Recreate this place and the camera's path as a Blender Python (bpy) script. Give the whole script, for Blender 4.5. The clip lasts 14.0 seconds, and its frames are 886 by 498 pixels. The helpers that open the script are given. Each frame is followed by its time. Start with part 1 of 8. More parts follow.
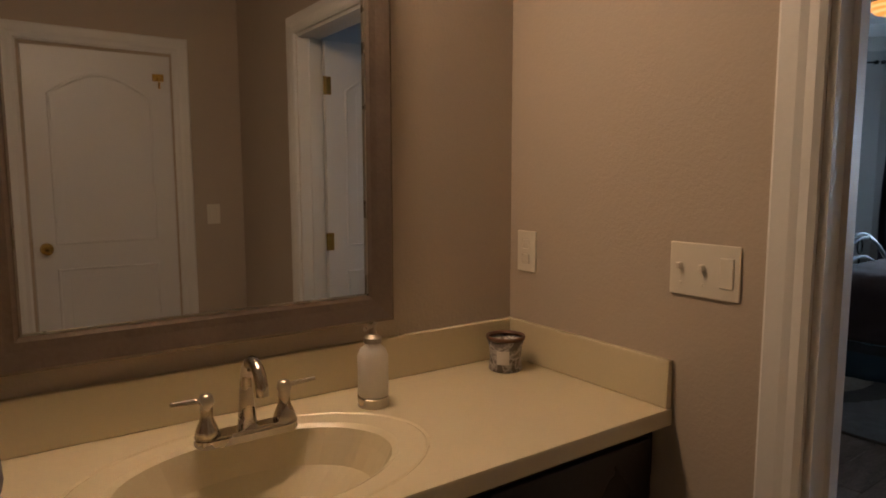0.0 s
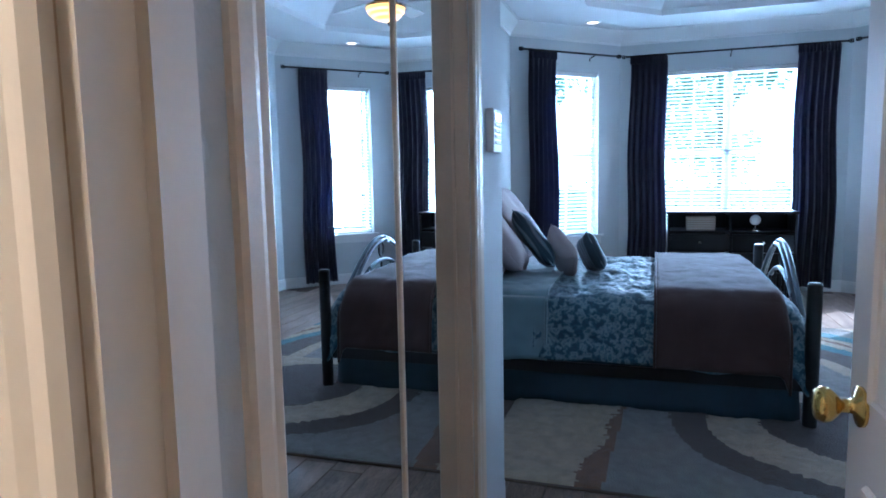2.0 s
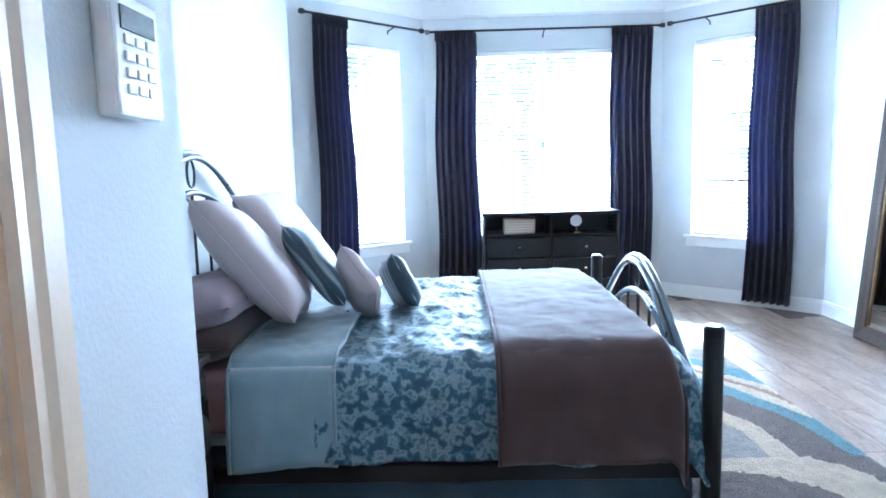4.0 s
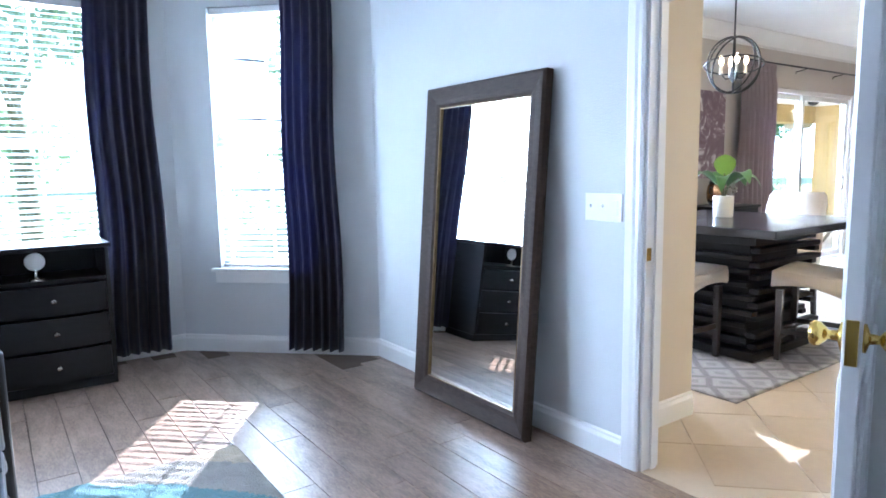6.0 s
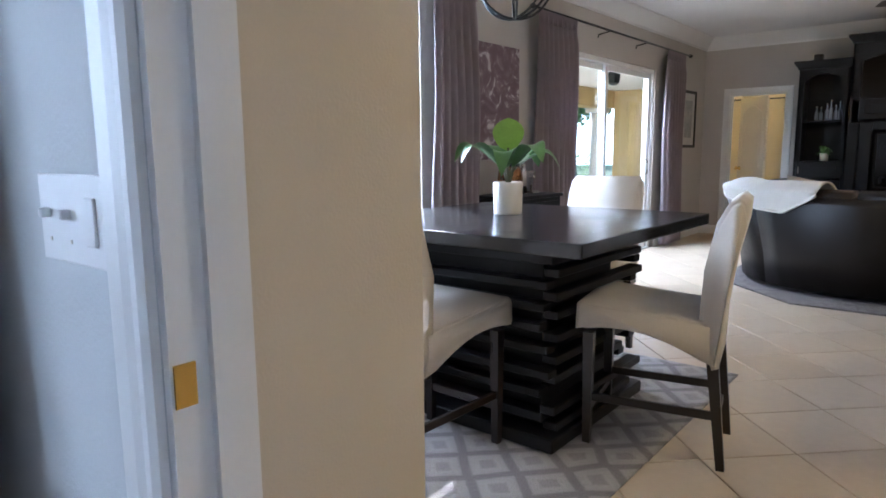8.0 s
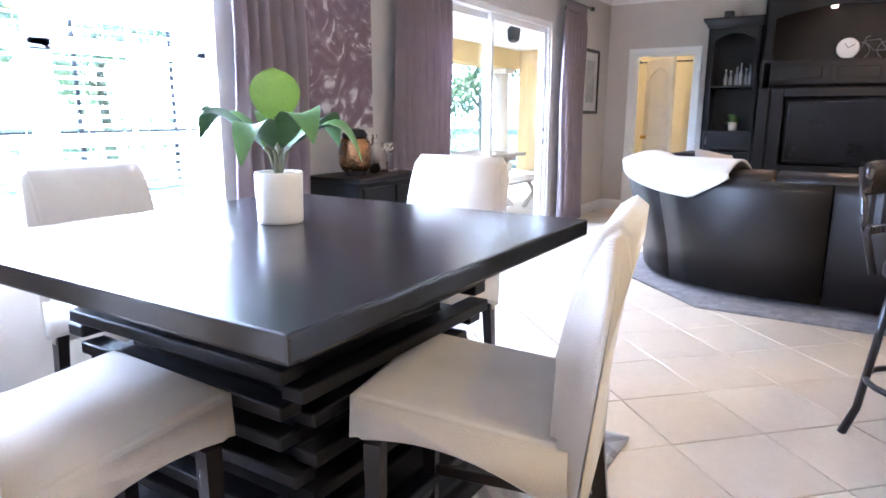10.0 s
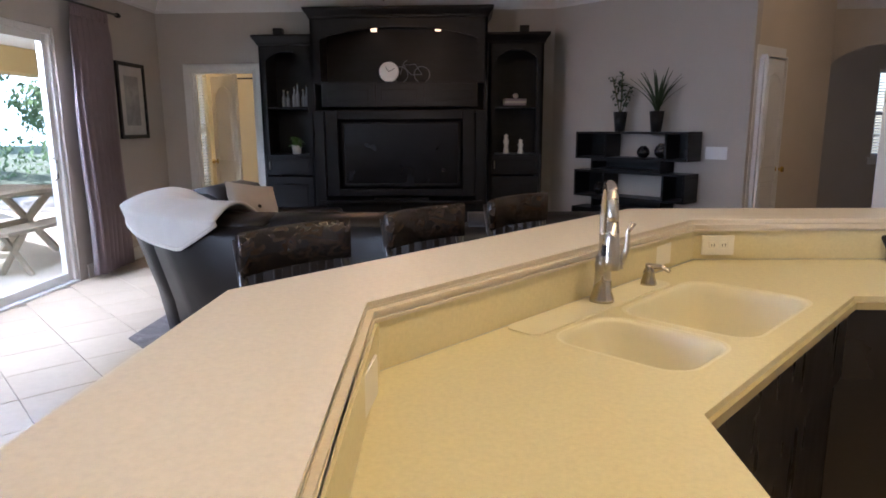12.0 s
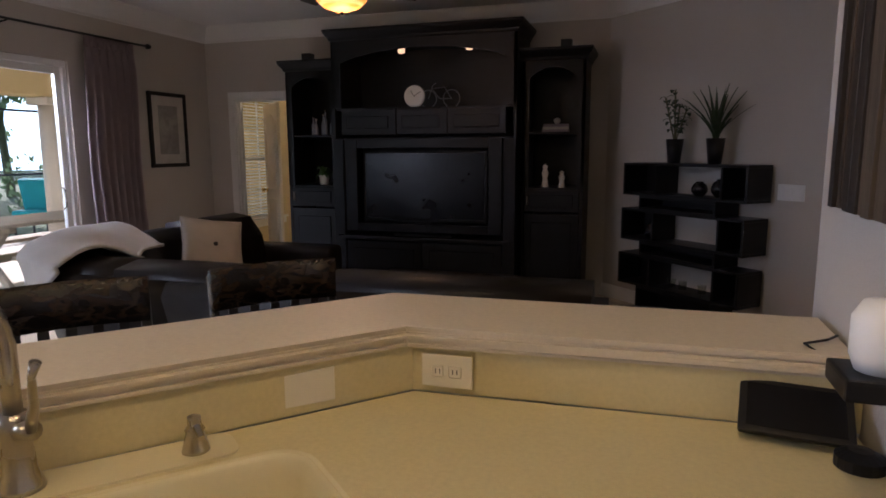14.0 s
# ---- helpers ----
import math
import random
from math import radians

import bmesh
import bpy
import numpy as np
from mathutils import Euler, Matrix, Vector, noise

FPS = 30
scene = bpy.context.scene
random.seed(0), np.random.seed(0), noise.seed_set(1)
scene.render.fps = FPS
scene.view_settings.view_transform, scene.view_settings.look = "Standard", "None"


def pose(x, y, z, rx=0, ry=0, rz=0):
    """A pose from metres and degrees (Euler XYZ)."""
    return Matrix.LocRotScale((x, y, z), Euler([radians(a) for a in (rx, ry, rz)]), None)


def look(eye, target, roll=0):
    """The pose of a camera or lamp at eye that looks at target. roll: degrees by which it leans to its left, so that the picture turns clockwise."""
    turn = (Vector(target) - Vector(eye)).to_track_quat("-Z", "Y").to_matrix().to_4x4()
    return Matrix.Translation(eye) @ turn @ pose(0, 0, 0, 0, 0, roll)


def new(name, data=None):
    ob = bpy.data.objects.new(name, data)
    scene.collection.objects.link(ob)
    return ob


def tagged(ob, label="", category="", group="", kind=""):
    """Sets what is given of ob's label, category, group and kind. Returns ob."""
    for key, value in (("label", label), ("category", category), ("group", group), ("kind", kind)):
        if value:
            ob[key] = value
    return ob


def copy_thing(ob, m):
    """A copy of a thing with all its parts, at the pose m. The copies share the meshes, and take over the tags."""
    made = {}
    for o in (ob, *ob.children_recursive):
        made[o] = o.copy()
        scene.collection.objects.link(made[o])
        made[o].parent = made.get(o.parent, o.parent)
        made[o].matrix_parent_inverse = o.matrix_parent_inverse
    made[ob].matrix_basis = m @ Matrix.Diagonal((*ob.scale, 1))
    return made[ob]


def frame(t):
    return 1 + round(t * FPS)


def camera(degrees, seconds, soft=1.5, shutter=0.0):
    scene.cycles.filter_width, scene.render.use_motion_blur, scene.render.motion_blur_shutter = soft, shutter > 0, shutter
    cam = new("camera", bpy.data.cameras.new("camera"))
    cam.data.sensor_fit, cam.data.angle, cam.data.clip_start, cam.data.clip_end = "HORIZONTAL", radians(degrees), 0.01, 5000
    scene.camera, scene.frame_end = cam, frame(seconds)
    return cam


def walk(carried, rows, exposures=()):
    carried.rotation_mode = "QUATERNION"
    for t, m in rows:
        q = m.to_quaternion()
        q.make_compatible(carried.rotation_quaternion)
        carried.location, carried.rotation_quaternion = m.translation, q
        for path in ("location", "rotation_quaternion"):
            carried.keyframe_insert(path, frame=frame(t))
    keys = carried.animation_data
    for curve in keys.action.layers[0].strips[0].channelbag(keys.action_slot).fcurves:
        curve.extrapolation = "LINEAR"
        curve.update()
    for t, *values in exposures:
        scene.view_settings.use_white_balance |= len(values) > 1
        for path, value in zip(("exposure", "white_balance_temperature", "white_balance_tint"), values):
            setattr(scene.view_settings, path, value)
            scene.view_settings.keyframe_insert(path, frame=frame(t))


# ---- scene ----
cam = camera(69.0, 14.0, 1.7)
PATH = [
    (0, (0.620, 0.565, 1.349), (1.756, 2.196, 1.126), -0.1),
    (0.5, (0.818, 0.659, 1.347), (2.261, 2.026, 1.122), -0.2),
    (1, (1.024, 0.737, 1.341), (2.776, 1.675, 1.120), -0.5),
    (1.5, (1.279, 0.740, 1.350), (3.139, 1.441, 1.131), -1.0),
    (2, (1.549, 0.779, 1.344), (3.437, 1.403, 1.125), -1.1),
    (2.2, (1.664, 0.798, 1.331), (3.557, 1.407, 1.114), -1.2),
    (4.3, (3.201, 0.910, 1.356), (5.183, 0.794, 1.111), -1.1),
    (4.5, (3.367, 0.861, 1.336), (5.338, 0.626, 1.095), -0.8),
    (5, (3.745, 0.648, 1.309), (5.631, 0.023, 1.075), -0.7),
    (5.5, (4.158, 0.328, 1.342), (5.890, -0.640, 1.092), -0.8),
    (6, (4.557, -0.030, 1.359), (6.177, -1.176, 1.108), -1.0),
    (6.5, (4.790, -0.478, 1.358), (6.318, -1.748, 1.095), -0.4),
    (7, (5.058, -0.947, 1.352), (6.496, -2.308, 1.074), 0.0),
    (7.5, (5.316, -1.444, 1.298), (6.661, -2.898, 1.021), -0.1),
    (7.7, (5.415, -1.647, 1.262), (6.719, -3.136, 0.979), -0.2),
    (9.8, (5.893, -3.142, 1.245), (6.967, -4.784, 0.857), -0.3),
    (10, (5.835, -3.230, 1.285), (6.860, -4.861, 0.881), 0.2),
    (10.5, (5.675, -3.542, 1.340), (6.492, -5.322, 0.942), 0.1),
    (11, (5.578, -3.814, 1.340), (6.036, -5.720, 0.952), -0.1),
    (11.5, (5.332, -4.114, 1.322), (5.460, -6.074, 0.943), -0.1),
    (12, (5.106, -4.388, 1.417), (5.193, -6.350, 1.039), -0.3),
    (12.5, (4.861, -4.608, 1.471), (4.968, -6.570, 1.097), -0.3),
    (13, (4.549, -4.840, 1.491), (4.809, -6.792, 1.140), -0.4),
    (13.5, (4.204, -5.151, 1.479), (4.702, -7.060, 1.156), -0.2),
    (14, (3.786, -5.450, 1.467), (4.380, -7.335, 1.161), -0.3),
]
EXPOSURES = [
    (0, 0.55, 5600, 14), (0.5, 0.72, 5450, 12), (1.0, 0.9, 5150, 10), (1.6, 1.6, 4550, 10), (2.2, 2.4, 4550, 10), (4.3, 3.75, 5100, 10), (5.0, 3.7, 5100, 12), (5.5, 3.15, 5200, 14), (6.5, 2.5, 5400, 18), (7.0, 2.15, 5400, 18), (7.7, 1.65, 5450, 18),
    (9.8, 2.95, 5200, 24), (10.5, 2.6, 5200, 24), (11.5, 1.85, 5450, 25), (12.5, 1.3, 5650, 26), (13.2, 0.93, 5850, 28), (14, 0.63, 6000, 30)]
walk(cam, [(t, look(eye, target, roll)) for t, eye, target, roll in PATH], EXPOSURES)

# ---- world, sun, large lights ----
SUN_TO = Vector((0.82, -0.57, 0.65)).normalized()
world = bpy.data.worlds.new("sky_world")
scene.world = world
world.use_nodes = True
wn = world.node_tree
sky = wn.nodes.new("ShaderNodeTexSky")
sky.sky_type, sky.sun_disc = "NISHITA", False
sky.sun_elevation = math.asin(SUN_TO.z)
sky.sun_rotation = math.atan2(SUN_TO.x, SUN_TO.y)
wn.links.new(sky.outputs[0], wn.nodes["Background"].inputs[0])
wn.nodes["Background"].inputs[1].default_value = 0.15


def sun_lamp():
    d = bpy.data.lights.new("sun", "SUN")
    d.energy, d.angle, d.color = 5.0, radians(0.53), (1.0, 0.94, 0.85)
    ob = new("sun", d)
    ob.matrix_world = look((20, -14, 20), Vector((20, -14, 20)) - SUN_TO)


def area_lamp(name, at, towards, w, h, power, color=(1, 1, 1)):
    d = bpy.data.lights.new(name, "AREA")
    d.shape, d.size, d.size_y, d.energy, d.color = "RECTANGLE", w, h, power, color
    ob = new(name, d)
    ob.matrix_world = look(at, Vector(at) + Vector(towards))
    return ob


def bulb_light(name, at, power, color, radius=0.05):
    d = bpy.data.lights.new(name, "POINT")
    d.energy, d.color, d.shadow_soft_size = power, color, radius
    ob = new(name, d)
    ob.location = at
    return ob


sun_lamp()
DAY = (0.80, 0.90, 1.0)
WARM = (1.0, 0.64, 0.34)
# daylight standing in the window openings, outside the blinds
area_lamp("sky_window_centre", (9.98, 0, 1.65), (-1, 0, -0.05), 1.5, 1.8, 66, DAY)
area_lamp("sky_window_south", (9.42, -1.98, 1.6), (-0.7, 0.7, -0.05), 0.75, 1.8, 33, DAY)
area_lamp("sky_window_north", (9.42, 1.98, 1.6), (-0.7, -0.7, -0.05), 0.75, 1.8, 33, DAY)
area_lamp("sky_window_dining", (9.1, -4.75, 1.6), (-1, 0, 0.1), 1.7, 1.6, 120, DAY)
# added lamp for daylight, unseen outside above the patio door's head
area_lamp("sky_patio_door", (9.12, -8.8, 2.46), (-1, 0, -0.3), 2.4, 0.3, 120, DAY)
# warm lamps of the bathroom, kitchen and far bathroom
area_lamp("vanity_light", (1.03, 1.86, 2.25), (0, -0.5, -1), 0.6, 0.12, 7.4, WARM)
for kx, ky in ((4.6, -5.3), (3.9, -6.0), (4.9, -4.4)):
    area_lamp("kitchen_downlight", (kx, ky, 2.83), (0, 0, -1), 0.14, 0.14, 4.5, (1.0, 0.76, 0.34))
bulb_light("bath_ceiling_light", (7.6, -13.3, 2.3), 13, (1.0, 0.80, 0.46), 0.12)
bulb_light("fan_lamp", (5.78, -9.55, 2.22), 5, (1.0, 0.66, 0.36), 0.1)
# unseen bulb without a fixture, added to brighten the hall
bulb_light("hall_fill_light", (1.2, -9.4, 2.75), 6, (1.0, 0.72, 0.4), 0.1)


# ---- materials ----
def mat(name, color, rough=0.6, metal=0.0, var=0.12, scale=6.0, fine=90.0, bump=0.15, spec=0.5, dist=0.004, stretch=(1, 1, 1), color2=None, sheen=0.0, rvar=0.1):
    m = bpy.data.materials.new(name)
    m.use_nodes = True
    t = m.node_tree
    n, l = t.nodes, t.links
    b = n["Principled BSDF"]
    tc, mp = n.new("ShaderNodeTexCoord"), n.new("ShaderNodeMapping")
    mp.inputs["Scale"].default_value = stretch
    l.new(tc.outputs["Object"], mp.inputs[0])
    n1, n2 = n.new("ShaderNodeTexNoise"), n.new("ShaderNodeTexNoise")
    n1.inputs["Scale"].default_value, n1.inputs["Detail"].default_value = scale, 4
    n2.inputs["Scale"].default_value, n2.inputs["Detail"].default_value = fine, 2
    l.new(mp.outputs[0], n1.inputs[0])
    l.new(mp.outputs[0], n2.inputs[0])
    mix = n.new("ShaderNodeMix")
    mix.data_type = "RGBA"
    c2 = color2 or tuple(c * (1 - 2.2 * var) for c in color)
    mix.inputs[6].default_value = (*color, 1)
    mix.inputs[7].default_value = (*c2, 1)
    add = n.new("ShaderNodeMath")
    add.operation = "MULTIPLY_ADD"
    add.inputs[1].default_value, add.inputs[2].default_value = 0.35, 0.0
    l.new(n2.outputs[0], add.inputs[0])
    sm = n.new("ShaderNodeMath")
    sm.operation = "MULTIPLY_ADD"
    sm.inputs[1].default_value = 0.75
    l.new(n1.outputs[0], sm.inputs[0])
    l.new(add.outputs[0], sm.inputs[2])
    rmp = n.new("ShaderNodeMapRange")
    rmp.inputs[1].default_value, rmp.inputs[2].default_value = 0.3, 0.8
    l.new(sm.outputs[0], rmp.inputs[0])
    l.new(rmp.outputs[0], mix.inputs[0])
    l.new(mix.outputs[2], b.inputs["Base Color"])
    rr = n.new("ShaderNodeMapRange")
    rr.inputs[3].default_value, rr.inputs[4].default_value = max(0.02, rough - rvar), min(1, rough + rvar)
    l.new(n1.outputs[0], rr.inputs[0])
    l.new(rr.outputs[0], b.inputs["Roughness"])
    b.inputs["Metallic"].default_value = metal
    b.inputs["Specular IOR Level"].default_value = spec
    if sheen:
        b.inputs["Sheen Weight"].default_value = sheen
    if bump:
        bp = n.new("ShaderNodeBump")
        bp.inputs["Strength"].default_value, bp.inputs["Distance"].default_value = bump, dist
        l.new(n2.outputs[0], bp.inputs["Height"])
        l.new(bp.outputs[0], b.inputs["Normal"])
    return m


def ramp(n, stops, interp="LINEAR"):
    r = n.new("ShaderNodeValToRGB")
    r.color_ramp.interpolation = interp
    e = r.color_ramp.elements
    while len(e) < len(stops):
        e.new(0.5)
    for el, (p, c) in zip(e, stops):
        el.position, el.color = p, (*c, 1)
    return r


def glow(name, color, strength):
    m = bpy.data.materials.new(name)
    m.use_nodes = True
    b = m.node_tree.nodes["Principled BSDF"]
    b.inputs["Base Color"].default_value = (*color, 1)
    b.inputs["Emission Color"].default_value = (*color, 1)
    b.inputs["Emission Strength"].default_value = strength
    return m


def mirror_mat(name):
    m = bpy.data.materials.new(name)
    m.use_nodes = True
    b = m.node_tree.nodes["Principled BSDF"]
    b.inputs["Base Color"].default_value = (0.86, 0.88, 0.88, 1)
    b.inputs["Metallic"].default_value, b.inputs["Roughness"].default_value = 1.0, 0.015
    return m


def glass_mat(name, color=(0.95, 0.98, 0.97), rough=0.0):
    m = bpy.data.materials.new(name)
    m.use_nodes = True
    n, l = m.node_tree.nodes, m.node_tree.links
    tr, gl, mx, fr = n.new("ShaderNodeBsdfTransparent"), n.new("ShaderNodeBsdfGlossy"), n.new("ShaderNodeMixShader"), n.new("ShaderNodeMath")
    lw, pw = n.new("ShaderNodeLayerWeight"), n.new("ShaderNodeMath")
    pw.operation, fr.operation = "POWER", "MULTIPLY_ADD"
    pw.inputs[1].default_value, fr.inputs[1].default_value, fr.inputs[2].default_value = 4.0, 0.45, 0.035
    l.new(lw.outputs["Facing"], pw.inputs[0])
    l.new(pw.outputs[0], fr.inputs[0])
    tr.inputs[0].default_value = (*color, 1)
    gl.inputs["Roughness"].default_value = max(rough, 0.02)
    l.new(fr.outputs[0], mx.inputs[0])
    l.new(tr.outputs[0], mx.inputs[1])
    l.new(gl.outputs[0], mx.inputs[2])
    l.new(mx.outputs[0], n["Material Output"].inputs[0])
    return m


def rand_mat(name, ca, cb, rough, scale=5.0, stretch=(1, 1, 1), bump=0.1, grain=0.35, spec=0.5, distort=0.6, rvar=0.08, piece=0.4):
    """Pieces that differ one from another, with grain or mottling in object space of the world."""
    m = bpy.data.materials.new(name)
    m.use_nodes = True
    n, l = m.node_tree.nodes, m.node_tree.links
    b = n["Principled BSDF"]
    oi, geo, mp, nz, nz2 = n.new("ShaderNodeObjectInfo"), n.new("ShaderNodeNewGeometry"), n.new("ShaderNodeMapping"), n.new("ShaderNodeTexNoise"), n.new("ShaderNodeTexNoise")
    mp.inputs["Scale"].default_value = stretch
    l.new(geo.outputs["Position"], mp.inputs[0])
    nz.noise_dimensions = nz2.noise_dimensions = "4D"
    rnd = n.new("ShaderNodeMath")
    l.new(oi.outputs["Random"], rnd.inputs[0])
    l.new(geo.outputs["Random Per Island"], rnd.inputs[1])
    wv = n.new("ShaderNodeMath")
    wv.operation = "MULTIPLY"
    wv.inputs[1].default_value = 17.0
    l.new(rnd.outputs[0], wv.inputs[0])
    for z, s in ((nz, scale), (nz2, scale * 9)):
        l.new(mp.outputs[0], z.inputs["Vector"])
        l.new(wv.outputs[0], z.inputs["W"])
        z.inputs["Scale"].default_value, z.inputs["Detail"].default_value, z.inputs["Distortion"].default_value = s, 5, distort
    fac = n.new("ShaderNodeMath")
    fac.operation = "MULTIPLY_ADD"
    fac.inputs[1].default_value = grain
    fr = n.new("ShaderNodeMath")
    fr.operation = "FRACT"
    l.new(wv.outputs[0], fr.inputs[0])
    half = n.new("ShaderNodeMath")
    half.operation = "MULTIPLY"
    half.inputs[1].default_value = piece
    l.new(fr.outputs[0], half.inputs[0])
    sm = n.new("ShaderNodeMath")
    l.new(nz.outputs[0], sm.inputs[0])
    l.new(nz2.outputs[0], sm.inputs[1])
    l.new(sm.outputs[0], fac.inputs[0])
    l.new(half.outputs[0], fac.inputs[2])
    mr = n.new("ShaderNodeMapRange")
    mr.inputs[1].default_value, mr.inputs[2].default_value = grain * 0.65, piece + grain * 1.3
    l.new(fac.outputs[0], mr.inputs[0])
    mix = n.new("ShaderNodeMix")
    mix.data_type = "RGBA"
    mix.inputs[6].default_value, mix.inputs[7].default_value = (*ca, 1), (*cb, 1)
    l.new(mr.outputs[0], mix.inputs[0])
    l.new(mix.outputs[2], b.inputs["Base Color"])
    rr = n.new("ShaderNodeMapRange")
    rr.inputs[3].default_value, rr.inputs[4].default_value = rough - rvar, rough + rvar
    l.new(nz.outputs[0], rr.inputs[0])
    l.new(rr.outputs[0], b.inputs["Roughness"])
    b.inputs["Specular IOR Level"].default_value = spec
    bp = n.new("ShaderNodeBump")
    bp.inputs["Strength"].default_value, bp.inputs["Distance"].default_value = bump, 0.003
    l.new(nz2.outputs[0], bp.inputs["Height"])
    l.new(bp.outputs[0], b.inputs["Normal"])
    return m


def pattern_mat(name, stops, kind, scale, rough=0.9, detail=3.0, distort=0.0, bump=0.4, fine=160.0, stretch=(1, 1, 1), interp="LINEAR", sheen=0.2, dist=0.008):
    """A woven or printed cloth: a noise, wave or cell pattern through a colour ramp, with a fine weave."""
    m = bpy.data.materials.new(name)
    m.use_nodes = True
    n, l = m.node_tree.nodes, m.node_tree.links
    b = n["Principled BSDF"]
    tc, mp = n.new("ShaderNodeTexCoord"), n.new("ShaderNodeMapping")
    mp.inputs["Scale"].default_value = stretch
    l.new(tc.outputs["Object"], mp.inputs[0])
    if kind == "wave":
        tx = n.new("ShaderNodeTexWave")
        tx.inputs["Scale"].default_value, tx.inputs["Distortion"].default_value, tx.inputs["Detail"].default_value = scale, distort, detail
        tx.inputs["Detail Scale"].default_value = 1.3
        out = tx.outputs["Fac"]
    elif kind == "cells":
        tx = n.new("ShaderNodeTexVoronoi")
        tx.feature = "DISTANCE_TO_EDGE"
        tx.inputs["Scale"].default_value, tx.inputs["Randomness"].default_value = scale, 0.22
        mp.inputs["Rotation"].default_value = (0, 0, radians(45))
        out = tx.outputs["Distance"]
    else:
        tx = n.new("ShaderNodeTexNoise")
        tx.inputs["Scale"].default_value, tx.inputs["Detail"].default_value, tx.inputs["Distortion"].default_value = scale, detail, distort
        out = tx.outputs[0]
    l.new(mp.outputs[0], tx.inputs[0])
    r = ramp(n, stops, interp)
    l.new(out, r.inputs[0])
    fz = n.new("ShaderNodeTexNoise")
    fz.inputs["Scale"].default_value = fine
    l.new(mp.outputs[0], fz.inputs[0])
    mx = n.new("ShaderNodeMix")
    mx.data_type, mx.blend_type = "RGBA", "MULTIPLY"
    mx.inputs[0].default_value = 0.5
    fr = ramp(n, [(0.3, (0.55, 0.55, 0.55)), (0.65, (1, 1, 1))])
    l.new(fz.outputs[0], fr.inputs[0])
    l.new(r.outputs[0], mx.inputs[6])
    l.new(fr.outputs[0], mx.inputs[7])
    l.new(mx.outputs[2], b.inputs["Base Color"])
    b.inputs["Roughness"].default_value = rough
    b.inputs["Sheen Weight"].default_value = sheen
    bp = n.new("ShaderNodeBump")
    bp.inputs["Strength"].default_value, bp.inputs["Distance"].default_value = bump, dist
    l.new(fz.outputs[0], bp.inputs["Height"])
    l.new(bp.outputs[0], b.inputs["Normal"])
    return m


M_BATH = mat("bath_wall_paint", (0.50, 0.43, 0.345), 0.75, var=0.03, scale=2, bump=0.25, fine=120)
M_BED = mat("bedroom_wall_paint", (0.60, 0.62, 0.62), 0.75, var=0.03, scale=2, bump=0.25, fine=120)
M_GREIGE = mat("greige_wall_paint", (0.51, 0.475, 0.43), 0.75, var=0.03, scale=2, bump=0.25, fine=120)
M_CREAM = mat("cream_wall_paint", (0.62, 0.55, 0.44), 0.75, var=0.03, scale=2, bump=0.25, fine=120)
M_YELLOW = mat("yellow_wall_paint", (0.62, 0.53, 0.33), 0.75, var=0.03, scale=2, bump=0.2)
M_TRIM = mat("white_trim_paint", (0.78, 0.78, 0.76), 0.35, var=0.03, scale=3, bump=0.05)
M_CEIL = mat("ceiling_paint", (0.80, 0.80, 0.80), 0.85, var=0.02, scale=3, bump=0.5, fine=70)
M_DOOR = mat("white_door_paint", (0.76, 0.76, 0.76), 0.32, var=0.03, scale=3, bump=0.06)
M_BLIND = mat("white_blind_slat", (0.84, 0.86, 0.86), 0.5, var=0.03, scale=4, bump=0.02)
M_WOOD = rand_mat("grey_brown_floor_plank", (0.37, 0.262, 0.19), (0.075, 0.048, 0.034), 0.36, 3.4, (0.45, 1.7, 1), 0.10, 0.8, distort=2.2, piece=0.16)
M_TILE = rand_mat("beige_floor_tile", (0.60, 0.50, 0.37), (0.47, 0.38, 0.27), 0.36, 2.2, (1, 1, 1), 0.06, 0.5)
M_GROUT = mat("grey_grout", (0.32, 0.27, 0.21), 0.9, var=0.1, scale=9, bump=0.3)
M_BLACK = mat("black_stained_wood", (0.009, 0.009, 0.011), 0.42, var=0.25, scale=3, fine=60, bump=0.1, stretch=(1, 1, 8), spec=0.3)
M_ESPRESSO = mat("espresso_wood", (0.018, 0.012, 0.010), 0.30, var=0.25, scale=3, fine=70, bump=0.1, stretch=(1, 8, 1))
M_BRASS = mat("polished_brass", (0.80, 0.56, 0.16), 0.2, 1.0, var=0.06, bump=0.0)
M_NICKEL = mat("brushed_nickel", (0.52, 0.47, 0.40), 0.28, 1.0, var=0.08, fine=200, bump=0.05)
M_IRON = mat("dark_iron", (0.03, 0.032, 0.035), 0.38, 0.6, var=0.15, bump=0.1)
M_STEELBLUE = mat("gunmetal_bed_tube", (0.10, 0.12, 0.14), 0.3, 0.8, var=0.1, bump=0.05)
M_MIRROR = mirror_mat("mirror_silver")
M_TAN = mat("tan_closet_frame", (0.74, 0.59, 0.42), 0.4, var=0.06, bump=0.05)
M_GLASS = glass_mat("window_glass")
M_JAR = glass_mat("clear_jar_glass", (0.9, 0.92, 0.9))
# same stone twice, light put into the colour: lamp-warm counter, daylit bar
M_COUNTER = mat("cream_solid_surface_lamplit", (0.66, 0.575, 0.33), 0.45, var=0.06, scale=90, fine=420, bump=0.01, rvar=0.03)
M_BARTOP = mat("cream_solid_surface_daylit", (0.67, 0.585, 0.46), 0.42, var=0.06, scale=90, fine=420, bump=0.01, rvar=0.03)
M_VANITY = mat("cream_cultured_marble", (0.70, 0.62, 0.42), 0.22, var=0.03, scale=5, fine=120, bump=0.01)
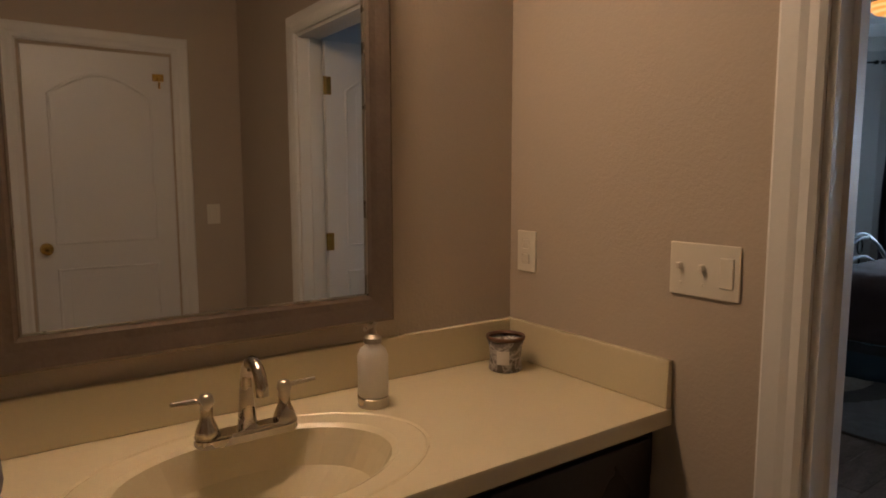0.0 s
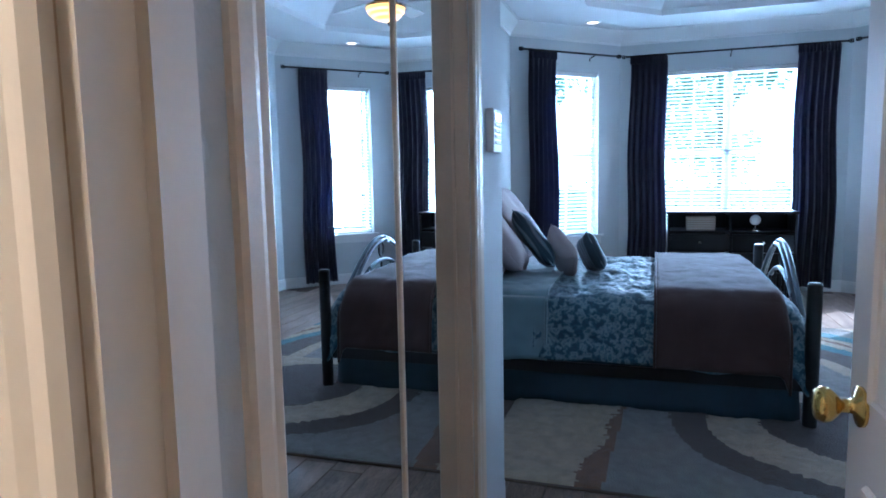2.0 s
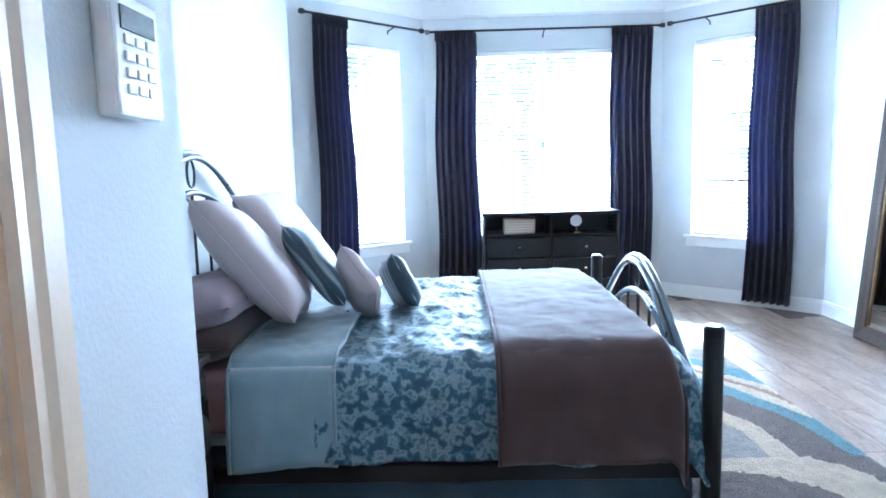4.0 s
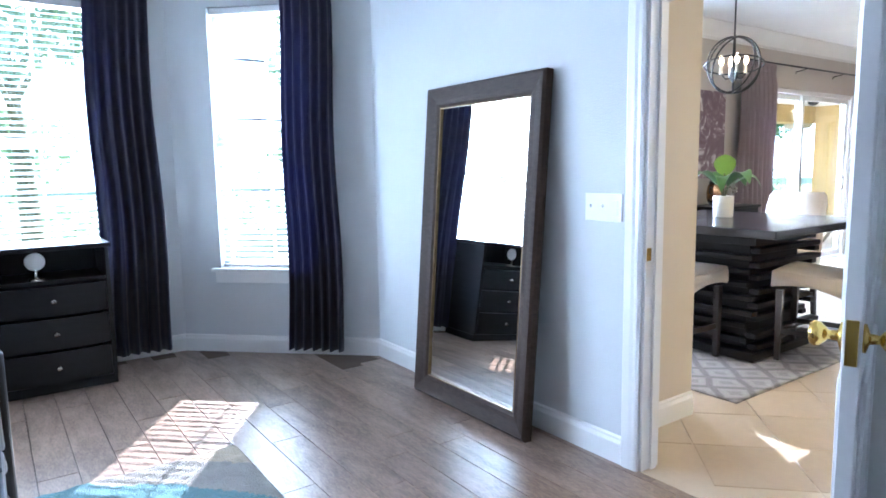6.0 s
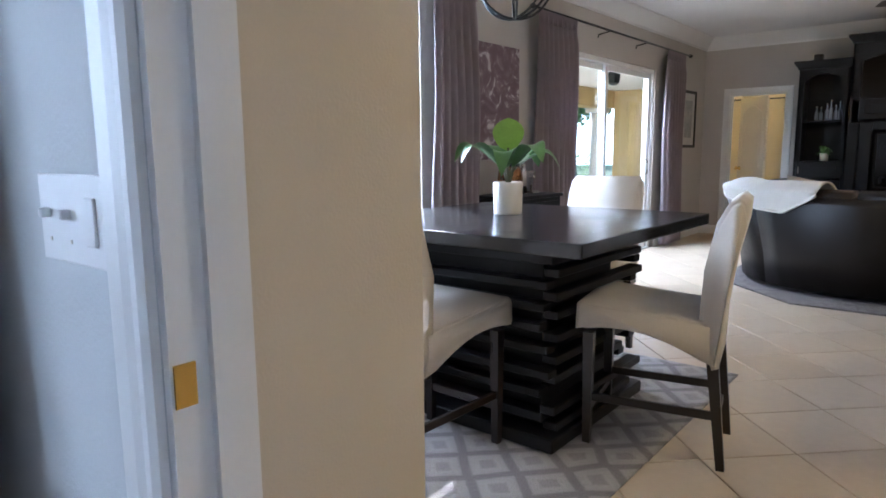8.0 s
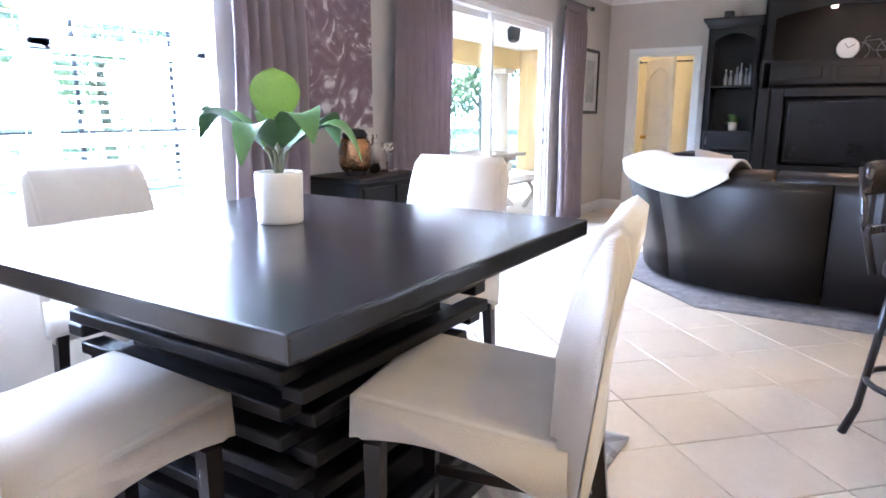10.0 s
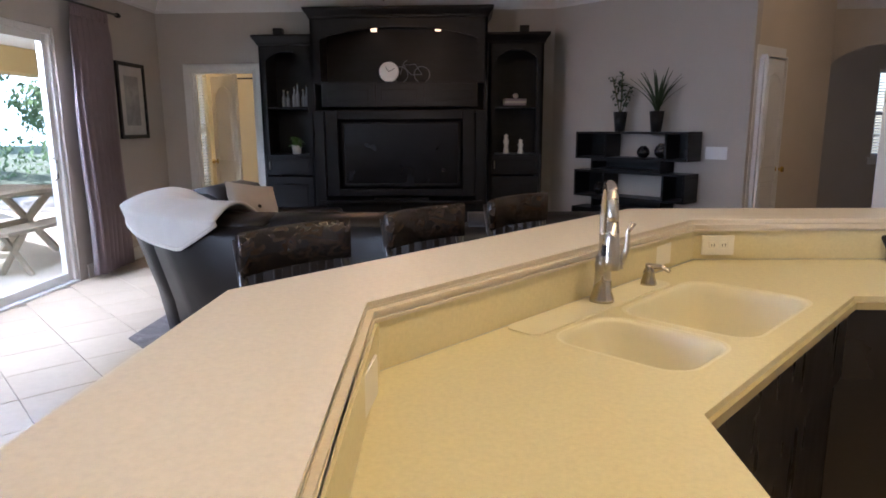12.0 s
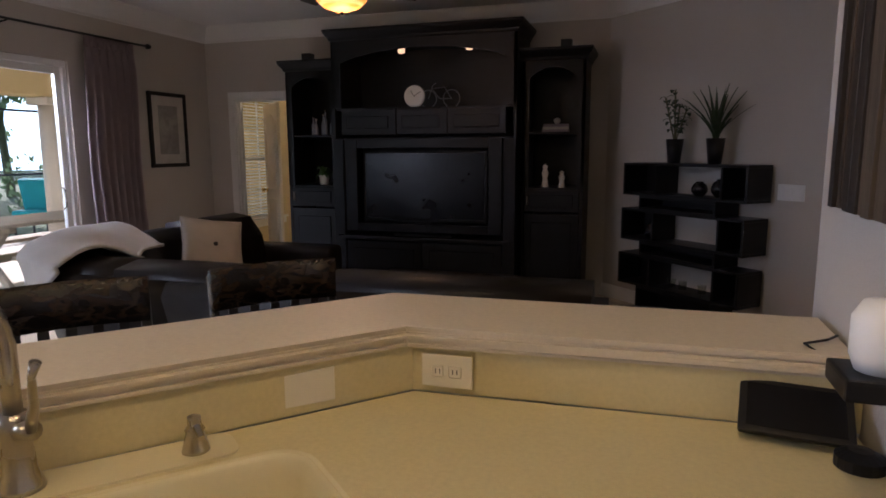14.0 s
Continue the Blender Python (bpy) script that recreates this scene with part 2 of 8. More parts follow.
M_PLASTIC = mat("ivory_plastic", (0.76, 0.72, 0.62), 0.4, var=0.02, bump=0.0)
M_WHITE = mat("white_plastic", (0.80, 0.80, 0.79), 0.4, var=0.02, bump=0.0)
M_LEATHER = mat("black_brown_leather", (0.012, 0.009, 0.008), 0.42, var=0.2, scale=5, fine=120, bump=0.35, rvar=0.12, spec=0.36)
M_LINEN = mat("cream_linen", (0.55, 0.495, 0.42), 0.9, var=0.06, scale=8, fine=260, bump=0.35, sheen=0.3)
M_CURTAIN = mat("dark_purple_curtain_cloth", (0.020, 0.016, 0.034), 0.85, var=0.15, scale=10, fine=260, bump=0.3, sheen=0.3)
def let_light_through(m, color, share):
    n, l = m.node_tree.nodes, m.node_tree.links
    tl, mx = n.new("ShaderNodeBsdfTranslucent"), n.new("ShaderNodeMixShader")
    tl.inputs[0].default_value = (*color, 1)
    mx.inputs[0].default_value = share
    l.new(n["Principled BSDF"].outputs[0], mx.inputs[1])
    l.new(tl.outputs[0], mx.inputs[2])
    l.new(mx.outputs[0], n["Material Output"].inputs[0])


let_light_through(M_BLIND, (0.75, 0.80, 0.82), 0.45)
let_light_through(M_CURTAIN, (0.075, 0.08, 0.155), 0.42)
M_MAUVE = mat("mauve_curtain_cloth", (0.30, 0.24, 0.25), 0.85, var=0.10, scale=10, fine=260, bump=0.3, sheen=0.2)
let_light_through(M_MAUVE, (0.40, 0.32, 0.34), 0.3)
M_DARKGREY = mat("dark_brown_mirror_frame", (0.055, 0.032, 0.02), 0.55, var=0.25, scale=20, fine=120, bump=0.35, stretch=(1, 1, 6), spec=0.25)
M_LIP = mat("tarnished_gold_lip", (0.26, 0.17, 0.08), 0.42, 0.7, var=0.2, scale=30, bump=0.2)
M_PEWTER = mat("pewter_mirror_frame", (0.21, 0.165, 0.13), 0.42, 0.35, var=0.15, scale=6, fine=90, bump=0.25)
M_TVBLACK = mat("tv_screen", (0.006, 0.006, 0.008), 0.24, spec=0.3, var=0.05, bump=0.0)
M_CONCRETE = mat("pale_paver", (0.68, 0.61, 0.50), 0.85, var=0.12, scale=2, fine=60, bump=0.4)
M_STUCCO = mat("tan_stucco", (0.60, 0.44, 0.20), 0.9, var=0.05, scale=3, fine=60, bump=0.6)
M_LEAF = mat("plant_leaf", (0.10, 0.22, 0.055), 0.38, var=0.2, scale=12, fine=90, bump=0.1)
M_LEAFD = mat("dark_plant_leaf", (0.035, 0.07, 0.028), 0.5, var=0.25, scale=12, bump=0.1)
M_STEM = mat("plant_stem", (0.10, 0.10, 0.04), 0.6)
M_SOIL = mat("potting_soil", (0.035, 0.025, 0.018), 0.95, bump=0.8)
M_CERAMIC = mat("white_ceramic", (0.74, 0.70, 0.64), 0.35, var=0.05, bump=0.1)

# ---- mesh helpers ----
def finish(bm, name, material, parent, label="", smooth=False, location=None):
    me = bpy.data.meshes.new(name)
    bmesh.ops.recalc_face_normals(bm, faces=bm.faces)
    bm.to_mesh(me)
    bm.free()
    if smooth:
        me.shade_smooth()
    me.materials.append(material)
    ob = new(name, me)
    if parent is not None:
        ob.parent = parent
    if label:
        ob["label"] = label
    return ob


def part(name, bm, material, parent, label="", smooth=False):
    return finish(bm, name, material, parent, label, smooth)


def thing(name, label, category, m=None, group="", kind=""):
    ob = new(name)
    ob.empty_display_size = 0.1
    if m is not None:
        ob.matrix_basis = m
    return tagged(ob, label, category, group, kind)


def struct(name, bm, material, smooth=False, label="", category=""):
    ob = finish(bm, name, material, None, "", smooth)
    return tagged(ob, label, category, "", "structure")


def add_box(bm, x0, x1, y0, y1, z0, z1, m=None):
    vs = [Vector((x, y, z)) for z in (z0, z1) for y in (y0, y1) for x in (x0, x1)]
    v = [bm.verts.new(m @ p if m else p) for p in vs]
    for f in ((0, 2, 3, 1), (4, 5, 7, 6), (0, 1, 5, 4), (2, 6, 7, 3), (0, 4, 6, 2), (1, 3, 7, 5)):
        bm.faces.new([v[i] for i in f])
    return v


def box(x0, x1, y0, y1, z0, z1, bevel=0.004, seg=1, m=None):
    bm = bmesh.new()
    add_box(bm, min(x0, x1), max(x0, x1), min(y0, y1), max(y0, y1), min(z0, z1), max(z0, z1), m)
    if bevel:
        bmesh.ops.bevel(bm, geom=bm.edges[:], offset=bevel, segments=seg, affect="EDGES", profile=0.6)
    return bm


def prism(pts, z0, z1, bevel=0.0, seg=2):
    """An outline in x, y, drawn up from z0 to z1."""
    bm = bmesh.new()
    lo = [bm.verts.new((x, y, z0)) for x, y in pts]
    hi = [bm.verts.new((x, y, z1)) for x, y in pts]
    bm.faces.new(lo[::-1])
    bm.faces.new(hi)
    n = len(pts)
    for i in range(n):
        bm.faces.new((lo[i], lo[(i + 1) % n], hi[(i + 1) % n], hi[i]))
    if bevel:
        bmesh.ops.bevel(bm, geom=bm.edges[:], offset=bevel, segments=seg, affect="EDGES")
    return bm


def panel_y(pts, y0, y1, bevel=0.0):
    """An outline in x, z with thickness along y."""
    bm = prism(pts, y0, y1, bevel)
    for v in bm.verts:
        v.co = Vector((v.co.x, v.co.z, v.co.y))
    return bm


def lathe(profile, seg=24, at=(0, 0, 0), bm=None):
    """Radius, height pairs turned round z."""
    bm = bm or bmesh.new()
    rings = []
    for r, z in profile:
        if r < 1e-5:
            rings.append([bm.verts.new((at[0], at[1], at[2] + z))])
        else:
            rings.append([bm.verts.new((at[0] + r * math.cos(6.2832 * i / seg), at[1] + r * math.sin(6.2832 * i / seg), at[2] + z)) for i in range(seg)])
    for a, b in zip(rings, rings[1:]):
        for i in range(seg):
            j = (i + 1) % seg
            if len(a) == 1 and len(b) > 1:
                bm.faces.new((a[0], b[i], b[j]))
            elif len(b) == 1 and len(a) > 1:
                bm.faces.new((a[i], a[j], b[0]))
            elif len(a) > 1:
                bm.faces.new((a[i], a[j], b[j], b[i]))
    return bm


def tube(pts, r, seg=8, bm=None, closed=False, caps=True):
    """A round bar along points; r is one radius or one for each point."""
    bm = bm or bmesh.new()
    pts = [Vector(p) for p in pts]
    n = len(pts)
    rad = r if isinstance(r, (list, tuple)) else [r] * n
    rings, side = [], None
    for i, p in enumerate(pts):
        a = pts[(i - 1) % n] if (closed or i) else p
        b = pts[(i + 1) % n] if (closed or i < n - 1) else p
        d = (b - a).normalized()
        if side is None:
            side = d.orthogonal().normalized()
        side = (side - d * side.dot(d)).normalized()
        up = d.cross(side)
        rings.append([bm.verts.new(p + rad[i] * (math.cos(6.2832 * k / seg) * side + math.sin(6.2832 * k / seg) * up)) for k in range(seg)])
    for i in range(n if closed else n - 1):
        a, b = rings[i], rings[(i + 1) % n]
        for k in range(seg):
            bm.faces.new((a[k], a[(k + 1) % seg], b[(k + 1) % seg], b[k]))
    if caps and not closed:
        bm.faces.new(rings[0][::-1])
        bm.faces.new(rings[-1])
    return bm


def sweep(profile, path, closed=False, bm=None):
    """A profile (offset to the left of the path, height) drawn along a path in x, y with mitred corners."""
    bm = bm or bmesh.new()
    P = [Vector((p[0], p[1])) for p in path]
    n = len(P)
    rings = []
    for i, p in enumerate(P):
        a = (p - P[i - 1]).normalized() if (closed or i) else (P[1] - p).normalized()
        b = (P[(i + 1) % n] - p).normalized() if (closed or i < n - 1) else a
        na, nb = Vector((-a.y, a.x)), Vector((-b.y, b.x))
        mid = (na + nb).normalized()
        k = 1 / max(0.3, mid.dot(na))
        rings.append([bm.verts.new((p.x + mid.x * k * u, p.y + mid.y * k * u, z)) for u, z in profile])
    m = len(profile)
    for i in range(n if closed else n - 1):
        a, b = rings[i], rings[(i + 1) % n]
        for k in range(m):
            bm.faces.new((a[k], a[(k + 1) % m], b[(k + 1) % m], b[k]))
    if not closed:
        bm.faces.new(rings[0])
        bm.faces.new(rings[-1][::-1])
    return bm


def arc(cx, cy, r, a0, a1, n):
    return [(cx + r * math.cos(radians(a0 + (a1 - a0) * i / n)), cy + r * math.sin(radians(a0 + (a1 - a0) * i / n))) for i in range(n + 1)]


def wall(name, a, b, z1, material, thick=0.12, holes=(), z0=0.0):
    """A wall whose face runs from a to b; its thickness lies to the right of that way. Holes: from, to, sill, head along it."""
    a, b = Vector(a), Vector(b)
    d = (b - a).normalized()
    r = Vector((d.y, -d.x))
    length = (b - a).length
    m = Matrix(((d.x, r.x, 0, a.x), (d.y, r.y, 0, a.y), (0, 0, 1, 0), (0, 0, 0, 1)))
    bm = bmesh.new()
    s = 0.0
    for h0, h1, hz0, hz1 in sorted(holes):
        if h0 > s:
            add_box(bm, s, h0, 0, thick, z0, z1, m)
        if hz0 > z0:
            add_box(bm, h0, h1, 0, thick, z0, hz0, m)
        if hz1 < z1:
            add_box(bm, h0, h1, 0, thick, hz1, z1, m)
        s = h1
    if s < length:
        add_box(bm, s, length, 0, thick, z0, z1, m)
    return struct(name, bm, material)


def thicken(bm, t):
    """Gives an open sheet a thickness against its normals."""
    bmesh.ops.recalc_face_normals(bm, faces=bm.faces)
    bm.normal_update()
    top = list(bm.verts)
    faces = list(bm.faces)
    rim = [e for e in bm.edges if len(e.link_faces) == 1]
    low = {v: bm.verts.new(v.co - v.normal * t) for v in top}
    for f in faces:
        bm.faces.new([low[v] for v in reversed(f.verts)])
    for e in rim:
        p, q = e.verts
        bm.faces.new((p, q, low[q], low[p]))
    return bm


BASE = [(0, 0), (0.016, 0), (0.016, 0.095), (0.010, 0.112), (0.010, 0.122), (0, 0.13)]
def crown(z, drop=0.13, out=0.11):
    return [(0, z - drop), (0.012, z - drop), (0.016, z - drop + 0.025), (out * 0.45, z - drop * 0.52), (out * 0.8, z - 0.03), (out * 0.9, z - 0.012), (out, z - 0.012), (out, z), (0, z)]

# ---- structure ----
H_BATH, H_BED, H_FAM = 2.6, 3.0, 2.86
# bathroom
wall("wall_bath_north", (1.88, 2.02), (-1.0, 2.02), H_BATH, M_BATH)
wall("wall_bath_east", (1.88, -0.62), (1.88, 2.14), H_BATH, M_BATH, 0.12, [(1.02, 1.77, -1, 2.04)])
wall("wall_bath_south", (-1.0, -0.5), (1.88, -0.5), H_BATH, M_BATH)
wall("wall_bath_west", (-1.0, 2.14), (-1.0, -0.62), H_BATH, M_BATH)
# bedroom and its entry
wall("wall_closet", (3.98, 1.34), (2.0, 1.34), H_BED, M_BED, 0.12, [(0.44, 1.58, -1, 2.04)])
wall("wall_entry_south", (2.0, 0.28), (3.3, 0.28), H_BED, M_BED)
wall("wall_bed_west", (3.3, 0.16), (3.3, -2.3), H_BED, M_BED)
wall("wall_bed_corner", (3.98, 2.42), (3.98, 1.46), H_BED, M_BED, 0.12)
wall("wall_headboard", (8.58, 2.3), (3.98, 2.3), H_BED, M_BED)
WZ0, WZ1 = 0.64, 2.52
wall("wall_bay_north", (9.65, 1.2), (8.58, 2.3), H_BED, M_BED, 0.14, [(0.32, 1.1, WZ0, WZ1)])
wall("wall_bay_centre", (9.65, -1.2), (9.65, 1.2), H_BED, M_BED, 0.14, [(0.46, 1.94, WZ0, WZ1)])
wall("wall_bay_south", (8.58, -2.3), (9.65, -1.2), H_BED, M_BED, 0.14, [(0.43, 1.21, WZ0, WZ1)])
wall("wall_bed_south", (3.3, -2.3), (8.58, -2.3), H_BED, M_BED, 0.06, [(2.115, 2.99, -1, 2.04)])
wall("wall_bed_south_back", (8.7, -2.42), (1.5, -2.42), H_BED, M_CREAM, 0.06, [(2.41, 3.285, -1, 2.04)])
# dining, kitchen, family room
wall("wall_nook", (6.55, -2.42), (6.55, -3.08), H_FAM, M_CREAM, -0.12)
wall("wall_dining_north", (8.75, -3.08), (6.67, -3.08), H_FAM, M_GREIGE, 0.12)
wall("wall_east", (8.75, -12.15), (8.75, -2.96), H_FAM, M_GREIGE, 0.15, [(2.05, 4.65, -1, 2.26), (6.55, 8.25, 0.75, 2.4)])
wall("wall_far", (4.17, -12.03), (8.75, -12.03), H_FAM, M_GREIGE, 0.12, [(3.47, 4.21, -1, 2.04)])
wall("wall_diagonal", (2.58, -10.5), (4.17, -12.03), H_FAM, M_GREIGE, 0.12)
wall("wall_hall", (1.2, -11.83), (2.5, -10.58), H_FAM, M_CREAM, 0.1)
wall("wall_kitchen_stub", (3.37, -7.25), (3.37, -4.3), H_FAM, M_GREIGE, -0.14)
wall("wall_kitchen_stub_back", (1.5, -7.25), (3.23, -7.25), H_FAM, M_GREIGE, -0.12)
wall("wall_kitchen_west", (1.5, -2.42), (1.5, -7.25), H_FAM, M_CREAM, 0.12)
wall("wall_great_west", (-1.6, -7.13), (-1.6, -14.6), H_FAM, M_GREIGE, 0.12)
wall("wall_great_north", (1.5, -7.13), (-1.6, -7.13), H_FAM, M_GREIGE, 0.12)
wall("wall_hall_end", (-1.6, -14.6), (4.2, -14.6), H_FAM, M_GREIGE, 0.12, [(0.10, 0.62, 0.9, 2.2)])
# bathroom beyond the far door
wall("wall_far_bath_east", (9.0, -15.0), (9.0, -12.15), H_FAM, M_YELLOW, 0.12, [(1.0, 1.95, 0.5, 2.2)])
wall("wall_far_bath_end", (6.4, -15.0), (9.0, -15.0), H_FAM, M_YELLOW)
wall("wall_far_bath_west", (6.4, -12.15), (6.4, -15.0), H_FAM, M_YELLOW)

struct("floor_bedroom", box(2.0, 9.8, -2.42, 2.45, -0.14, -0.012, 0), mat("floor_underlay", (0.11, 0.08, 0.06), 0.9, var=0.1))
struct("floor_bath", box(-1.1, 2.0, -0.62, 2.14, -0.14, -0.001, 0), M_TILE)
struct("floor_tiled_bed", box(-1.7, 8.9, -15.1, -2.42, -0.14, -0.008, 0), M_GROUT)
struct("floor_far_bath", box(8.9, 9.12, -15.1, -12.03, -0.14, -0.008, 0), M_GROUT)
struct("ceiling_bath", box(-1.1, 2.0, -0.62, 2.14, H_BATH, H_BATH + 0.1, 0), M_CEIL)
struct("ceiling_entry", box(2.0, 3.3, 0.16, 1.46, H_BED, H_BED + 0.1, 0), M_CEIL)
struct("ceiling_family", box(-1.7, 9.12, -15.1, -2.42, H_FAM, H_FAM + 0.12, 0), M_CEIL)
struct("floor_border", box(1.5, 8.75, -2.80, -2.425, -0.0079, -0.003, 0), M_TILE)
struct("threshold", box(5.415, 6.29, -2.42, -2.30, -0.012, 0.002, 0.002), M_TILE)


def tray_ceiling():
    """A flat border and a raised middle with sloping sides."""
    bm = bmesh.new()
    outer = [(3.3, -2.42), (8.63, -2.42), (9.8, -1.2), (9.8, 1.2), (8.63, 2.42), (3.3, 2.42)]
    inner = [(4.2, -1.45), (8.25, -1.45), (8.95, -0.75), (8.95, 0.75), (8.25, 1.45), (4.2, 1.45)]
    top = [(4.45, -1.2), (8.12, -1.2), (8.68, -0.64), (8.68, 0.64), (8.12, 1.2), (4.45, 1.2)]
    rows = [[bm.verts.new((x, y, z)) for x, y in pts] for pts, z in ((outer, H_BED), (inner, H_BED), (inner, H_BED + 0.06), (top, H_BED + 0.32))]
    for a, b in zip(rows, rows[1:]):
        for i in range(6):
            j = (i + 1) % 6
            bm.faces.new((a[i], a[j], b[j], b[i]))
    bm.faces.new(rows[-1])
    cap = [bm.verts.new((x, y, H_BED + 0.4)) for x, y in outer]
    bm.faces.new(cap)
    for i in range(6):
        j = (i + 1) % 6
        bm.faces.new((rows[0][i], rows[0][j], cap[j], cap[i]))
    struct("ceiling_bedroom", bm, M_CEIL)


tray_ceiling()
bay_line = [(5.32, -2.3), (3.3, -2.3), (3.3, 0.28), (2.0, 0.28), (2.0, 1.34), (3.98, 1.34), (3.98, 2.3), (8.58, 2.3), (9.65, 1.2), (9.65, -1.2), (8.58, -2.3), (6.38, -2.3)]
struct("crown_bedroom", sweep([(-u, z) for u, z in crown(H_BED, 0.15, 0.12)], bay_line[:-1] , True), M_TRIM)
struct("baseboard_bedroom_south", sweep([(-u, z) for u, z in BASE], bay_line[5:]), M_TRIM)
struct("baseboard_bedroom_west", sweep([(-u, z) for u, z in BASE], bay_line[:3]), M_TRIM)
struct("baseboard_nook", sweep(BASE, [(6.55, -2.42), (6.55, -3.08)][::-1]), M_TRIM)
struct("baseboard_nook_end", sweep(BASE, [(8.75, -3.08 - 0.0), (6.55, -3.08)]), M_TRIM)
fam_line = [(8.75, -3.08), (8.75, -12.03), (4.17, -12.03), (2.58, -10.5)]
struct("crown_family", sweep([(-u, z) for u, z in crown(H_FAM, 0.17, 0.14)], [(6.55, -3.08)] + fam_line), M_TRIM)
struct("baseboard_east_north", sweep([(-u, z) for u, z in BASE], [(8.75, -3.08), (8.75, -7.38)]), M_TRIM)
struct("baseboard_east_south", sweep([(-u, z) for u, z in BASE], [(8.75, -10.22), (8.75, -12.03), (8.47, -12.03)]), M_TRIM)
struct("baseboard_diagonal", sweep([(-u, z) for u, z in BASE], [(4.24, -12.1), (2.58, -10.5)]), M_TRIM)


CASING = [(0, 0), (0.012, 0), (0.018, 0.012), (0.016, 0.03), (0.02, 0.045), (0.02, 0.08), (0.012, 0.088), (0, 0.088)]


def casing(name, m, width, head, depth, material=M_TRIM, both=True):
    """Door trim in a local frame: opening from x 0 to width, faces at y 0 and y depth, with jambs and stop."""
    bm = bmesh.new()
    for face, sgn in ((0.0, -1), (depth, 1)) if both else ((0.0, -1),):
        path = [(0, 0), (0, head), (width, head), (width, 0)]
        P = [Vector(p) for p in path]
        rings = []
        for i, p in enumerate(P):
            ox = -1 if i < 2 else 1
            oz = 1 if 0 < i < 3 else 0
            rings.append([bm.verts.new(m @ Vector((p.x + ox * w, face + sgn * u, p.y + oz * w))) for u, w in CASING])
        k = len(CASING)
        for a, b in zip(rings, rings[1:]):
            for j in range(k):
                bm.faces.new((a[j], a[(j + 1) % k], b[(j + 1) % k], b[j]))
        bm.faces.new(rings[0])
        bm.faces.new(rings[-1][::-1])
    add_box(bm, 0, 0.015, 0.002, depth - 0.002, 0, head, m)
    add_box(bm, width - 0.015, width, 0.002, depth - 0.002, 0, head, m)
    add_box(bm, 0.015, width - 0.015, 0.002, depth - 0.002, head - 0.015, head, m)
    for x0, x1 in ((0.015, 0.027), (width - 0.027, width - 0.015)):
        add_box(bm, x0, x1, depth * 0.45, depth * 0.45 + 0.035, 0, head - 0.015, m)
    return struct(name, bm, material)


def frame2(ax, ay, dx, dy):
    """A frame with x along (dx, dy) and y to its left."""
    k = math.hypot(dx, dy)
    dx, dy = dx / k, dy / k
    return Matrix(((dx, -dy, 0, ax), (dy, dx, 0, ay), (0, 0, 1, 0), (0, 0, 0, 1)))


casing("door_trim_bath", frame2(1.88, 1.15, 0, -1), 0.75, 2.04, 0.12)
casing("door_trim_closet", frame2(2.40, 1.34, 1, 0), 1.14, 2.04, 0.1, M_TAN, both=False)
casing("door_trim_bedroom", frame2(6.29, -2.30, -1, 0), 0.875, 2.04, 0.12)
casing("door_trim_far", frame2(8.38, -12.03, -1, 0), 0.74, 2.04, 0.12)
casing("door_trim_bath_south", frame2(1.50, -0.5, -1, 0), 0.74, 2.04, 0.1, both=False)
casing("door_trim_hall", frame2(2.08, -10.98, 0.721, 0.693) @ pose(0.08, 0, 0), 0.46, 2.03, 0.06, both=False)


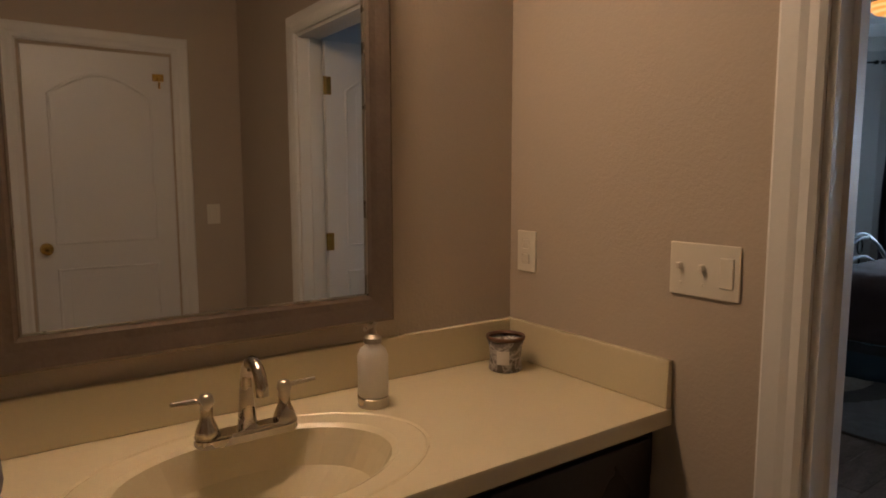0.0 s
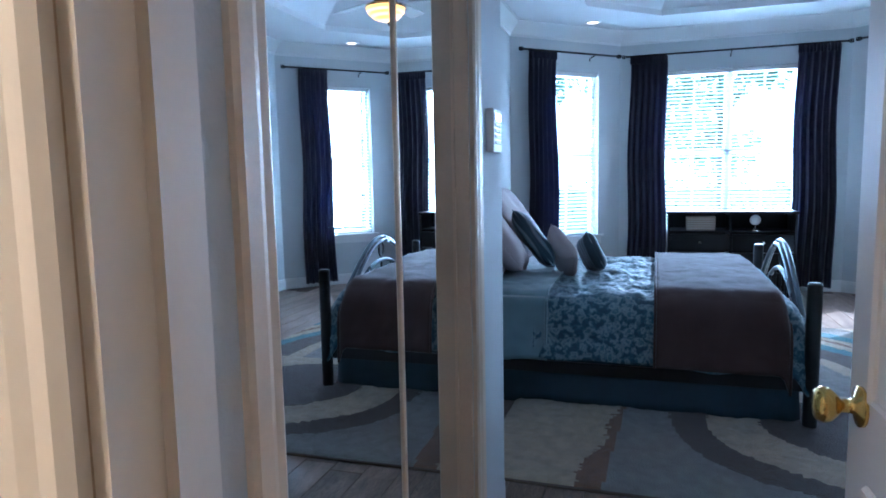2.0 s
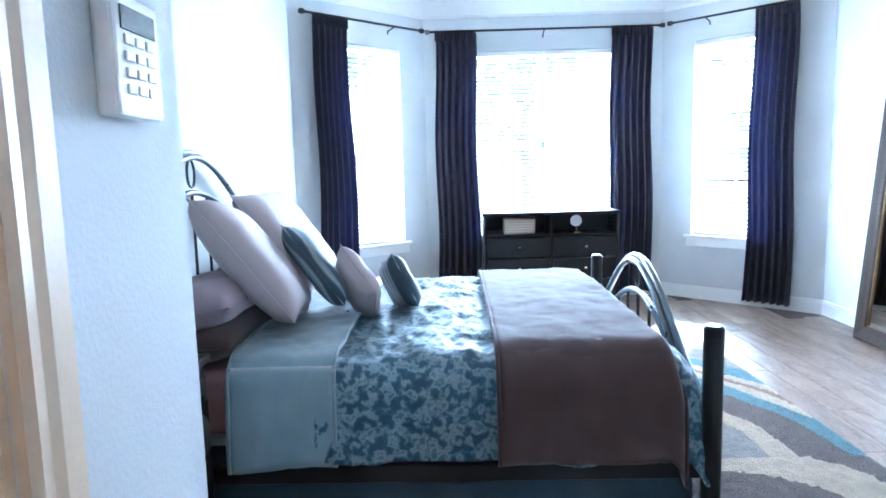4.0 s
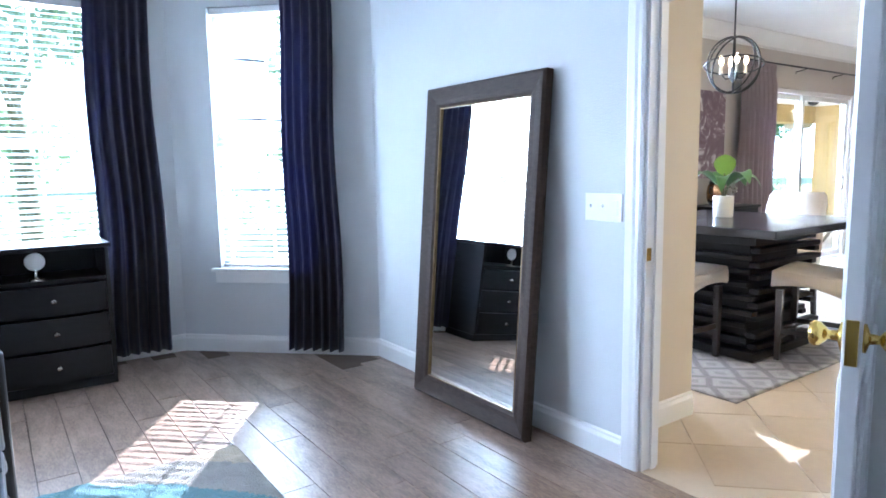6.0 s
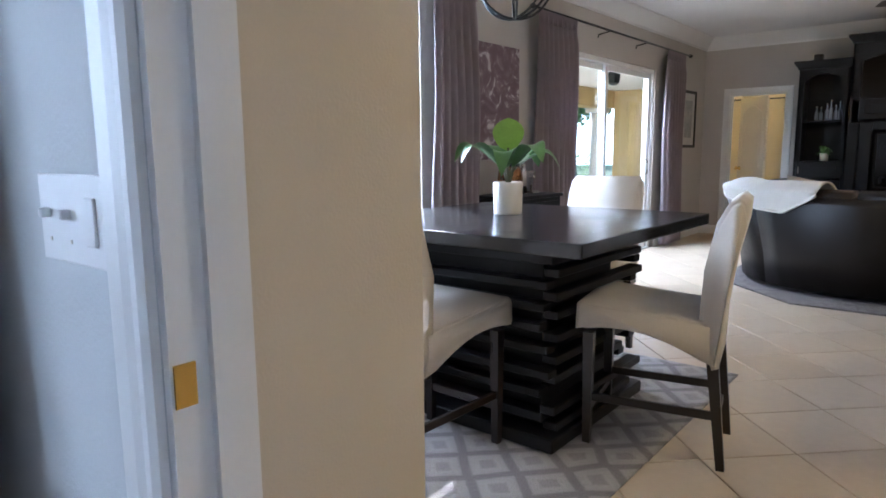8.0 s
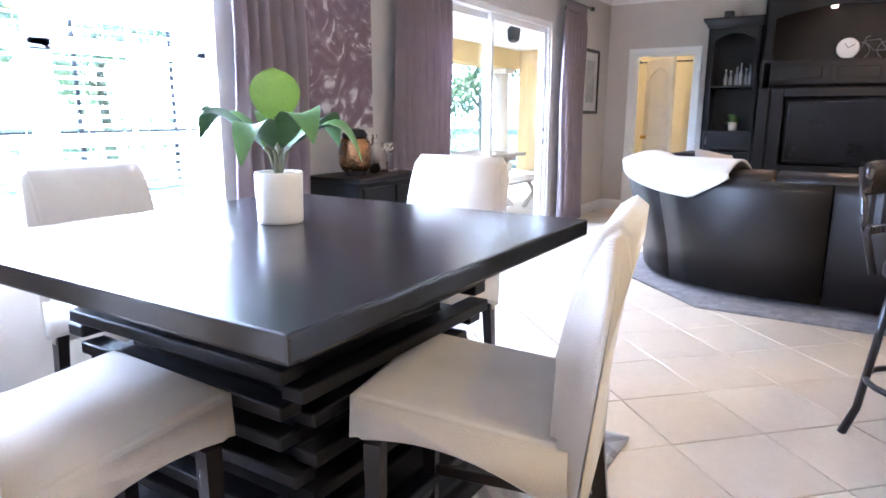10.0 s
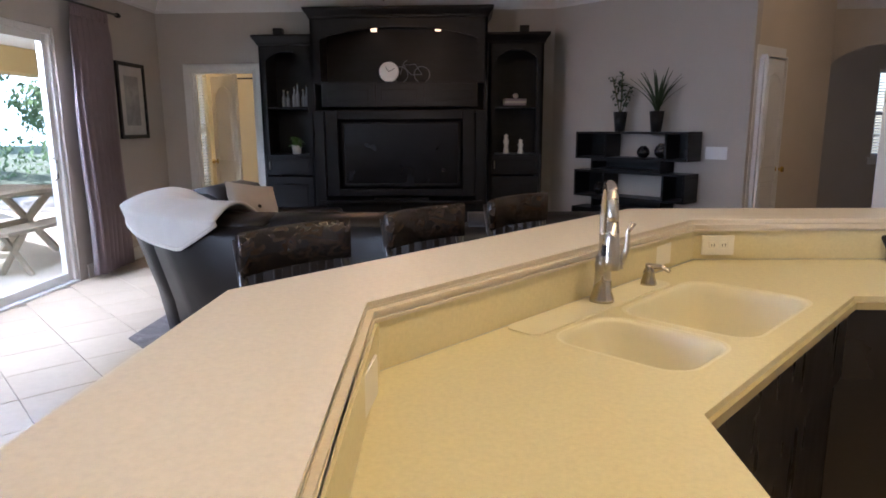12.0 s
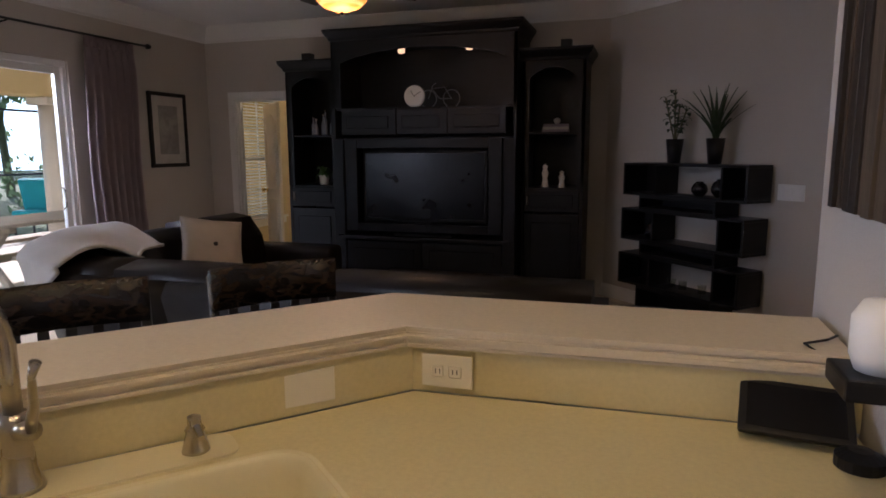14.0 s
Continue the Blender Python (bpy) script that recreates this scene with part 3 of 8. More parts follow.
def window(name, m, width, sill, head, depth=0.14, muntins=True, blind=True, double=False, label=""):
    """Sash window in an opening: frame, sashes, glass, inner sill and apron, white horizontal blind."""
    ob = thing(name, label, "window", m, kind="structure")
    bm = bmesh.new()
    bars = [(0, 0.05, sill, head), (width - 0.05, width, sill, head), (0, width, sill, sill + 0.05), (0, width, head - 0.05, head), (0, width, (sill + head) / 2 - 0.025, (sill + head) / 2 + 0.025)]
    if double:
        bars.append((width / 2 - 0.045, width / 2 + 0.045, sill, head))
    for x0, x1, z0, z1 in bars:
        add_box(bm, x0 + 0.001, x1 - 0.001, depth - 0.06, depth - 0.01, z0 + 0.001, z1 - 0.001)
    part("window_frame", bm, M_TRIM, ob)
    if muntins:
        cols = 4 if double else 2
        bm = bmesh.new()
        for i in range(1, cols):
            add_box(bm, width * i / cols - 0.008, width * i / cols + 0.008, depth - 0.045, depth - 0.03, sill, head)
        for f in (0.25, 0.75):
            z = sill + (head - sill) * f
            add_box(bm, 0, width, depth - 0.046, depth - 0.031, z - 0.008, z + 0.008)
        part("muntin", bm, M_TRIM, ob)
    g = part("pane", box(0.02, width - 0.02, depth - 0.036, depth - 0.032, sill + 0.02, head - 0.02, 0), M_GLASS, ob)
    g.visible_shadow = False
    part("window_sill", box(-0.06, width + 0.06, -0.045, depth - 0.06, sill - 0.025, sill + 0.002, 0.006, 2), M_TRIM, ob)
    part("apron", box(-0.04, width + 0.04, -0.018, -0.001, sill - 0.11, sill - 0.026, 0.005, 2), M_TRIM, ob)
    if blind:
        spans = [(0.012, width / 2 - 0.012), (width / 2 + 0.012, width - 0.012)] if double else [(0.012, width - 0.012)]
        for a, b in spans:
            bl = thing("window_blind", "white horizontal slatted blind lowered over a window", "blind", m, group="window blinds")
            part("head_rail", box(a, b, 0.012, 0.062, head - 0.05, head - 0.004, 0.004), M_WHITE, bl)
            part("bottom_rail", box(a, b, 0.02, 0.06, sill + 0.006, sill + 0.03, 0.004), M_WHITE, bl)
            me = bpy.data.meshes.new("slat")
            sm = bmesh.new()
            rows = []
            for i in range(4):
                u = -0.024 + 0.016 * i
                rows.append([sm.verts.new((x, u, 0.004 - 7.0 * u * u + 0.05 * u)) for x in (a + 0.004, b - 0.004)])
            for r0, r1 in zip(rows, rows[1:]):
                sm.faces.new((r0[0], r0[1], r1[1], r1[0]))
            thicken(sm, 0.002)
            sm.to_mesh(me)
            sm.free()
            me.materials.append(M_BLIND)
            nsl = int((head - sill - 0.09) / 0.042)
            for i in range(nsl):
                s = new("slat", me)
                s.parent = bl
                s.matrix_basis = pose(0, 0.038, sill + 0.055 + i * 0.042, 14)
            for x in (a + 0.12, b - 0.12):
                part("ladder_cord", box(x - 0.001, x + 0.001, 0.012, 0.014, sill + 0.02, head - 0.05, 0), M_WHITE, bl)
    return ob


S2 = math.sqrt(0.5)
window("window_1", frame2(9.65, 0.74, 0, -1), 1.48, WZ0, WZ1, double=True, label="white double sash window in the bay")
window("window_2", frame2(8.58, -2.3, 1.07, 1.1) @ pose(1.21, 0, 0, 0, 0, 180), 0.78, WZ0, WZ1, label="white sash window in the bay")
window("window_3", frame2(9.65, 1.2, -1.07, 1.1) @ pose(1.1, 0, 0, 0, 0, 180), 0.78, WZ0, WZ1, label="white sash window in the bay")
window("window_4", frame2(8.75, -3.9, 0, -1), 1.7, 0.75, 2.4, 0.15, double=True, label="white dining room window")

# ---- shared things ----
def knob_set(parent, x, z, y0, y1, material=M_BRASS, both=True):
    for y, s in ((y0, -1), (y1, 1)) if both else ((y0, -1),):
        bm = lathe([(0, 0), (0.032, 0), (0.032, 0.006), (0.012, 0.012), (0.010, 0.03), (0.018, 0.036), (0.027, 0.046), (0.029, 0.056), (0.024, 0.066), (0.0, 0.071)], 20)
        m = Matrix.Translation((x, y, z)) @ Matrix.Rotation(radians(90 if s < 0 else -90), 4, "X")
        bmesh.ops.transform(bm, matrix=m, verts=bm.verts)
        part("door_knob", bm, material, parent, "polished brass knob", True)


def door_leaf(name, label, m, width=0.74, height=2.02, thick=0.036, both=True, hinges=True, arch=True, material=None):
    """A two-panel door hung at x 0."""
    material = material or M_DOOR
    ob = thing(name, label, "door", m)
    part("slab", box(0, width, 0, thick, 0.008, height, 0.003), material, ob)
    a, b = 0.11, width - 0.11
    top = [(b, 1.0), (b, height - 0.24)] + [(a + (b - a) * (1 - i / 8), height - 0.24 + 0.11 * math.sin(math.pi * i / 8)) for i in range(1, 8)] + [(a, height - 0.24), (a, 1.0)]
    if not arch:
        top = [(b, 1.0), (b, height - 0.13), (a, height - 0.13), (a, 1.0)]
    low = [(b, 0.2), (b, 0.86), (a, 0.86), (a, 0.2)]
    for pts in (top, low):
        cx, cz = sum(p[0] for p in pts) / len(pts), sum(p[1] for p in pts) / len(pts)
        inner = [(cx + (x - cx) * 0.8, cz + (z - cz) * 0.88) for x, z in pts]
        for y0, y1 in ((-0.006, 0.001), (thick - 0.001, thick + 0.006)):
            part("raised_panel", panel_y(inner, y0, y1, 0.004), material, ob)
            yc = (y0 + y1) / 2
            part("panel_moulding", tube([(x, yc, z) for x, z in pts], 0.009, 6, closed=True), material, ob)
    knob_set(ob, width - 0.06, 0.975, 0.0, thick, both=both)
    part("latch_plate", box(width - 0.001, width + 0.0025, 0.006, thick - 0.006, 0.925, 1.025, 0.001), M_BRASS, ob, "brass latch plate")
    if hinges:
        for z in (0.22, 1.02, 1.8):
            h = lathe([(0, -0.045), (0.007, -0.045), (0.007, 0.045), (0, 0.045)], 10, (-0.006, thick + 0.004, z))
            add_box(h, -0.003, 0.03, thick, thick + 0.002, z - 0.044, z + 0.044)
            part("hinge", h, M_BRASS, ob, "brass hinge")
    return ob


def wall_plate(name, m, w, h, kinds, label, material=None, category="switch"):
    """A cover plate on the x, z plane, facing -y, with rockers, toggles or sockets."""
    ob = thing(name, label, category, m)
    part("plate", box(-w / 2, w / 2, -0.006, 0, -h / 2, h / 2, 0.003, 2), material or M_PLASTIC, ob)
    n = len(kinds)
    for i, k in enumerate(kinds):
        x = -w / 2 + w * (i + 0.5) / n
        if k == "rocker":
            part("rocker", box(x - 0.016, x + 0.016, -0.010, -0.005, -0.033, 0.033, 0.002), material or M_PLASTIC, ob)
        elif k == "toggle":
            part("toggle", box(x - 0.005, x + 0.005, -0.020, -0.005, 0.0, 0.014, 0.002), material or M_PLASTIC, ob)
            part("screw", box(x - 0.003, x + 0.003, -0.0075, -0.005, -0.034, -0.028, 0.001), M_PLASTIC, ob)
        elif k == "socket":
            for dx in (-0.02, 0.02):
                part("socket", box(dx - 0.015, dx + 0.015, -0.0085, -0.005, -0.014, 0.014, 0.004), material or M_PLASTIC, ob)
                for s in (-0.005, 0.005):
                    part("slot", box(dx + s - 0.001, dx + s + 0.001, -0.0092, -0.008, -0.005, 0.006, 0), M_BLACK, ob)
        elif k == "vsocket":
            for dz in (-0.022, 0.022):
                part("socket", box(x - 0.014, x + 0.014, -0.0085, -0.005, dz - 0.015, dz + 0.015, 0.004), material or M_PLASTIC, ob)
    return ob


def framed_mirror(name, label, m, w, h, fw, depth, material, lip=M_NICKEL):
    """Frame in x, z with its back at y 0 and its face towards -y."""
    ob = thing(name, label, "mirror", m)
    prof = [(0, 0), (0, -depth * 0.8), (fw * 0.12, -depth), (fw * 0.3, -depth * 0.92), (fw * 0.62, -depth * 0.72), (fw * 0.86, -depth * 0.66), (fw, -depth * 0.45), (fw, 0)]
    corners = [(0, 0, 1, 1), (w, 0, -1, 1), (w, h, -1, -1), (0, h, 1, -1)]
    for i in range(4):
        bm = bmesh.new()
        r = []
        for cx, cz, sx, sz in (corners[i], corners[(i + 1) % 4]):
            r.append([bm.verts.new((cx + sx * u, y, cz + sz * u)) for u, y in prof])
        k = len(prof)
        for j in range(k):
            bm.faces.new((r[0][j], r[0][(j + 1) % k], r[1][(j + 1) % k], r[1][j]))
        bm.faces.new(r[0])
        bm.faces.new(r[1][::-1])
        part("frame_rail", bm, material, ob)
    part("mirror_glass", box(fw - 0.005, w - fw + 0.005, -depth * 0.32, -depth * 0.2, fw - 0.005, h - fw + 0.005, 0), M_MIRROR, ob, "clear mirror glass")
    lb = bmesh.new()
    for x0, x1, z0, z1 in ((fw, w - fw, fw, fw + 0.004), (fw, w - fw, h - fw - 0.004, h - fw), (fw, fw + 0.004, fw, h - fw), (w - fw - 0.004, w - fw, fw, h - fw)):
        add_box(lb, x0, x1, -depth * 0.52, -depth * 0.33, z0, z1)
    part("inner_lip", lb, lip, ob, "thin bright inner lip")
    return ob


def drape_grid(fn, nu, nv, solid=0.012):
    bm = bmesh.new()
    g = [[bm.verts.new(fn(i / nu, j / nv)) for j in range(nv + 1)] for i in range(nu + 1)]
    for i in range(nu):
        for j in range(nv):
            bm.faces.new((g[i][j], g[i + 1][j], g[i + 1][j + 1], g[i][j + 1]))
    if solid:
        thicken(bm, solid)
    return bm


def curtain(m, width, z0, z1, material, label, folds=7, flare=0.12, name="curtain", seed=0, amp=0.032):
    """A gathered curtain along x, hanging at y 0; its top is pleated on a rod."""
    rng = random.Random(seed)
    ph = [rng.uniform(-0.5, 0.5) for _ in range(folds + 2)]
    ob = thing(name, label, "curtain", m)

    def fn(u, v):
        z = z1 + (z0 - z1) * v
        w = width * (1 + flare * v)
        x = (u - 0.5) * w + 0.012 * math.sin(9 * v + seed)
        a = amp * (0.55 + 0.6 * v)
        k = int(u * folds)
        y = a * math.sin(u * folds * 6.2832 + ph[k] * v * 1.5) + 0.012 * math.sin(u * 5 + v * 4 + seed)
        if v < 0.05:
            y *= 0.55
        return (x, y, z)

    part("cloth", drape_grid(fn, folds * 8, 24, 0.004), material, ob, smooth=True)
    part("heading", drape_grid(lambda u, v: ((u - 0.5) * width * 0.99, 0.014 * math.sin(u * folds * 2 * 6.2832) - 0.008, z1 + 0.03 - 0.1 * v), folds * 12, 2, 0.006), material, ob, smooth=True)
    return ob


def curtain_rod(a, b, label, r=0.011, name="curtain_rod", brackets=2, wall_off=0.09, side=1):
    a, b = Vector(a), Vector(b)
    d = (b - a).normalized()
    nrm = Vector((-d.y, d.x, 0)) * side
    ob = thing(name, label, "curtain rod")
    part("rod", tube([a, b], r, 10), M_IRON, ob, smooth=True)
    for p, s in ((a, -1), (b, 1)):
        fin = bmesh.new()
        for k, rr in ((0.0, 0.014), (0.02, 0.024), (0.04, 0.022)):
            tube([p + d * s * k, p + d * s * (k + 0.014)], rr, 12, fin)
        part("finial", fin, M_IRON, ob)
    for i in range(brackets):
        p = a + (b - a) * ((i + 0.5) / brackets if brackets > 1 else 0.5)
        part("bracket", tube([p - Vector((0, 0, 0.012)), p + nrm * wall_off - Vector((0, 0, 0.03)), p + nrm * wall_off - Vector((0, 0, 0.06))], 0.007, 6), M_IRON, ob)
    return ob


def pillow(name, label, m, w, h, t, material, stripe=None, flange=0.0, category="pillow"):
    """A stuffed cushion in x, z with pinched corners."""
    bm = bmesh.new()
    n = 22
    rows = {}
    for s in (1, -1):
        for i in range(n + 1):
            for j in range(n + 1):
                u, v = 2 * i / n - 1, 2 * j / n - 1
                edge = (1 - u ** 4) * (1 - v ** 4)
                x = u * w / 2 * (1 - 0.07 * (1 - v * v) * abs(u) ** 6)
                z = v * h / 2 * (1 - 0.07 * (1 - u * u) * abs(v) ** 6)
                y = s * t / 2 * max(edge, 0) ** 0.5 + max(edge, 0) ** 0.5 * (0.014 * noise.noise(Vector((x * 7 + w * 5, z * 7, s * 3.0))) + 0.010 * (0.3 - abs(noise.noise(Vector((x * 12 + z * 6, z * 14 - x * 5, s * 2.0 + w))))))
                if i in (0, n) or j in (0, n):
                    if s == 1:
                        rows[(1, i, j)] = rows[(-1, i, j)] = bm.verts.new((x, 0, z))
                else:
                    rows[(s, i, j)] = bm.verts.new((x, y, z))
    for s in (1, -1):
        for i in range(n):
            for j in range(n):
                f = [rows[(s, i, j)], rows[(s, i + 1, j)], rows[(s, i + 1, j + 1)], rows[(s, i, j + 1)]]
                if len(set(f)) == 4 and not bm.faces.get(f):
                    bm.faces.new(f)
    ob = thing(name, label, category, m)
    part("cover", bm, material, ob, smooth=True)
    part("seam", tube([(-w / 2, 0, -h / 2), (0, 0, -h / 2 * 0.93), (w / 2, 0, -h / 2), (w / 2 * 0.93, 0, 0), (w / 2, 0, h / 2), (0, 0, h / 2 * 0.93), (-w / 2, 0, h / 2), (-w / 2 * 0.93, 0, 0)], 0.004, 5, closed=True), material, ob)
    return ob


# ---- bathroom ----
def vanity():
    cab = thing("vanity_cabinet", "dark espresso vanity cabinet with drawers under a cream top", "cabinet")
    part("body", box(-0.3, 1.87, 1.49, 2.01, 0.1, 0.64, 0.003), M_ESPRESSO, cab)
    part("face_rail", box(-0.3, 1.87, 1.49, 1.505, 0.641, 0.775, 0), M_ESPRESSO, cab)
    part("side_panel", box(1.855, 1.87, 1.506, 2.01, 0.641, 0.775, 0), M_ESPRESSO, cab)
    part("toe_kick", box(-0.3, 1.87, 1.55, 2.01, 0.0, 0.099, 0), M_ESPRESSO, cab)
    for x0, x1 in ((1.36, 1.84), (0.72, 1.32), (0.1, 0.68)):
        for z0, z1 in ((0.56, 0.745), (0.35, 0.54), (0.13, 0.33)):
            d = part("drawer_front", box(x0, x1, 1.47, 1.489, z0, z1, 0.005, 2), M_ESPRESSO, cab)
            part("drawer_knob", lathe([(0, 0), (0.008, 0), (0.006, 0.012), (0.015, 0.02), (0.012, 0.028), (0, 0.03)], 12, (0, 0, 0)), M_NICKEL, d, "nickel knob", True).matrix_basis = pose((x0 + x1) / 2 - 0.1, 1.47, (z0 + z1) / 2, 90)
    top = thing("basin_countertop", "cream cultured marble vanity top with a moulded oval basin", "countertop")
    # slab with an oval basin sunk into it
    bm = bmesh.new()
    cx, cy, ra, rb, n = 1.0, 1.70, 0.26, 0.175, 40
    outline = []
    angs = [6.28318 * i / n for i in range(n)]
    for qx, qy in ((1.878, 2.018), (-0.3, 2.018), (-0.3, 1.445), (1.878, 1.445)):
        qa = math.atan2(qy - cy, qx - cx) % 6.28318
        k = min(range(n), key=lambda i: abs(angs[i] - qa))
        angs[k] = qa
    for a in angs:
        c, s = math.cos(a), math.sin(a)
        k = min((1.878 - cx) / c if c > 1e-6 else 9, (cx + 0.3) / -c if c < -1e-6 else 9, (2.018 - cy) / s if s > 1e-6 else 9, (cy - 1.445) / -s if s < -1e-6 else 9)
        outline.append((cx + c * k, cy + s * k))
    rings = [[bm.verts.new((x, y, 0.776)) for x, y in outline], [bm.verts.new((x, y, 0.811)) for x, y in outline],
             [bm.verts.new((cx + (x - cx) * 0.995, cy + (y - cy) * 0.995, 0.815)) for x, y in outline]]
    for f, z in ((1.32, 0.815), (1.30, 0.812), (1.28, 0.8145), (1.06, 0.8125), (1.0, 0.806), (0.95, 0.78), (0.85, 0.735), (0.6, 0.69), (0.25, 0.675), (0.09, 0.672)):
        rings.append([bm.verts.new((cx + ra * f * math.cos(angs[i]), cy + rb * f * math.sin(angs[i]), z)) for i in range(n)])
    for a, b in zip(rings, rings[1:]):
        for i in range(n):
            bm.faces.new((a[i], a[(i + 1) % n], b[(i + 1) % n], b[i]))
    part("slab", bm, M_VANITY, top)
    part("drain", lathe([(0, 0), (0.022, 0), (0.024, 0.004), (0.0, 0.006)], 18, (cx, cy, 0.672)), M_NICKEL, top)
    part("backsplash", box(-0.3, 1.878, 2.0, 2.019, 0.8155, 0.93, 0.004, 2), M_VANITY, top)
    part("sidesplash", box(1.86, 1.879, 1.447, 1.999, 0.8155, 0.93, 0.004, 2), M_VANITY, top)

    f = thing("basin_faucet", "brushed nickel two-handle faucet behind the basin", "faucet", pose(1.02, 1.845, 0.8155))
    part("base", prism(arc(0.08, 0, 0.027, -90, 90, 8) + arc(-0.08, 0, 0.027, 90, 270, 8), 0, 0.022, 0.005), M_NICKEL, f)
    pts = [(0, 0, 0.02)] + [(0, 0, 0.1)] + [(0, -0.05 + 0.05 * math.cos(radians(a)), 0.115 + 0.055 * math.sin(radians(a))) for a in range(0, 200, 20)]
    part("spout", tube(pts, [0.02, 0.014] + [0.0125] * (len(pts) - 2), 12), M_NICKEL, f, smooth=True)
    for s in (-1, 1):
        h = part("handle", lathe([(0, 0.02), (0.026, 0.02), (0.022, 0.035), (0.012, 0.06), (0.013, 0.085), (0.016, 0.09), (0.012, 0.105), (0, 0.108)], 16, (s * 0.08, 0, 0)), M_NICKEL, f, smooth=True)
        part("lever", tube([(s * 0.08, 0, 0.095), (s * 0.148, -0.005, 0.1)], [0.006, 0.0045], 8), M_NICKEL, h)

    d = thing("soap_dispenser", "white ribbed soap dispenser with nickel base and pump", "soap dispenser", pose(1.325, 1.865, 0.8155))
    part("bottle", lathe([(0.031, 0.02), (0.036, 0.03), (0.036, 0.12), (0.03, 0.135), (0.02, 0.143), (0.018, 0.152)], 24), M_CERAMIC, d, smooth=True)
    part("base", lathe([(0, 0), (0.037, 0), (0.037, 0.022), (0.031, 0.026), (0, 0.026)], 24), M_NICKEL, d)
    p = part("pump", lathe([(0.021, 0.15), (0.021, 0.162), (0.01, 0.17), (0.008, 0.19), (0.012, 0.196), (0, 0.2)], 16), M_NICKEL, d)
    part("nozzle", tube([(0, 0, 0.19), (-0.03, -0.02, 0.188)], 0.005, 8), M_NICKEL, p)

    j = thing("candle_jar", "tapered mottled grey candle jar with brown rim and pale label", "candle", pose(1.765, 1.905, 0.8155))
    part("jar", lathe([(0, 0), (0.044, 0), (0.047, 0.004), (0.043, 0.03), (0.045, 0.06), (0.052, 0.086), (0.049, 0.086), (0.042, 0.06), (0.04, 0.03), (0.042, 0.008), (0, 0.006)], 28), pattern_mat("mottled_jar_glass", [(0.40, (0.16, 0.14, 0.13)), (0.50, (0.55, 0.52, 0.50)), (0.62, (0.25, 0.22, 0.21))], "noise", 34.0, 0.3, 2, 0.8, 0.05, sheen=0.0), j, smooth=True)
    part("wax", lathe([(0, 0.0075), (0.040, 0.0095), (0.040, 0.05), (0, 0.05)], 20), mat("wax", (0.42, 0.36, 0.30), 0.6), j)
    part("rim", lathe([(0.046, 0.0865), (0.0535, 0.0865), (0.055, 0.092), (0.0535, 0.097), (0.047, 0.096), (0.045, 0.091)], 28), mat("rust_rim", (0.17, 0.09, 0.055), 0.45, 0.4), j, "rust-brown metal rim", True)
    lb = lathe([(0.0445, 0.022), (0.0465, 0.06)], 40)
    bmesh.ops.delete(lb, geom=[f for f in lb.faces if f.calc_center_median().normalized().dot(Vector((-0.75, -0.62, 0.3))) < 0.85], context="FACES")
    thicken(lb, 0.001)
    part("label", lb, M_CERAMIC, j, "pale paper label")

    t = thing("hand_towel", "rolled dusky brown hand towel standing on the vanity", "towel", pose(0.55, 1.86, 0.8155))
    part("roll", lathe([(0, 0), (0.05, 0), (0.054, 0.02), (0.05, 0.09), (0.053, 0.15), (0.045, 0.175), (0, 0.17)], 20), pattern_mat("towel_cloth", [(0.3, (0.09, 0.055, 0.05)), (0.6, (0.2, 0.14, 0.13))], "noise", 18), t, smooth=True)
    framed_mirror("vanity_mirror", "wall mirror in a pewter-brown frame above the vanity", pose(0.575, 2.019, 0.978), 0.885, 0.992, 0.07, 0.028, M_PEWTER)
    wall_plate("light_switch", pose(1.8795, 1.378, 1.145, 0, 0, -90), 0.168, 0.118, ["toggle", "toggle", "rocker"], "ivory three-gang switch plate beside the doorway")
    wall_plate("wall_outlet", pose(1.8795, 1.945, 1.135, 0, 0, -90), 0.075, 0.118, ["vsocket"], "ivory outlet plate above the side splash", category="outlet")
    wall_plate("light_switch", pose(1.70, -0.499, 1.13, 0, 0, 180), 0.075, 0.118, ["rocker"], "ivory single switch plate by a white door")
    v = thing("vanity_light_bar", "nickel vanity light bar with glass shades above the mirror", "wall lamp", pose(1.03, 2.018, 2.32))
    part("back_plate", box(-0.32, 0.32, -0.025, 0, -0.05, 0.05, 0.006), M_NICKEL, v)
    for x in (-0.22, 0, 0.22):
        part("shade", lathe([(0.05, -0.11), (0.045, -0.05), (0.025, 0), (0.0, 0.0)], 16, (x, -0.09, 0)), glow("lit_shade", (1.0, 0.72, 0.42), 1.5), v)
        part("arm", tube([(x, -0.02, 0.02), (x, -0.09, 0.02), (x, -0.09, 0)], 0.008, 8), M_NICKEL, v)


vanity()
door_leaf("bath_door", "white two-panel door with brass knob standing open to the bedroom", pose(2.012, 0.402, 0, 0, 0, 2.4), 0.73)
door_leaf("closet_door", "closed white two-panel door with brass knob in the bathroom", pose(1.485, -0.484, 0, 0, 0, 180), 0.71)
hk = thing("over_door_hook", "brass hook on the closed white door", "hook", pose(1.42, -0.48, 1.9))
part("hook", tube([(0, 0, 0), (0, 0.02, 0), (0, 0.03, -0.03), (0, 0.02, -0.06), (0, 0.04, -0.06)], 0.006, 8), M_BRASS, hk)
part("hook_plate", box(-0.03, 0.03, 0, 0.006, -0.02, 0.02, 0.002), M_BRASS, hk)

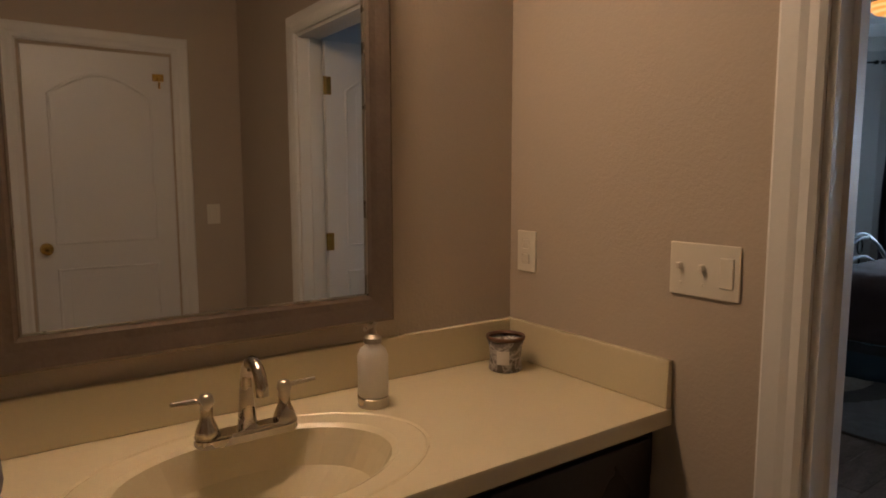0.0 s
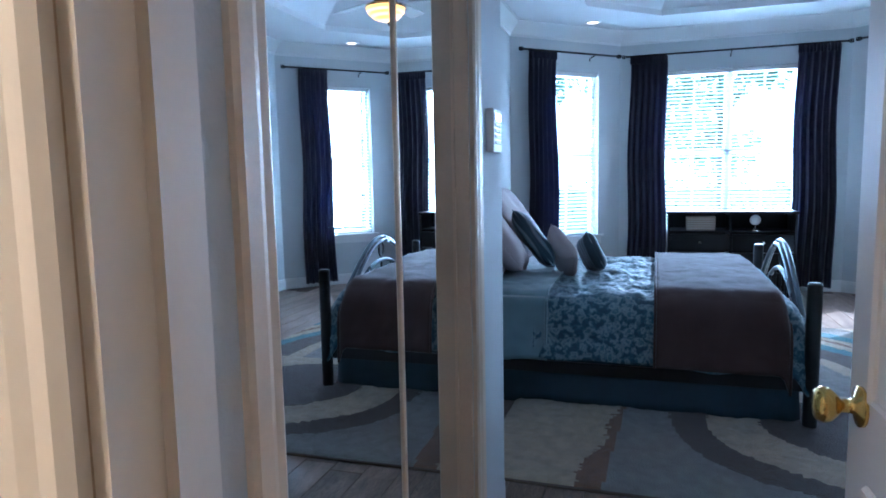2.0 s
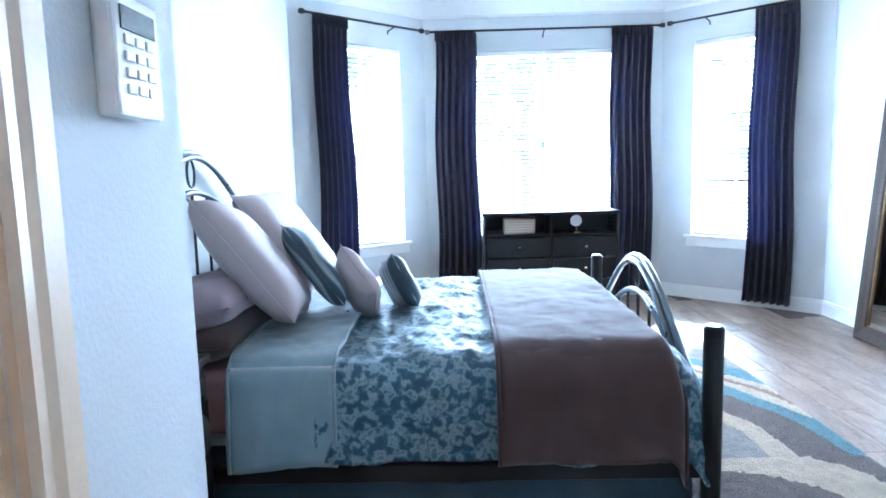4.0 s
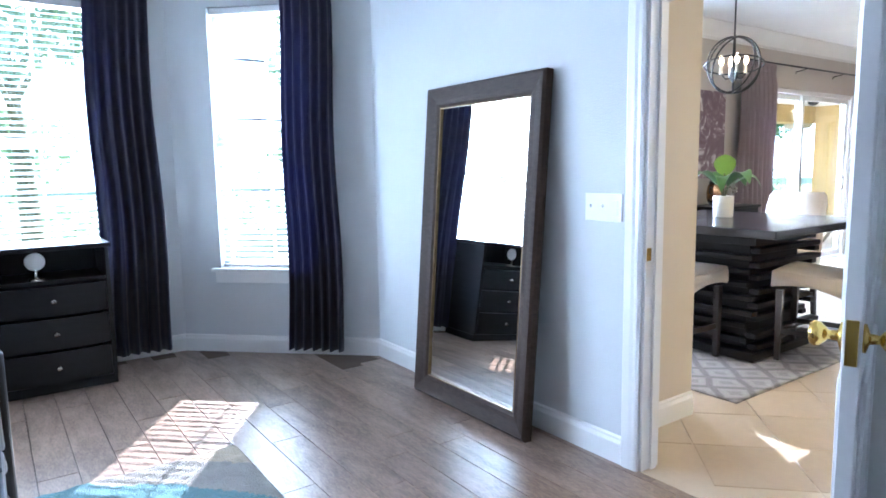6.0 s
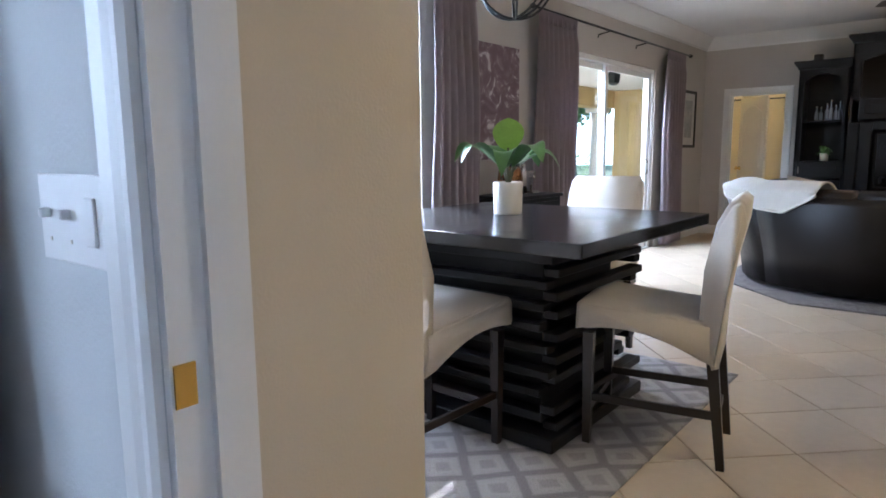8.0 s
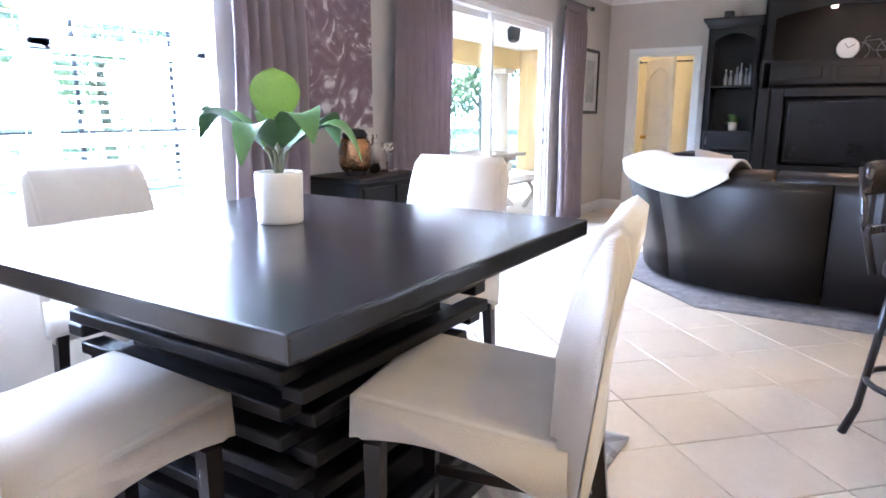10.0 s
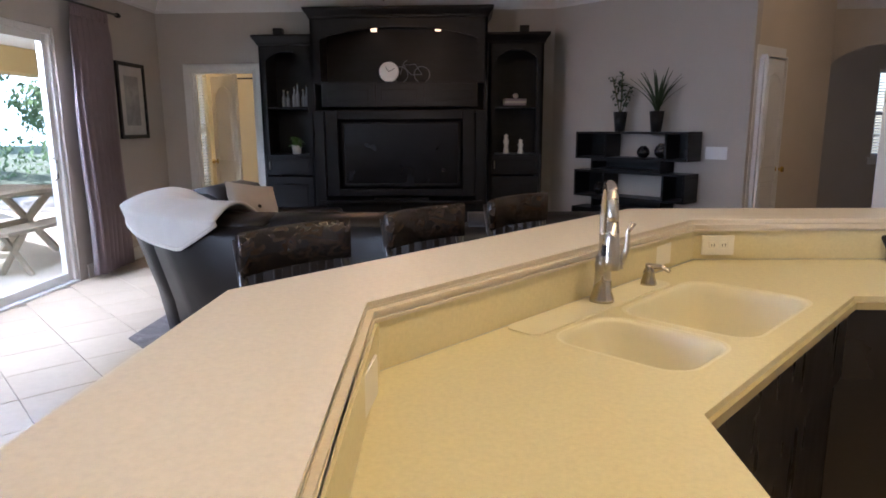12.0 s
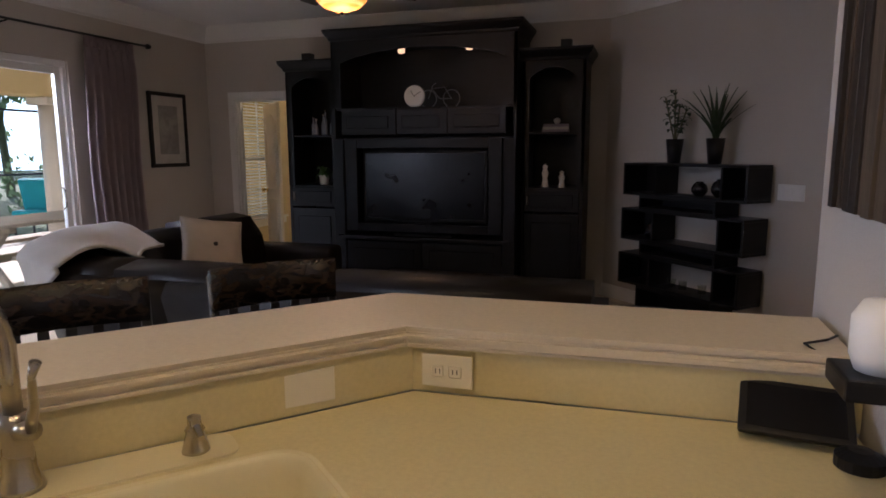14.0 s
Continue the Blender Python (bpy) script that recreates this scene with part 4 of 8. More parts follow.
# ---- bedroom entry: mirrored closet, keypad ----
def closet():
    """Two mirrored sliding doors hung almost flush with the wall."""
    for x0, x1, y in ((2.42, 2.985, 1.356), (2.90, 3.536, 1.386)):
        w = x1 - x0
        d = thing("mirrored_closet_door", "tall mirrored sliding closet door in a thin pale frame", "closet door", pose(x0, y, 0.012, 0, 0, 0.7), "mirrored closet doors")
        part("mirror_panel", box(0.012, w - 0.012, 0, 0.006, 0.03, 1.99, 0), M_MIRROR, d, "mirror glass")
        for a, b in ((0, 0.014), (w - 0.014, w)):
            part("stile", box(a, b, -0.007, 0.012, 0, 2.0, 0.003), M_TAN, d, "thin tan metal stile")
        for a, b in ((0, 0.03), (1.99, 2.0)):
            part("rail", box(0.015, w - 0.015, -0.007, 0.012, a, b, 0.002), M_TAN, d)
    struct("closet_back", box(2.0, 3.6, 1.5, 1.53, 0, 2.3, 0), M_BED)
    struct("closet_track", box(2.416, 3.524, 1.35, 1.43, 2.014, 2.025, 0.001), M_TAN)


closet()
kp = thing("alarm_keypad", "white alarm keypad with a small display on the wall", "keypad", pose(3.80, 1.339, 1.505))
part("case", box(-0.06, 0.06, -0.028, 0, -0.075, 0.075, 0.006, 2), M_WHITE, kp)
part("display", box(-0.045, 0.045, -0.0305, -0.0285, 0.03, 0.06, 0.001), mat("lcd", (0.10, 0.13, 0.12), 0.2), kp, "grey-green display")
for kx in range(3):
    for kz in range(4):
        part("key", box(-0.04 + kx * 0.028, -0.018 + kx * 0.028, -0.032, -0.0285, 0.012 - kz * 0.02, 0.0 + 0.026 - kz * 0.02, 0.002), M_PLASTIC, kp)

# ---- bedroom ----
M_DUVET = pattern_mat("teal_floral_duvet", [(0.36, (0.010, 0.050, 0.085)), (0.46, (0.020, 0.085, 0.125)), (0.51, (0.12, 0.19, 0.22)), (0.57, (0.21, 0.265, 0.285)), (0.66, (0.05, 0.13, 0.17))], "noise", 27.0, 0.52, 9, 0.25, 0.25, 220, sheen=0.12)
M_TEALBAND = mat("grey_teal_satin", (0.19, 0.27, 0.295), 0.5, var=0.12, scale=7, fine=240, bump=0.1, sheen=0.4)
M_SKIRT = mat("dark_teal_bed_skirt", (0.02, 0.045, 0.065), 0.7, var=0.15, scale=6, fine=200, bump=0.2)
M_THROW = mat("dark_brown_fleece", (0.058, 0.029, 0.025), 0.95, var=0.12, scale=7, fine=260, bump=0.4, sheen=0.22)
M_TAUPE = mat("taupe_pillow_cloth", (0.40, 0.34, 0.33), 0.8, var=0.05, scale=5, fine=220, bump=0.15, sheen=0.2)
M_MAUVEP = mat("mauve_pillow_cloth", (0.20, 0.125, 0.13), 0.8, var=0.06, scale=5, fine=220, bump=0.15, sheen=0.2)
M_STRIPE = pattern_mat("striped_pillow_cloth", [(0.0, (0.02, 0.04, 0.055)), (0.42, (0.03, 0.06, 0.08)), (0.5, (0.36, 0.38, 0.38)), (0.58, (0.05, 0.16, 0.2)), (0.8, (0.30, 0.33, 0.34)), (0.9, (0.03, 0.06, 0.08))], "wave", 3.6, 0.6, 0, 0.2, 0.1, 220)
BX0, BX1 = 5.27, 7.07


def over_bed(u, x0, x1, top, low, r=0.07):
    """Place across the bed: hangs down one side, over the top, down the other."""
    hang = top - low
    width = x1 - x0
    total = 2 * hang + width
    s = u * total
    if s < hang:
        z = low + s
        k = max(0, (z - (top - r)) / r)
        return x0 + r * (1 - math.sqrt(max(0, 1 - k * k))) if k > 0 else x0, z, 0
    if s > hang + width:
        z = top - (s - hang - width)
        k = max(0, (z - (top - r)) / r)
        return x1 - r * (1 - math.sqrt(max(0, 1 - k * k))) if k > 0 else x1, z, 0
    x = x0 + (s - hang)
    e = min(x - x0, x1 - x)
    dz = 0.0 if e > r else -(r - math.sqrt(max(0, r * r - (r - e) ** 2)))
    return x, top + dz, 1


def drape_thing(name, label, category, x0, x1, y0, y1, top, low, material, amp, seed, nu=90, nv=50, foot=0.0, hem=0.03, lengthwise=2.0, r=0.08):
    def fn(u, v):
        x, z, flat = over_bed(u, x0, x1, top, low, r)
        y = y0 + (y1 - y0) * v
        p = Vector((x * 2.2 + seed, y * lengthwise * 1.4, z * 2.2))
        w = noise.noise(p * 1.1) + 0.6 * noise.noise(p * 2.7) + 0.9 * (0.4 - abs(noise.noise(Vector((p.x * 3 + p.y * 2, p.y * 4.6 - p.x * 2, p.z * 4)) + Vector((3, 1, 0))))) + 0.25 * noise.noise(p * 9.0)
        if flat:
            z += amp * w * min(1, min(x - x0, x1 - x) / 0.12) + 0.012 * math.sin((x - x0) / (x1 - x0) * math.pi)
        else:
            out = -1 if u < 0.5 else 1
            fall = (top - z) / max(0.05, top - low)
            x += out * (amp * 1.2 * fall * (w + 0.5) + 0.03 * fall)
            z += hem * fall * noise.noise(Vector((y * 3.1, seed, 0.0)))
        if foot and y < y0 + foot:
            k = (y0 + foot - y) / foot
            z -= 0.10 * k * k
        return (x, y, z)

    ob = thing(name, label, category)
    part("cloth", drape_grid(fn, nu, nv, 0.012), material, ob, smooth=True)
    for v in (0.0, 1.0):
        part("seam", tube([fn(i / nu, v) for i in range(nu + 1)], 0.008, 6), material, ob, smooth=True)
    return ob


def bed():
    b = thing("bed", "queen bed with a black metal frame, curved tube headboard and footboard", "bed")
    for x, y, h in ((5.21, 0.0, 0.78), (7.13, 0.0, 0.78), (5.21, 2.23, 1.16), (7.13, 2.23, 1.16)):
        part("post", lathe([(0, 0), (0.036, 0), (0.036, h - 0.012), (0.028, h), (0, h)], 20, (x, y, 0)), M_IRON, b, smooth=False)
    part("mattress", box(BX0 + 0.02, BX1 - 0.02, 0.06, 2.18, 0.36, 0.615, 0.05, 3), mat("rose_sheet", (0.44, 0.26, 0.23), 0.8, var=0.05, scale=6, fine=220, bump=0.15), b, "mattress in a dusky rose sheet", True)
    part("box_spring", box(BX0 + 0.03, BX1 - 0.03, 0.07, 2.17, 0.18, 0.355, 0.02, 2), M_LINEN, b)
    for x in (5.235, 7.105):
        part("side_rail", box(x - 0.012, x + 0.012, 0.03, 2.2, 0.2, 0.27, 0.003), M_IRON, b)
    cx, half = 6.17, 0.92

    def bell(t, lo, hi):
        return lo + (hi - lo) * (0.5 + 0.5 * math.cos(math.pi * t)) ** 0.8

    for y, lo1, hi1, lo2, hi2, base, nm in ((2.23, 1.10, 1.47, 0.99, 1.27, 0.45, "headboard_tube"), (0.0, 0.47, 0.90, 0.40, 0.72, 0.28, "footboard_tube")):
        for lo, hi, dy in ((lo1, hi1, 0), (lo1 - 0.03, hi1 - 0.025, 0.02), (lo2, hi2, 0)):
            part(nm, tube([(cx + half * t / 20, y - (dy if y > 1 else -dy), bell(t / 20, lo, hi)) for t in range(-20, 21)], 0.015, 10), M_STEELBLUE, b, smooth=True)
        for i in range(-4, 5):
            x = cx + i * 0.19
            part("spindle", tube([(x, y, base), (x, y, bell(i * 0.19 / half, lo2, hi2))], 0.008, 8), M_IRON, b)
        part("cross_rail", tube([(cx - half, y, base), (cx + half, y, base)], 0.012, 8), M_IRON, b)
        zc = (hi1 + hi2) / 2 - 0.005
        ry = (hi1 - hi2) / 2 - 0.03
        part("oval_ring", tube([(cx + 0.045 * math.cos(radians(a)), y, zc + ry * math.sin(radians(a))) for a in range(0, 360, 20)], 0.007, 8, closed=True), M_IRON, b)
    sk = thing("bed_skirt", "dark teal bed skirt hanging to the floor", "bed skirt")

    def ring(u, v):
        per = [(BX0, 2.1), (BX0, 0.06), (BX1, 0.06), (BX1, 2.1)]
        L = [2.04, 1.8, 2.04]
        s = u * sum(L)
        i = 0
        while i < 2 and s > L[i]:
            s -= L[i]
            i += 1
        a, c = Vector(per[i]), Vector(per[i + 1])
        p = a + (c - a) * (s / L[i])
        nrm = Vector(((-1, 0), (0, -1), (1, 0))[i])
        p = p + nrm * (0.012 + 0.02 * v * (1 + math.sin(u * 90) * 0.5 + noise.noise(Vector((u * 40, 0, 0)))))
        return (p.x, p.y, 0.34 - 0.328 * v)

    part("cloth", drape_grid(ring, 140, 6, 0.004), M_SKIRT, sk, smooth=True)
    drape_thing("duvet", "teal and silver floral satin duvet spread over the bed", "duvet", BX0 - 0.03, BX1 + 0.03, 0.02, 1.44, 0.655, 0.29, M_DUVET, 0.028, 3.0, 150, 110, 0.10, r=0.12)
    drape_thing("duvet_fold", "grey-teal satin sheet turned down below the pillows", "bedding", BX0 - 0.045, BX1 + 0.045, 1.37, 1.76, 0.675, 0.27, M_TEALBAND, 0.014, 8.0, 100, 22)
    drape_thing("throw_blanket", "dark brown fleece throw laid across the foot of the bed", "blanket", BX0 - 0.075, BX1 + 0.06, 0.10, 0.77, 0.708, 0.29, M_THROW, 0.012, 14.0, 120, 26, 0.05, hem=0.0, r=0.17)


bed()
for px in (5.62, 6.62):
    pillow("bed_pillow", "dark mauve pillow lying flat on another pillow", pose(px, 1.99, 0.70, 84, 0, 0), 0.78, 0.48, 0.17, M_THROW)
    pillow("bed_pillow", "dusky mauve pillow lying at the headboard", pose(px, 2.0, 0.83, 80, 0, 2), 0.80, 0.50, 0.18, M_MAUVEP if px > 6 else mat("grey_mauve_cloth", (0.26, 0.20, 0.22), 0.75, var=0.05, bump=0.1, sheen=0.2))
pillow("euro_pillow", "large taupe square pillow leaning on the headboard", pose(5.76, 1.80, 0.97, -38, 8, 8), 0.66, 0.64, 0.2, M_TAUPE)
pillow("euro_pillow", "large taupe square pillow leaning on the headboard", pose(6.52, 1.84, 0.99, -36, 0, -4), 0.66, 0.64, 0.2, M_TAUPE)
pillow("striped_pillow", "navy and grey striped cushion leaning on the pillows", pose(6.03, 1.58, 0.90, -36, 10, 6), 0.46, 0.46, 0.14, M_STRIPE)
pillow("accent_pillow", "small taupe cushion resting on the duvet", pose(5.96, 1.38, 0.82, -30, 38, 10), 0.32, 0.30, 0.13, M_TAUPE)
pillow("striped_bolster", "small navy and teal striped cushion on the duvet", pose(6.10, 1.20, 0.80, -24, 14, 14), 0.40, 0.27, 0.12, M_STRIPE)


def nightstand():
    n = thing("nightstand", "black nightstand with two drawers and chrome knobs", "nightstand", pose(4.62, 1.80, 0))
    part("body", box(0.02, 0.54, 0.02, 0.46, 0.06, 0.695, 0.004), M_ESPRESSO, n)
    part("top", box(0, 0.56, 0, 0.47, 0.696, 0.725, 0.006, 2), M_ESPRESSO, n)
    for x in (0.04, 0.48):
        for y in (0.04, 0.40):
            part("foot", box(x, x + 0.04, y, y + 0.04, 0, 0.059, 0.003), M_ESPRESSO, n)
    for z0, z1 in ((0.10, 0.37), (0.39, 0.66)):
        d = part("drawer", box(0.05, 0.51, -0.002, 0.019, z0, z1, 0.006, 2), M_ESPRESSO, n)
        part("knob", lathe([(0, 0), (0.007, 0), (0.006, 0.012), (0.015, 0.022), (0, 0.03)], 12), M_NICKEL, d, "chrome knob", True).matrix_basis = pose(0.28, -0.002, (z0 + z1) / 2, 90)
    l = thing("table_lamp", "black wooden box lamp with white paper panels", "lamp", pose(4.80, 2.0, 0.7255))
    for x in (0, 0.21):
        for y in (0, 0.19):
            part("frame_post", box(x, x + 0.025, y, y + 0.025, 0, 0.37, 0.002), M_ESPRESSO, l)
    for z in (0.0, 0.345):
        part("frame_rail", box(-0.006, 0.241, -0.006, 0.221, z, z + 0.025, 0.003), M_ESPRESSO, l)
    for x in (0.006, 0.226):
        part("shade_panel", box(x, x + 0.004, 0.025, 0.19, 0.026, 0.344, 0), M_CERAMIC, l, "white paper panel")
    for y in (0.006, 0.206):
        part("shade_panel", box(0.026, 0.209, y, y + 0.004, 0.026, 0.344, 0), M_CERAMIC, l, "white paper panel")


nightstand()


def dresser():
    d = thing("media_dresser", "black media dresser with open top bays and bowed drawers", "dresser", pose(9.12, 0, 0))
    part("top", box(-0.01, 0.46, -0.66, 0.66, 0.895, 0.925, 0.006, 2), M_BLACK, d)
    part("back", box(0.43, 0.45, -0.63, 0.63, 0.06, 0.894, 0), M_BLACK, d)
    for y in (-0.645, -0.012, 0.62):
        part("side", box(0.0, 0.43, y, y + 0.025, 0.06, 0.894, 0.003), M_BLACK, d)
    part("shelf", box(0.005, 0.43, -0.619, 0.619, 0.69, 0.715, 0.003), M_BLACK, d)
    part("plinth", box(0.02, 0.45, -0.645, 0.645, 0, 0.059, 0.003), M_BLACK, d)
    for y0, y1 in ((-0.615, -0.017), (0.017, 0.615)):
        for z0, z1 in ((0.5, 0.68), (0.29, 0.48), (0.075, 0.27)):
            n = 8
            pts = [(0.02, y0)] + [(-0.012 - 0.03 * math.sin(math.pi * i / n), y0 + (y1 - y0) * i / n) for i in range(n + 1)] + [(0.02, y1)]
            dr = part("drawer", prism(pts, z0, z1, 0.004), M_BLACK, d)
            part("drawer_knob", lathe([(0, 0), (0.006, 0), (0.006, 0.012), (0.016, 0.022), (0.01, 0.03), (0, 0.031)], 12), M_NICKEL, dr, "bright nickel knob", True).matrix_basis = pose(-0.042, (y0 + y1) / 2, (z0 + z1) / 2, 0, -90, 0)
    bx = thing("media_box", "pale tan fabric-fronted box in the dresser bay", "box", pose(9.16, 0.30, 0.7155))
    part("body", box(0, 0.18, -0.15, 0.15, 0, 0.15, 0.008, 2), mat("tan_cloth_front", (0.45, 0.38, 0.30), 0.85, bump=0.3), bx)
    for i in range(5):
        part("rib", box(-0.004, 0.0, -0.14, 0.14, 0.02 + i * 0.025, 0.03 + i * 0.025, 0.001), M_LINEN, bx)
    ck = thing("round_clock", "round white clock on a small chrome stand", "clock", pose(9.17, -0.245, 0.7155))
    part("face", lathe([(0, 0), (0.052, 0), (0.056, 0.012), (0.05, 0.02), (0, 0.02)], 24), M_WHITE, ck, "white dial", True).matrix_basis = pose(0.02, 0, 0.115, 0, -90, 0)
    part("stand", lathe([(0, 0), (0.045, 0), (0.04, 0.012), (0.01, 0.018), (0.008, 0.062), (0, 0.062)], 20), M_NICKEL, ck)


dresser()

def shag_rug():
    """A shag rug whose swirls are parts of their own colour on one backing."""
    rug = thing("area_rug", "shag area rug with cream, brown, grey and teal swirls", "rug")
    part("backing", box(4.22, 7.64, -0.94, 1.56, 0.001, 0.015, 0.004), mat("rug_backing", (0.16, 0.12, 0.09), 0.95, bump=0.5), rug)
    tones = {"cream": (0.60, 0.48, 0.32), "dark_brown": (0.085, 0.05, 0.032), "russet": (0.24, 0.115, 0.05), "grey": (0.30, 0.285, 0.25), "teal": (0.06, 0.22, 0.26)}
    cloth = {k: mat(k + "_shag", c, 0.95, var=0.22, scale=16, fine=150, bump=1.0, dist=0.02, sheen=0.25) for k, c in tones.items()}
    meshes = {k: bmesh.new() for k in tones}

    def tone(x, y):
        w = noise.noise(Vector((x * 3.0, y * 3.0, 0.4))) * 0.05 + noise.noise(Vector((x * 40, y * 40, 2.0))) * 0.012
        if x > 5.75 and y < 0.3:
            r = math.hypot(x - 5.7, y - 0.95) + w
            for lim, k in ((1.45, "grey"), (1.58, "cream"), (1.80, "dark_brown"), (1.91, "teal"), (1.99, "cream"), (2.04, "russet"), (2.12, "cream"), (2.26, "teal"), (2.5, "grey")):
                if r < lim:
                    return k
            return "cream"
        if y > 0.95 + 0.03 * math.sin(x * 2):
            return "russet" if y < 1.04 + w * 2 + 0.03 * math.sin(x * 2) else "cream"
        r = math.hypot(x - 5.2, y + 0.2) + w
        for lim, k in ((0.43, "dark_brown"), (0.72, "cream"), (0.89, "dark_brown")):
            if r < lim:
                return k
        return "grey"

    nu, nv = 214, 156
    px = [4.225 + 3.41 * i / nu for i in range(nu + 1)]
    py = [-0.935 + 2.49 * j / nv for j in range(nv + 1)]
    grids = {k: {} for k in tones}

    def vert(k, i, j):
        g = grids[k]
        if (i, j) not in g:
            x, y = px[i], py[j]
            edge = min(i, j, nu - i, nv - j)
            g[(i, j)] = meshes[k].verts.new((x, y, 0.016 if edge == 0 else 0.026 + 0.006 * noise.noise(Vector((x * 22, y * 22, 0))) + 0.004 * noise.noise(Vector((x * 60, y * 60, 5)))))
        return g[(i, j)]

    for i in range(nu):
        for j in range(nv):
            k = tone((px[i] + px[i + 1]) / 2, (py[j] + py[j + 1]) / 2)
            meshes[k].faces.new((vert(k, i, j), vert(k, i + 1, j), vert(k, i + 1, j + 1), vert(k, i, j + 1)))
    for k, bm in meshes.items():
        part(k + "_swirl", bm, cloth[k], rug, k.replace("_", " ") + " shag swirl", True)


shag_rug()

# curtains and rods of the bay
DK = "dark purple gathered curtain hanging from an iron rod"
curtain(pose(9.53, 0.88, 0, 0, 0, -90), 0.40, 0.06, 2.68, M_CURTAIN, DK, 6, 0.1, seed=1)
curtain(pose(9.53, -0.86, 0, 0, 0, -90), 0.40, 0.06, 2.68, M_CURTAIN, DK, 6, 0.12, seed=2)
curtain(pose(8.74, 1.965, 0, 0, 0, -46 + 0), 0.36, 0.06, 2.68, M_CURTAIN, DK, 6, 0.1, seed=3)
curtain(pose(8.80, -1.905, 0, 0, 0, 46), 0.36, 0.06, 2.68, M_CURTAIN, DK, 6, 0.12, seed=4)
RD = "black iron curtain rod with ring finials"
curtain_rod((9.53, 1.12, 2.70), (9.53, -1.12, 2.70), RD, brackets=3, side=1, wall_off=0.115)
curtain_rod((8.55, -2.14, 2.70), (9.44, -1.23, 2.70), RD, side=-1)
curtain_rod((9.44, 1.23, 2.70), (8.55, 2.14, 2.70), RD, side=-1)

framed_mirror("leaning_mirror", "tall dark wood framed floor mirror leaning on the wall", pose(7.81, -2.14, 0.001, 0, 0, 180) @ pose(0, 0, 0, -4.6), 1.0, 1.82, 0.115, 0.055, M_DARKGREY, M_LIP)
wall_plate("light_switch", pose(6.505, -2.2995, 1.168, 0, 0, 180), 0.21, 0.125, ["toggle", "toggle", "rocker"], "white three-gang switch plate by the bedroom door", M_WHITE)
door_leaf("bedroom_door", "white panelled door with brass knobs standing open into the bedroom", pose(5.432, -2.285, 0, 0, 0, 109.0), 0.84)
sp = thing("strike_plate", "brass strike plate on the door jamb", "strike plate", pose(6.2745, -2.335, 0.975))
part("plate", box(-0.003, 0, 0.0, 0.03, -0.028, 0.028, 0.001), M_BRASS, sp)
sp2 = thing("strike_plate", "brass strike plate on the bathroom door jamb", "strike plate", pose(1.965, 1.1345, 0.96))
part("plate", box(-0.015, 0.02, -0.003, 0, -0.03, 0.03, 0.001), M_BRASS, sp2)


def amber_glass():
    """Lit ribbed amber glass, paler in its ribs."""
    m = glow("amber_bowl_glass", (1.0, 0.42, 0.08), 0.9)
    n, l = m.node_tree.nodes, m.node_tree.links
    tc, wv = n.new("ShaderNodeTexCoord"), n.new("ShaderNodeTexWave")
    wv.bands_direction = "Z"
    wv.inputs["Scale"].default_value, wv.inputs["Distortion"].default_value = 9.0, 0.6
    r = ramp(n, [(0.2, (1.0, 0.30, 0.03)), (0.7, (1.0, 0.55, 0.17))])
    l.new(tc.outputs["Object"], wv.inputs[0])
    l.new(wv.outputs["Fac"], r.inputs[0])
    l.new(r.outputs[0], n["Principled BSDF"].inputs["Emission Color"])
    return m


def ceiling_fan(name, at, drop, label, blade_mat, n=5, span=0.62, turn=20, bowl=1.4):
    f = thing(name, label, "ceiling fan", pose(*at))
    part("canopy", lathe([(0, 0), (0.065, 0), (0.06, -0.03), (0.02, -0.05), (0, -0.05)], 20), M_IRON, f, smooth=True)
    part("down_rod", tube([(0, 0, -0.04), (0, 0, -drop)], 0.012, 10), M_IRON, f)
    part("motor", lathe([(0, -drop), (0.05, -drop), (0.11, -drop - 0.03), (0.115, -drop - 0.09), (0.08, -drop - 0.12), (0, -drop - 0.125)], 28), M_IRON, f, "dark motor housing", True)
    for i in range(n):
        a = 360 / n * i + turn
        m = pose(0, 0, -drop - 0.07, 0, 0, a)
        bm = box(0.2, span, -0.065, 0.065, -0.004, 0.004, 0.003, 1, m @ pose(0, 0, 0, 11))
        b = part("blade", bm, blade_mat, f)
        part("blade_iron", box(0.09, 0.24, -0.018, 0.018, -0.006, 0.003, 0.002, 1, m), M_IRON, b)
    part("light_bowl", lathe([(bowl * r, -drop - z) for r, z in ((0.125, 0.15), (0.12, 0.18), (0.085, 0.225), (0.03, 0.25), (0, 0.252))], 28), amber_glass(), f, "lit amber glass bowl", True)
    part("bowl_ring", lathe([(bowl * 0.09, -drop - 0.118), (bowl * 0.13, -drop - 0.135), (bowl * 0.13, -drop - 0.152), (bowl * 0.11, -drop - 0.15)], 28), M_BRASS, f)
    part("finial", lathe([(0, -drop - 0.25), (0.012, -drop - 0.255), (0.008, -drop - 0.275), (0, -drop - 0.285)], 10), M_IRON, f)


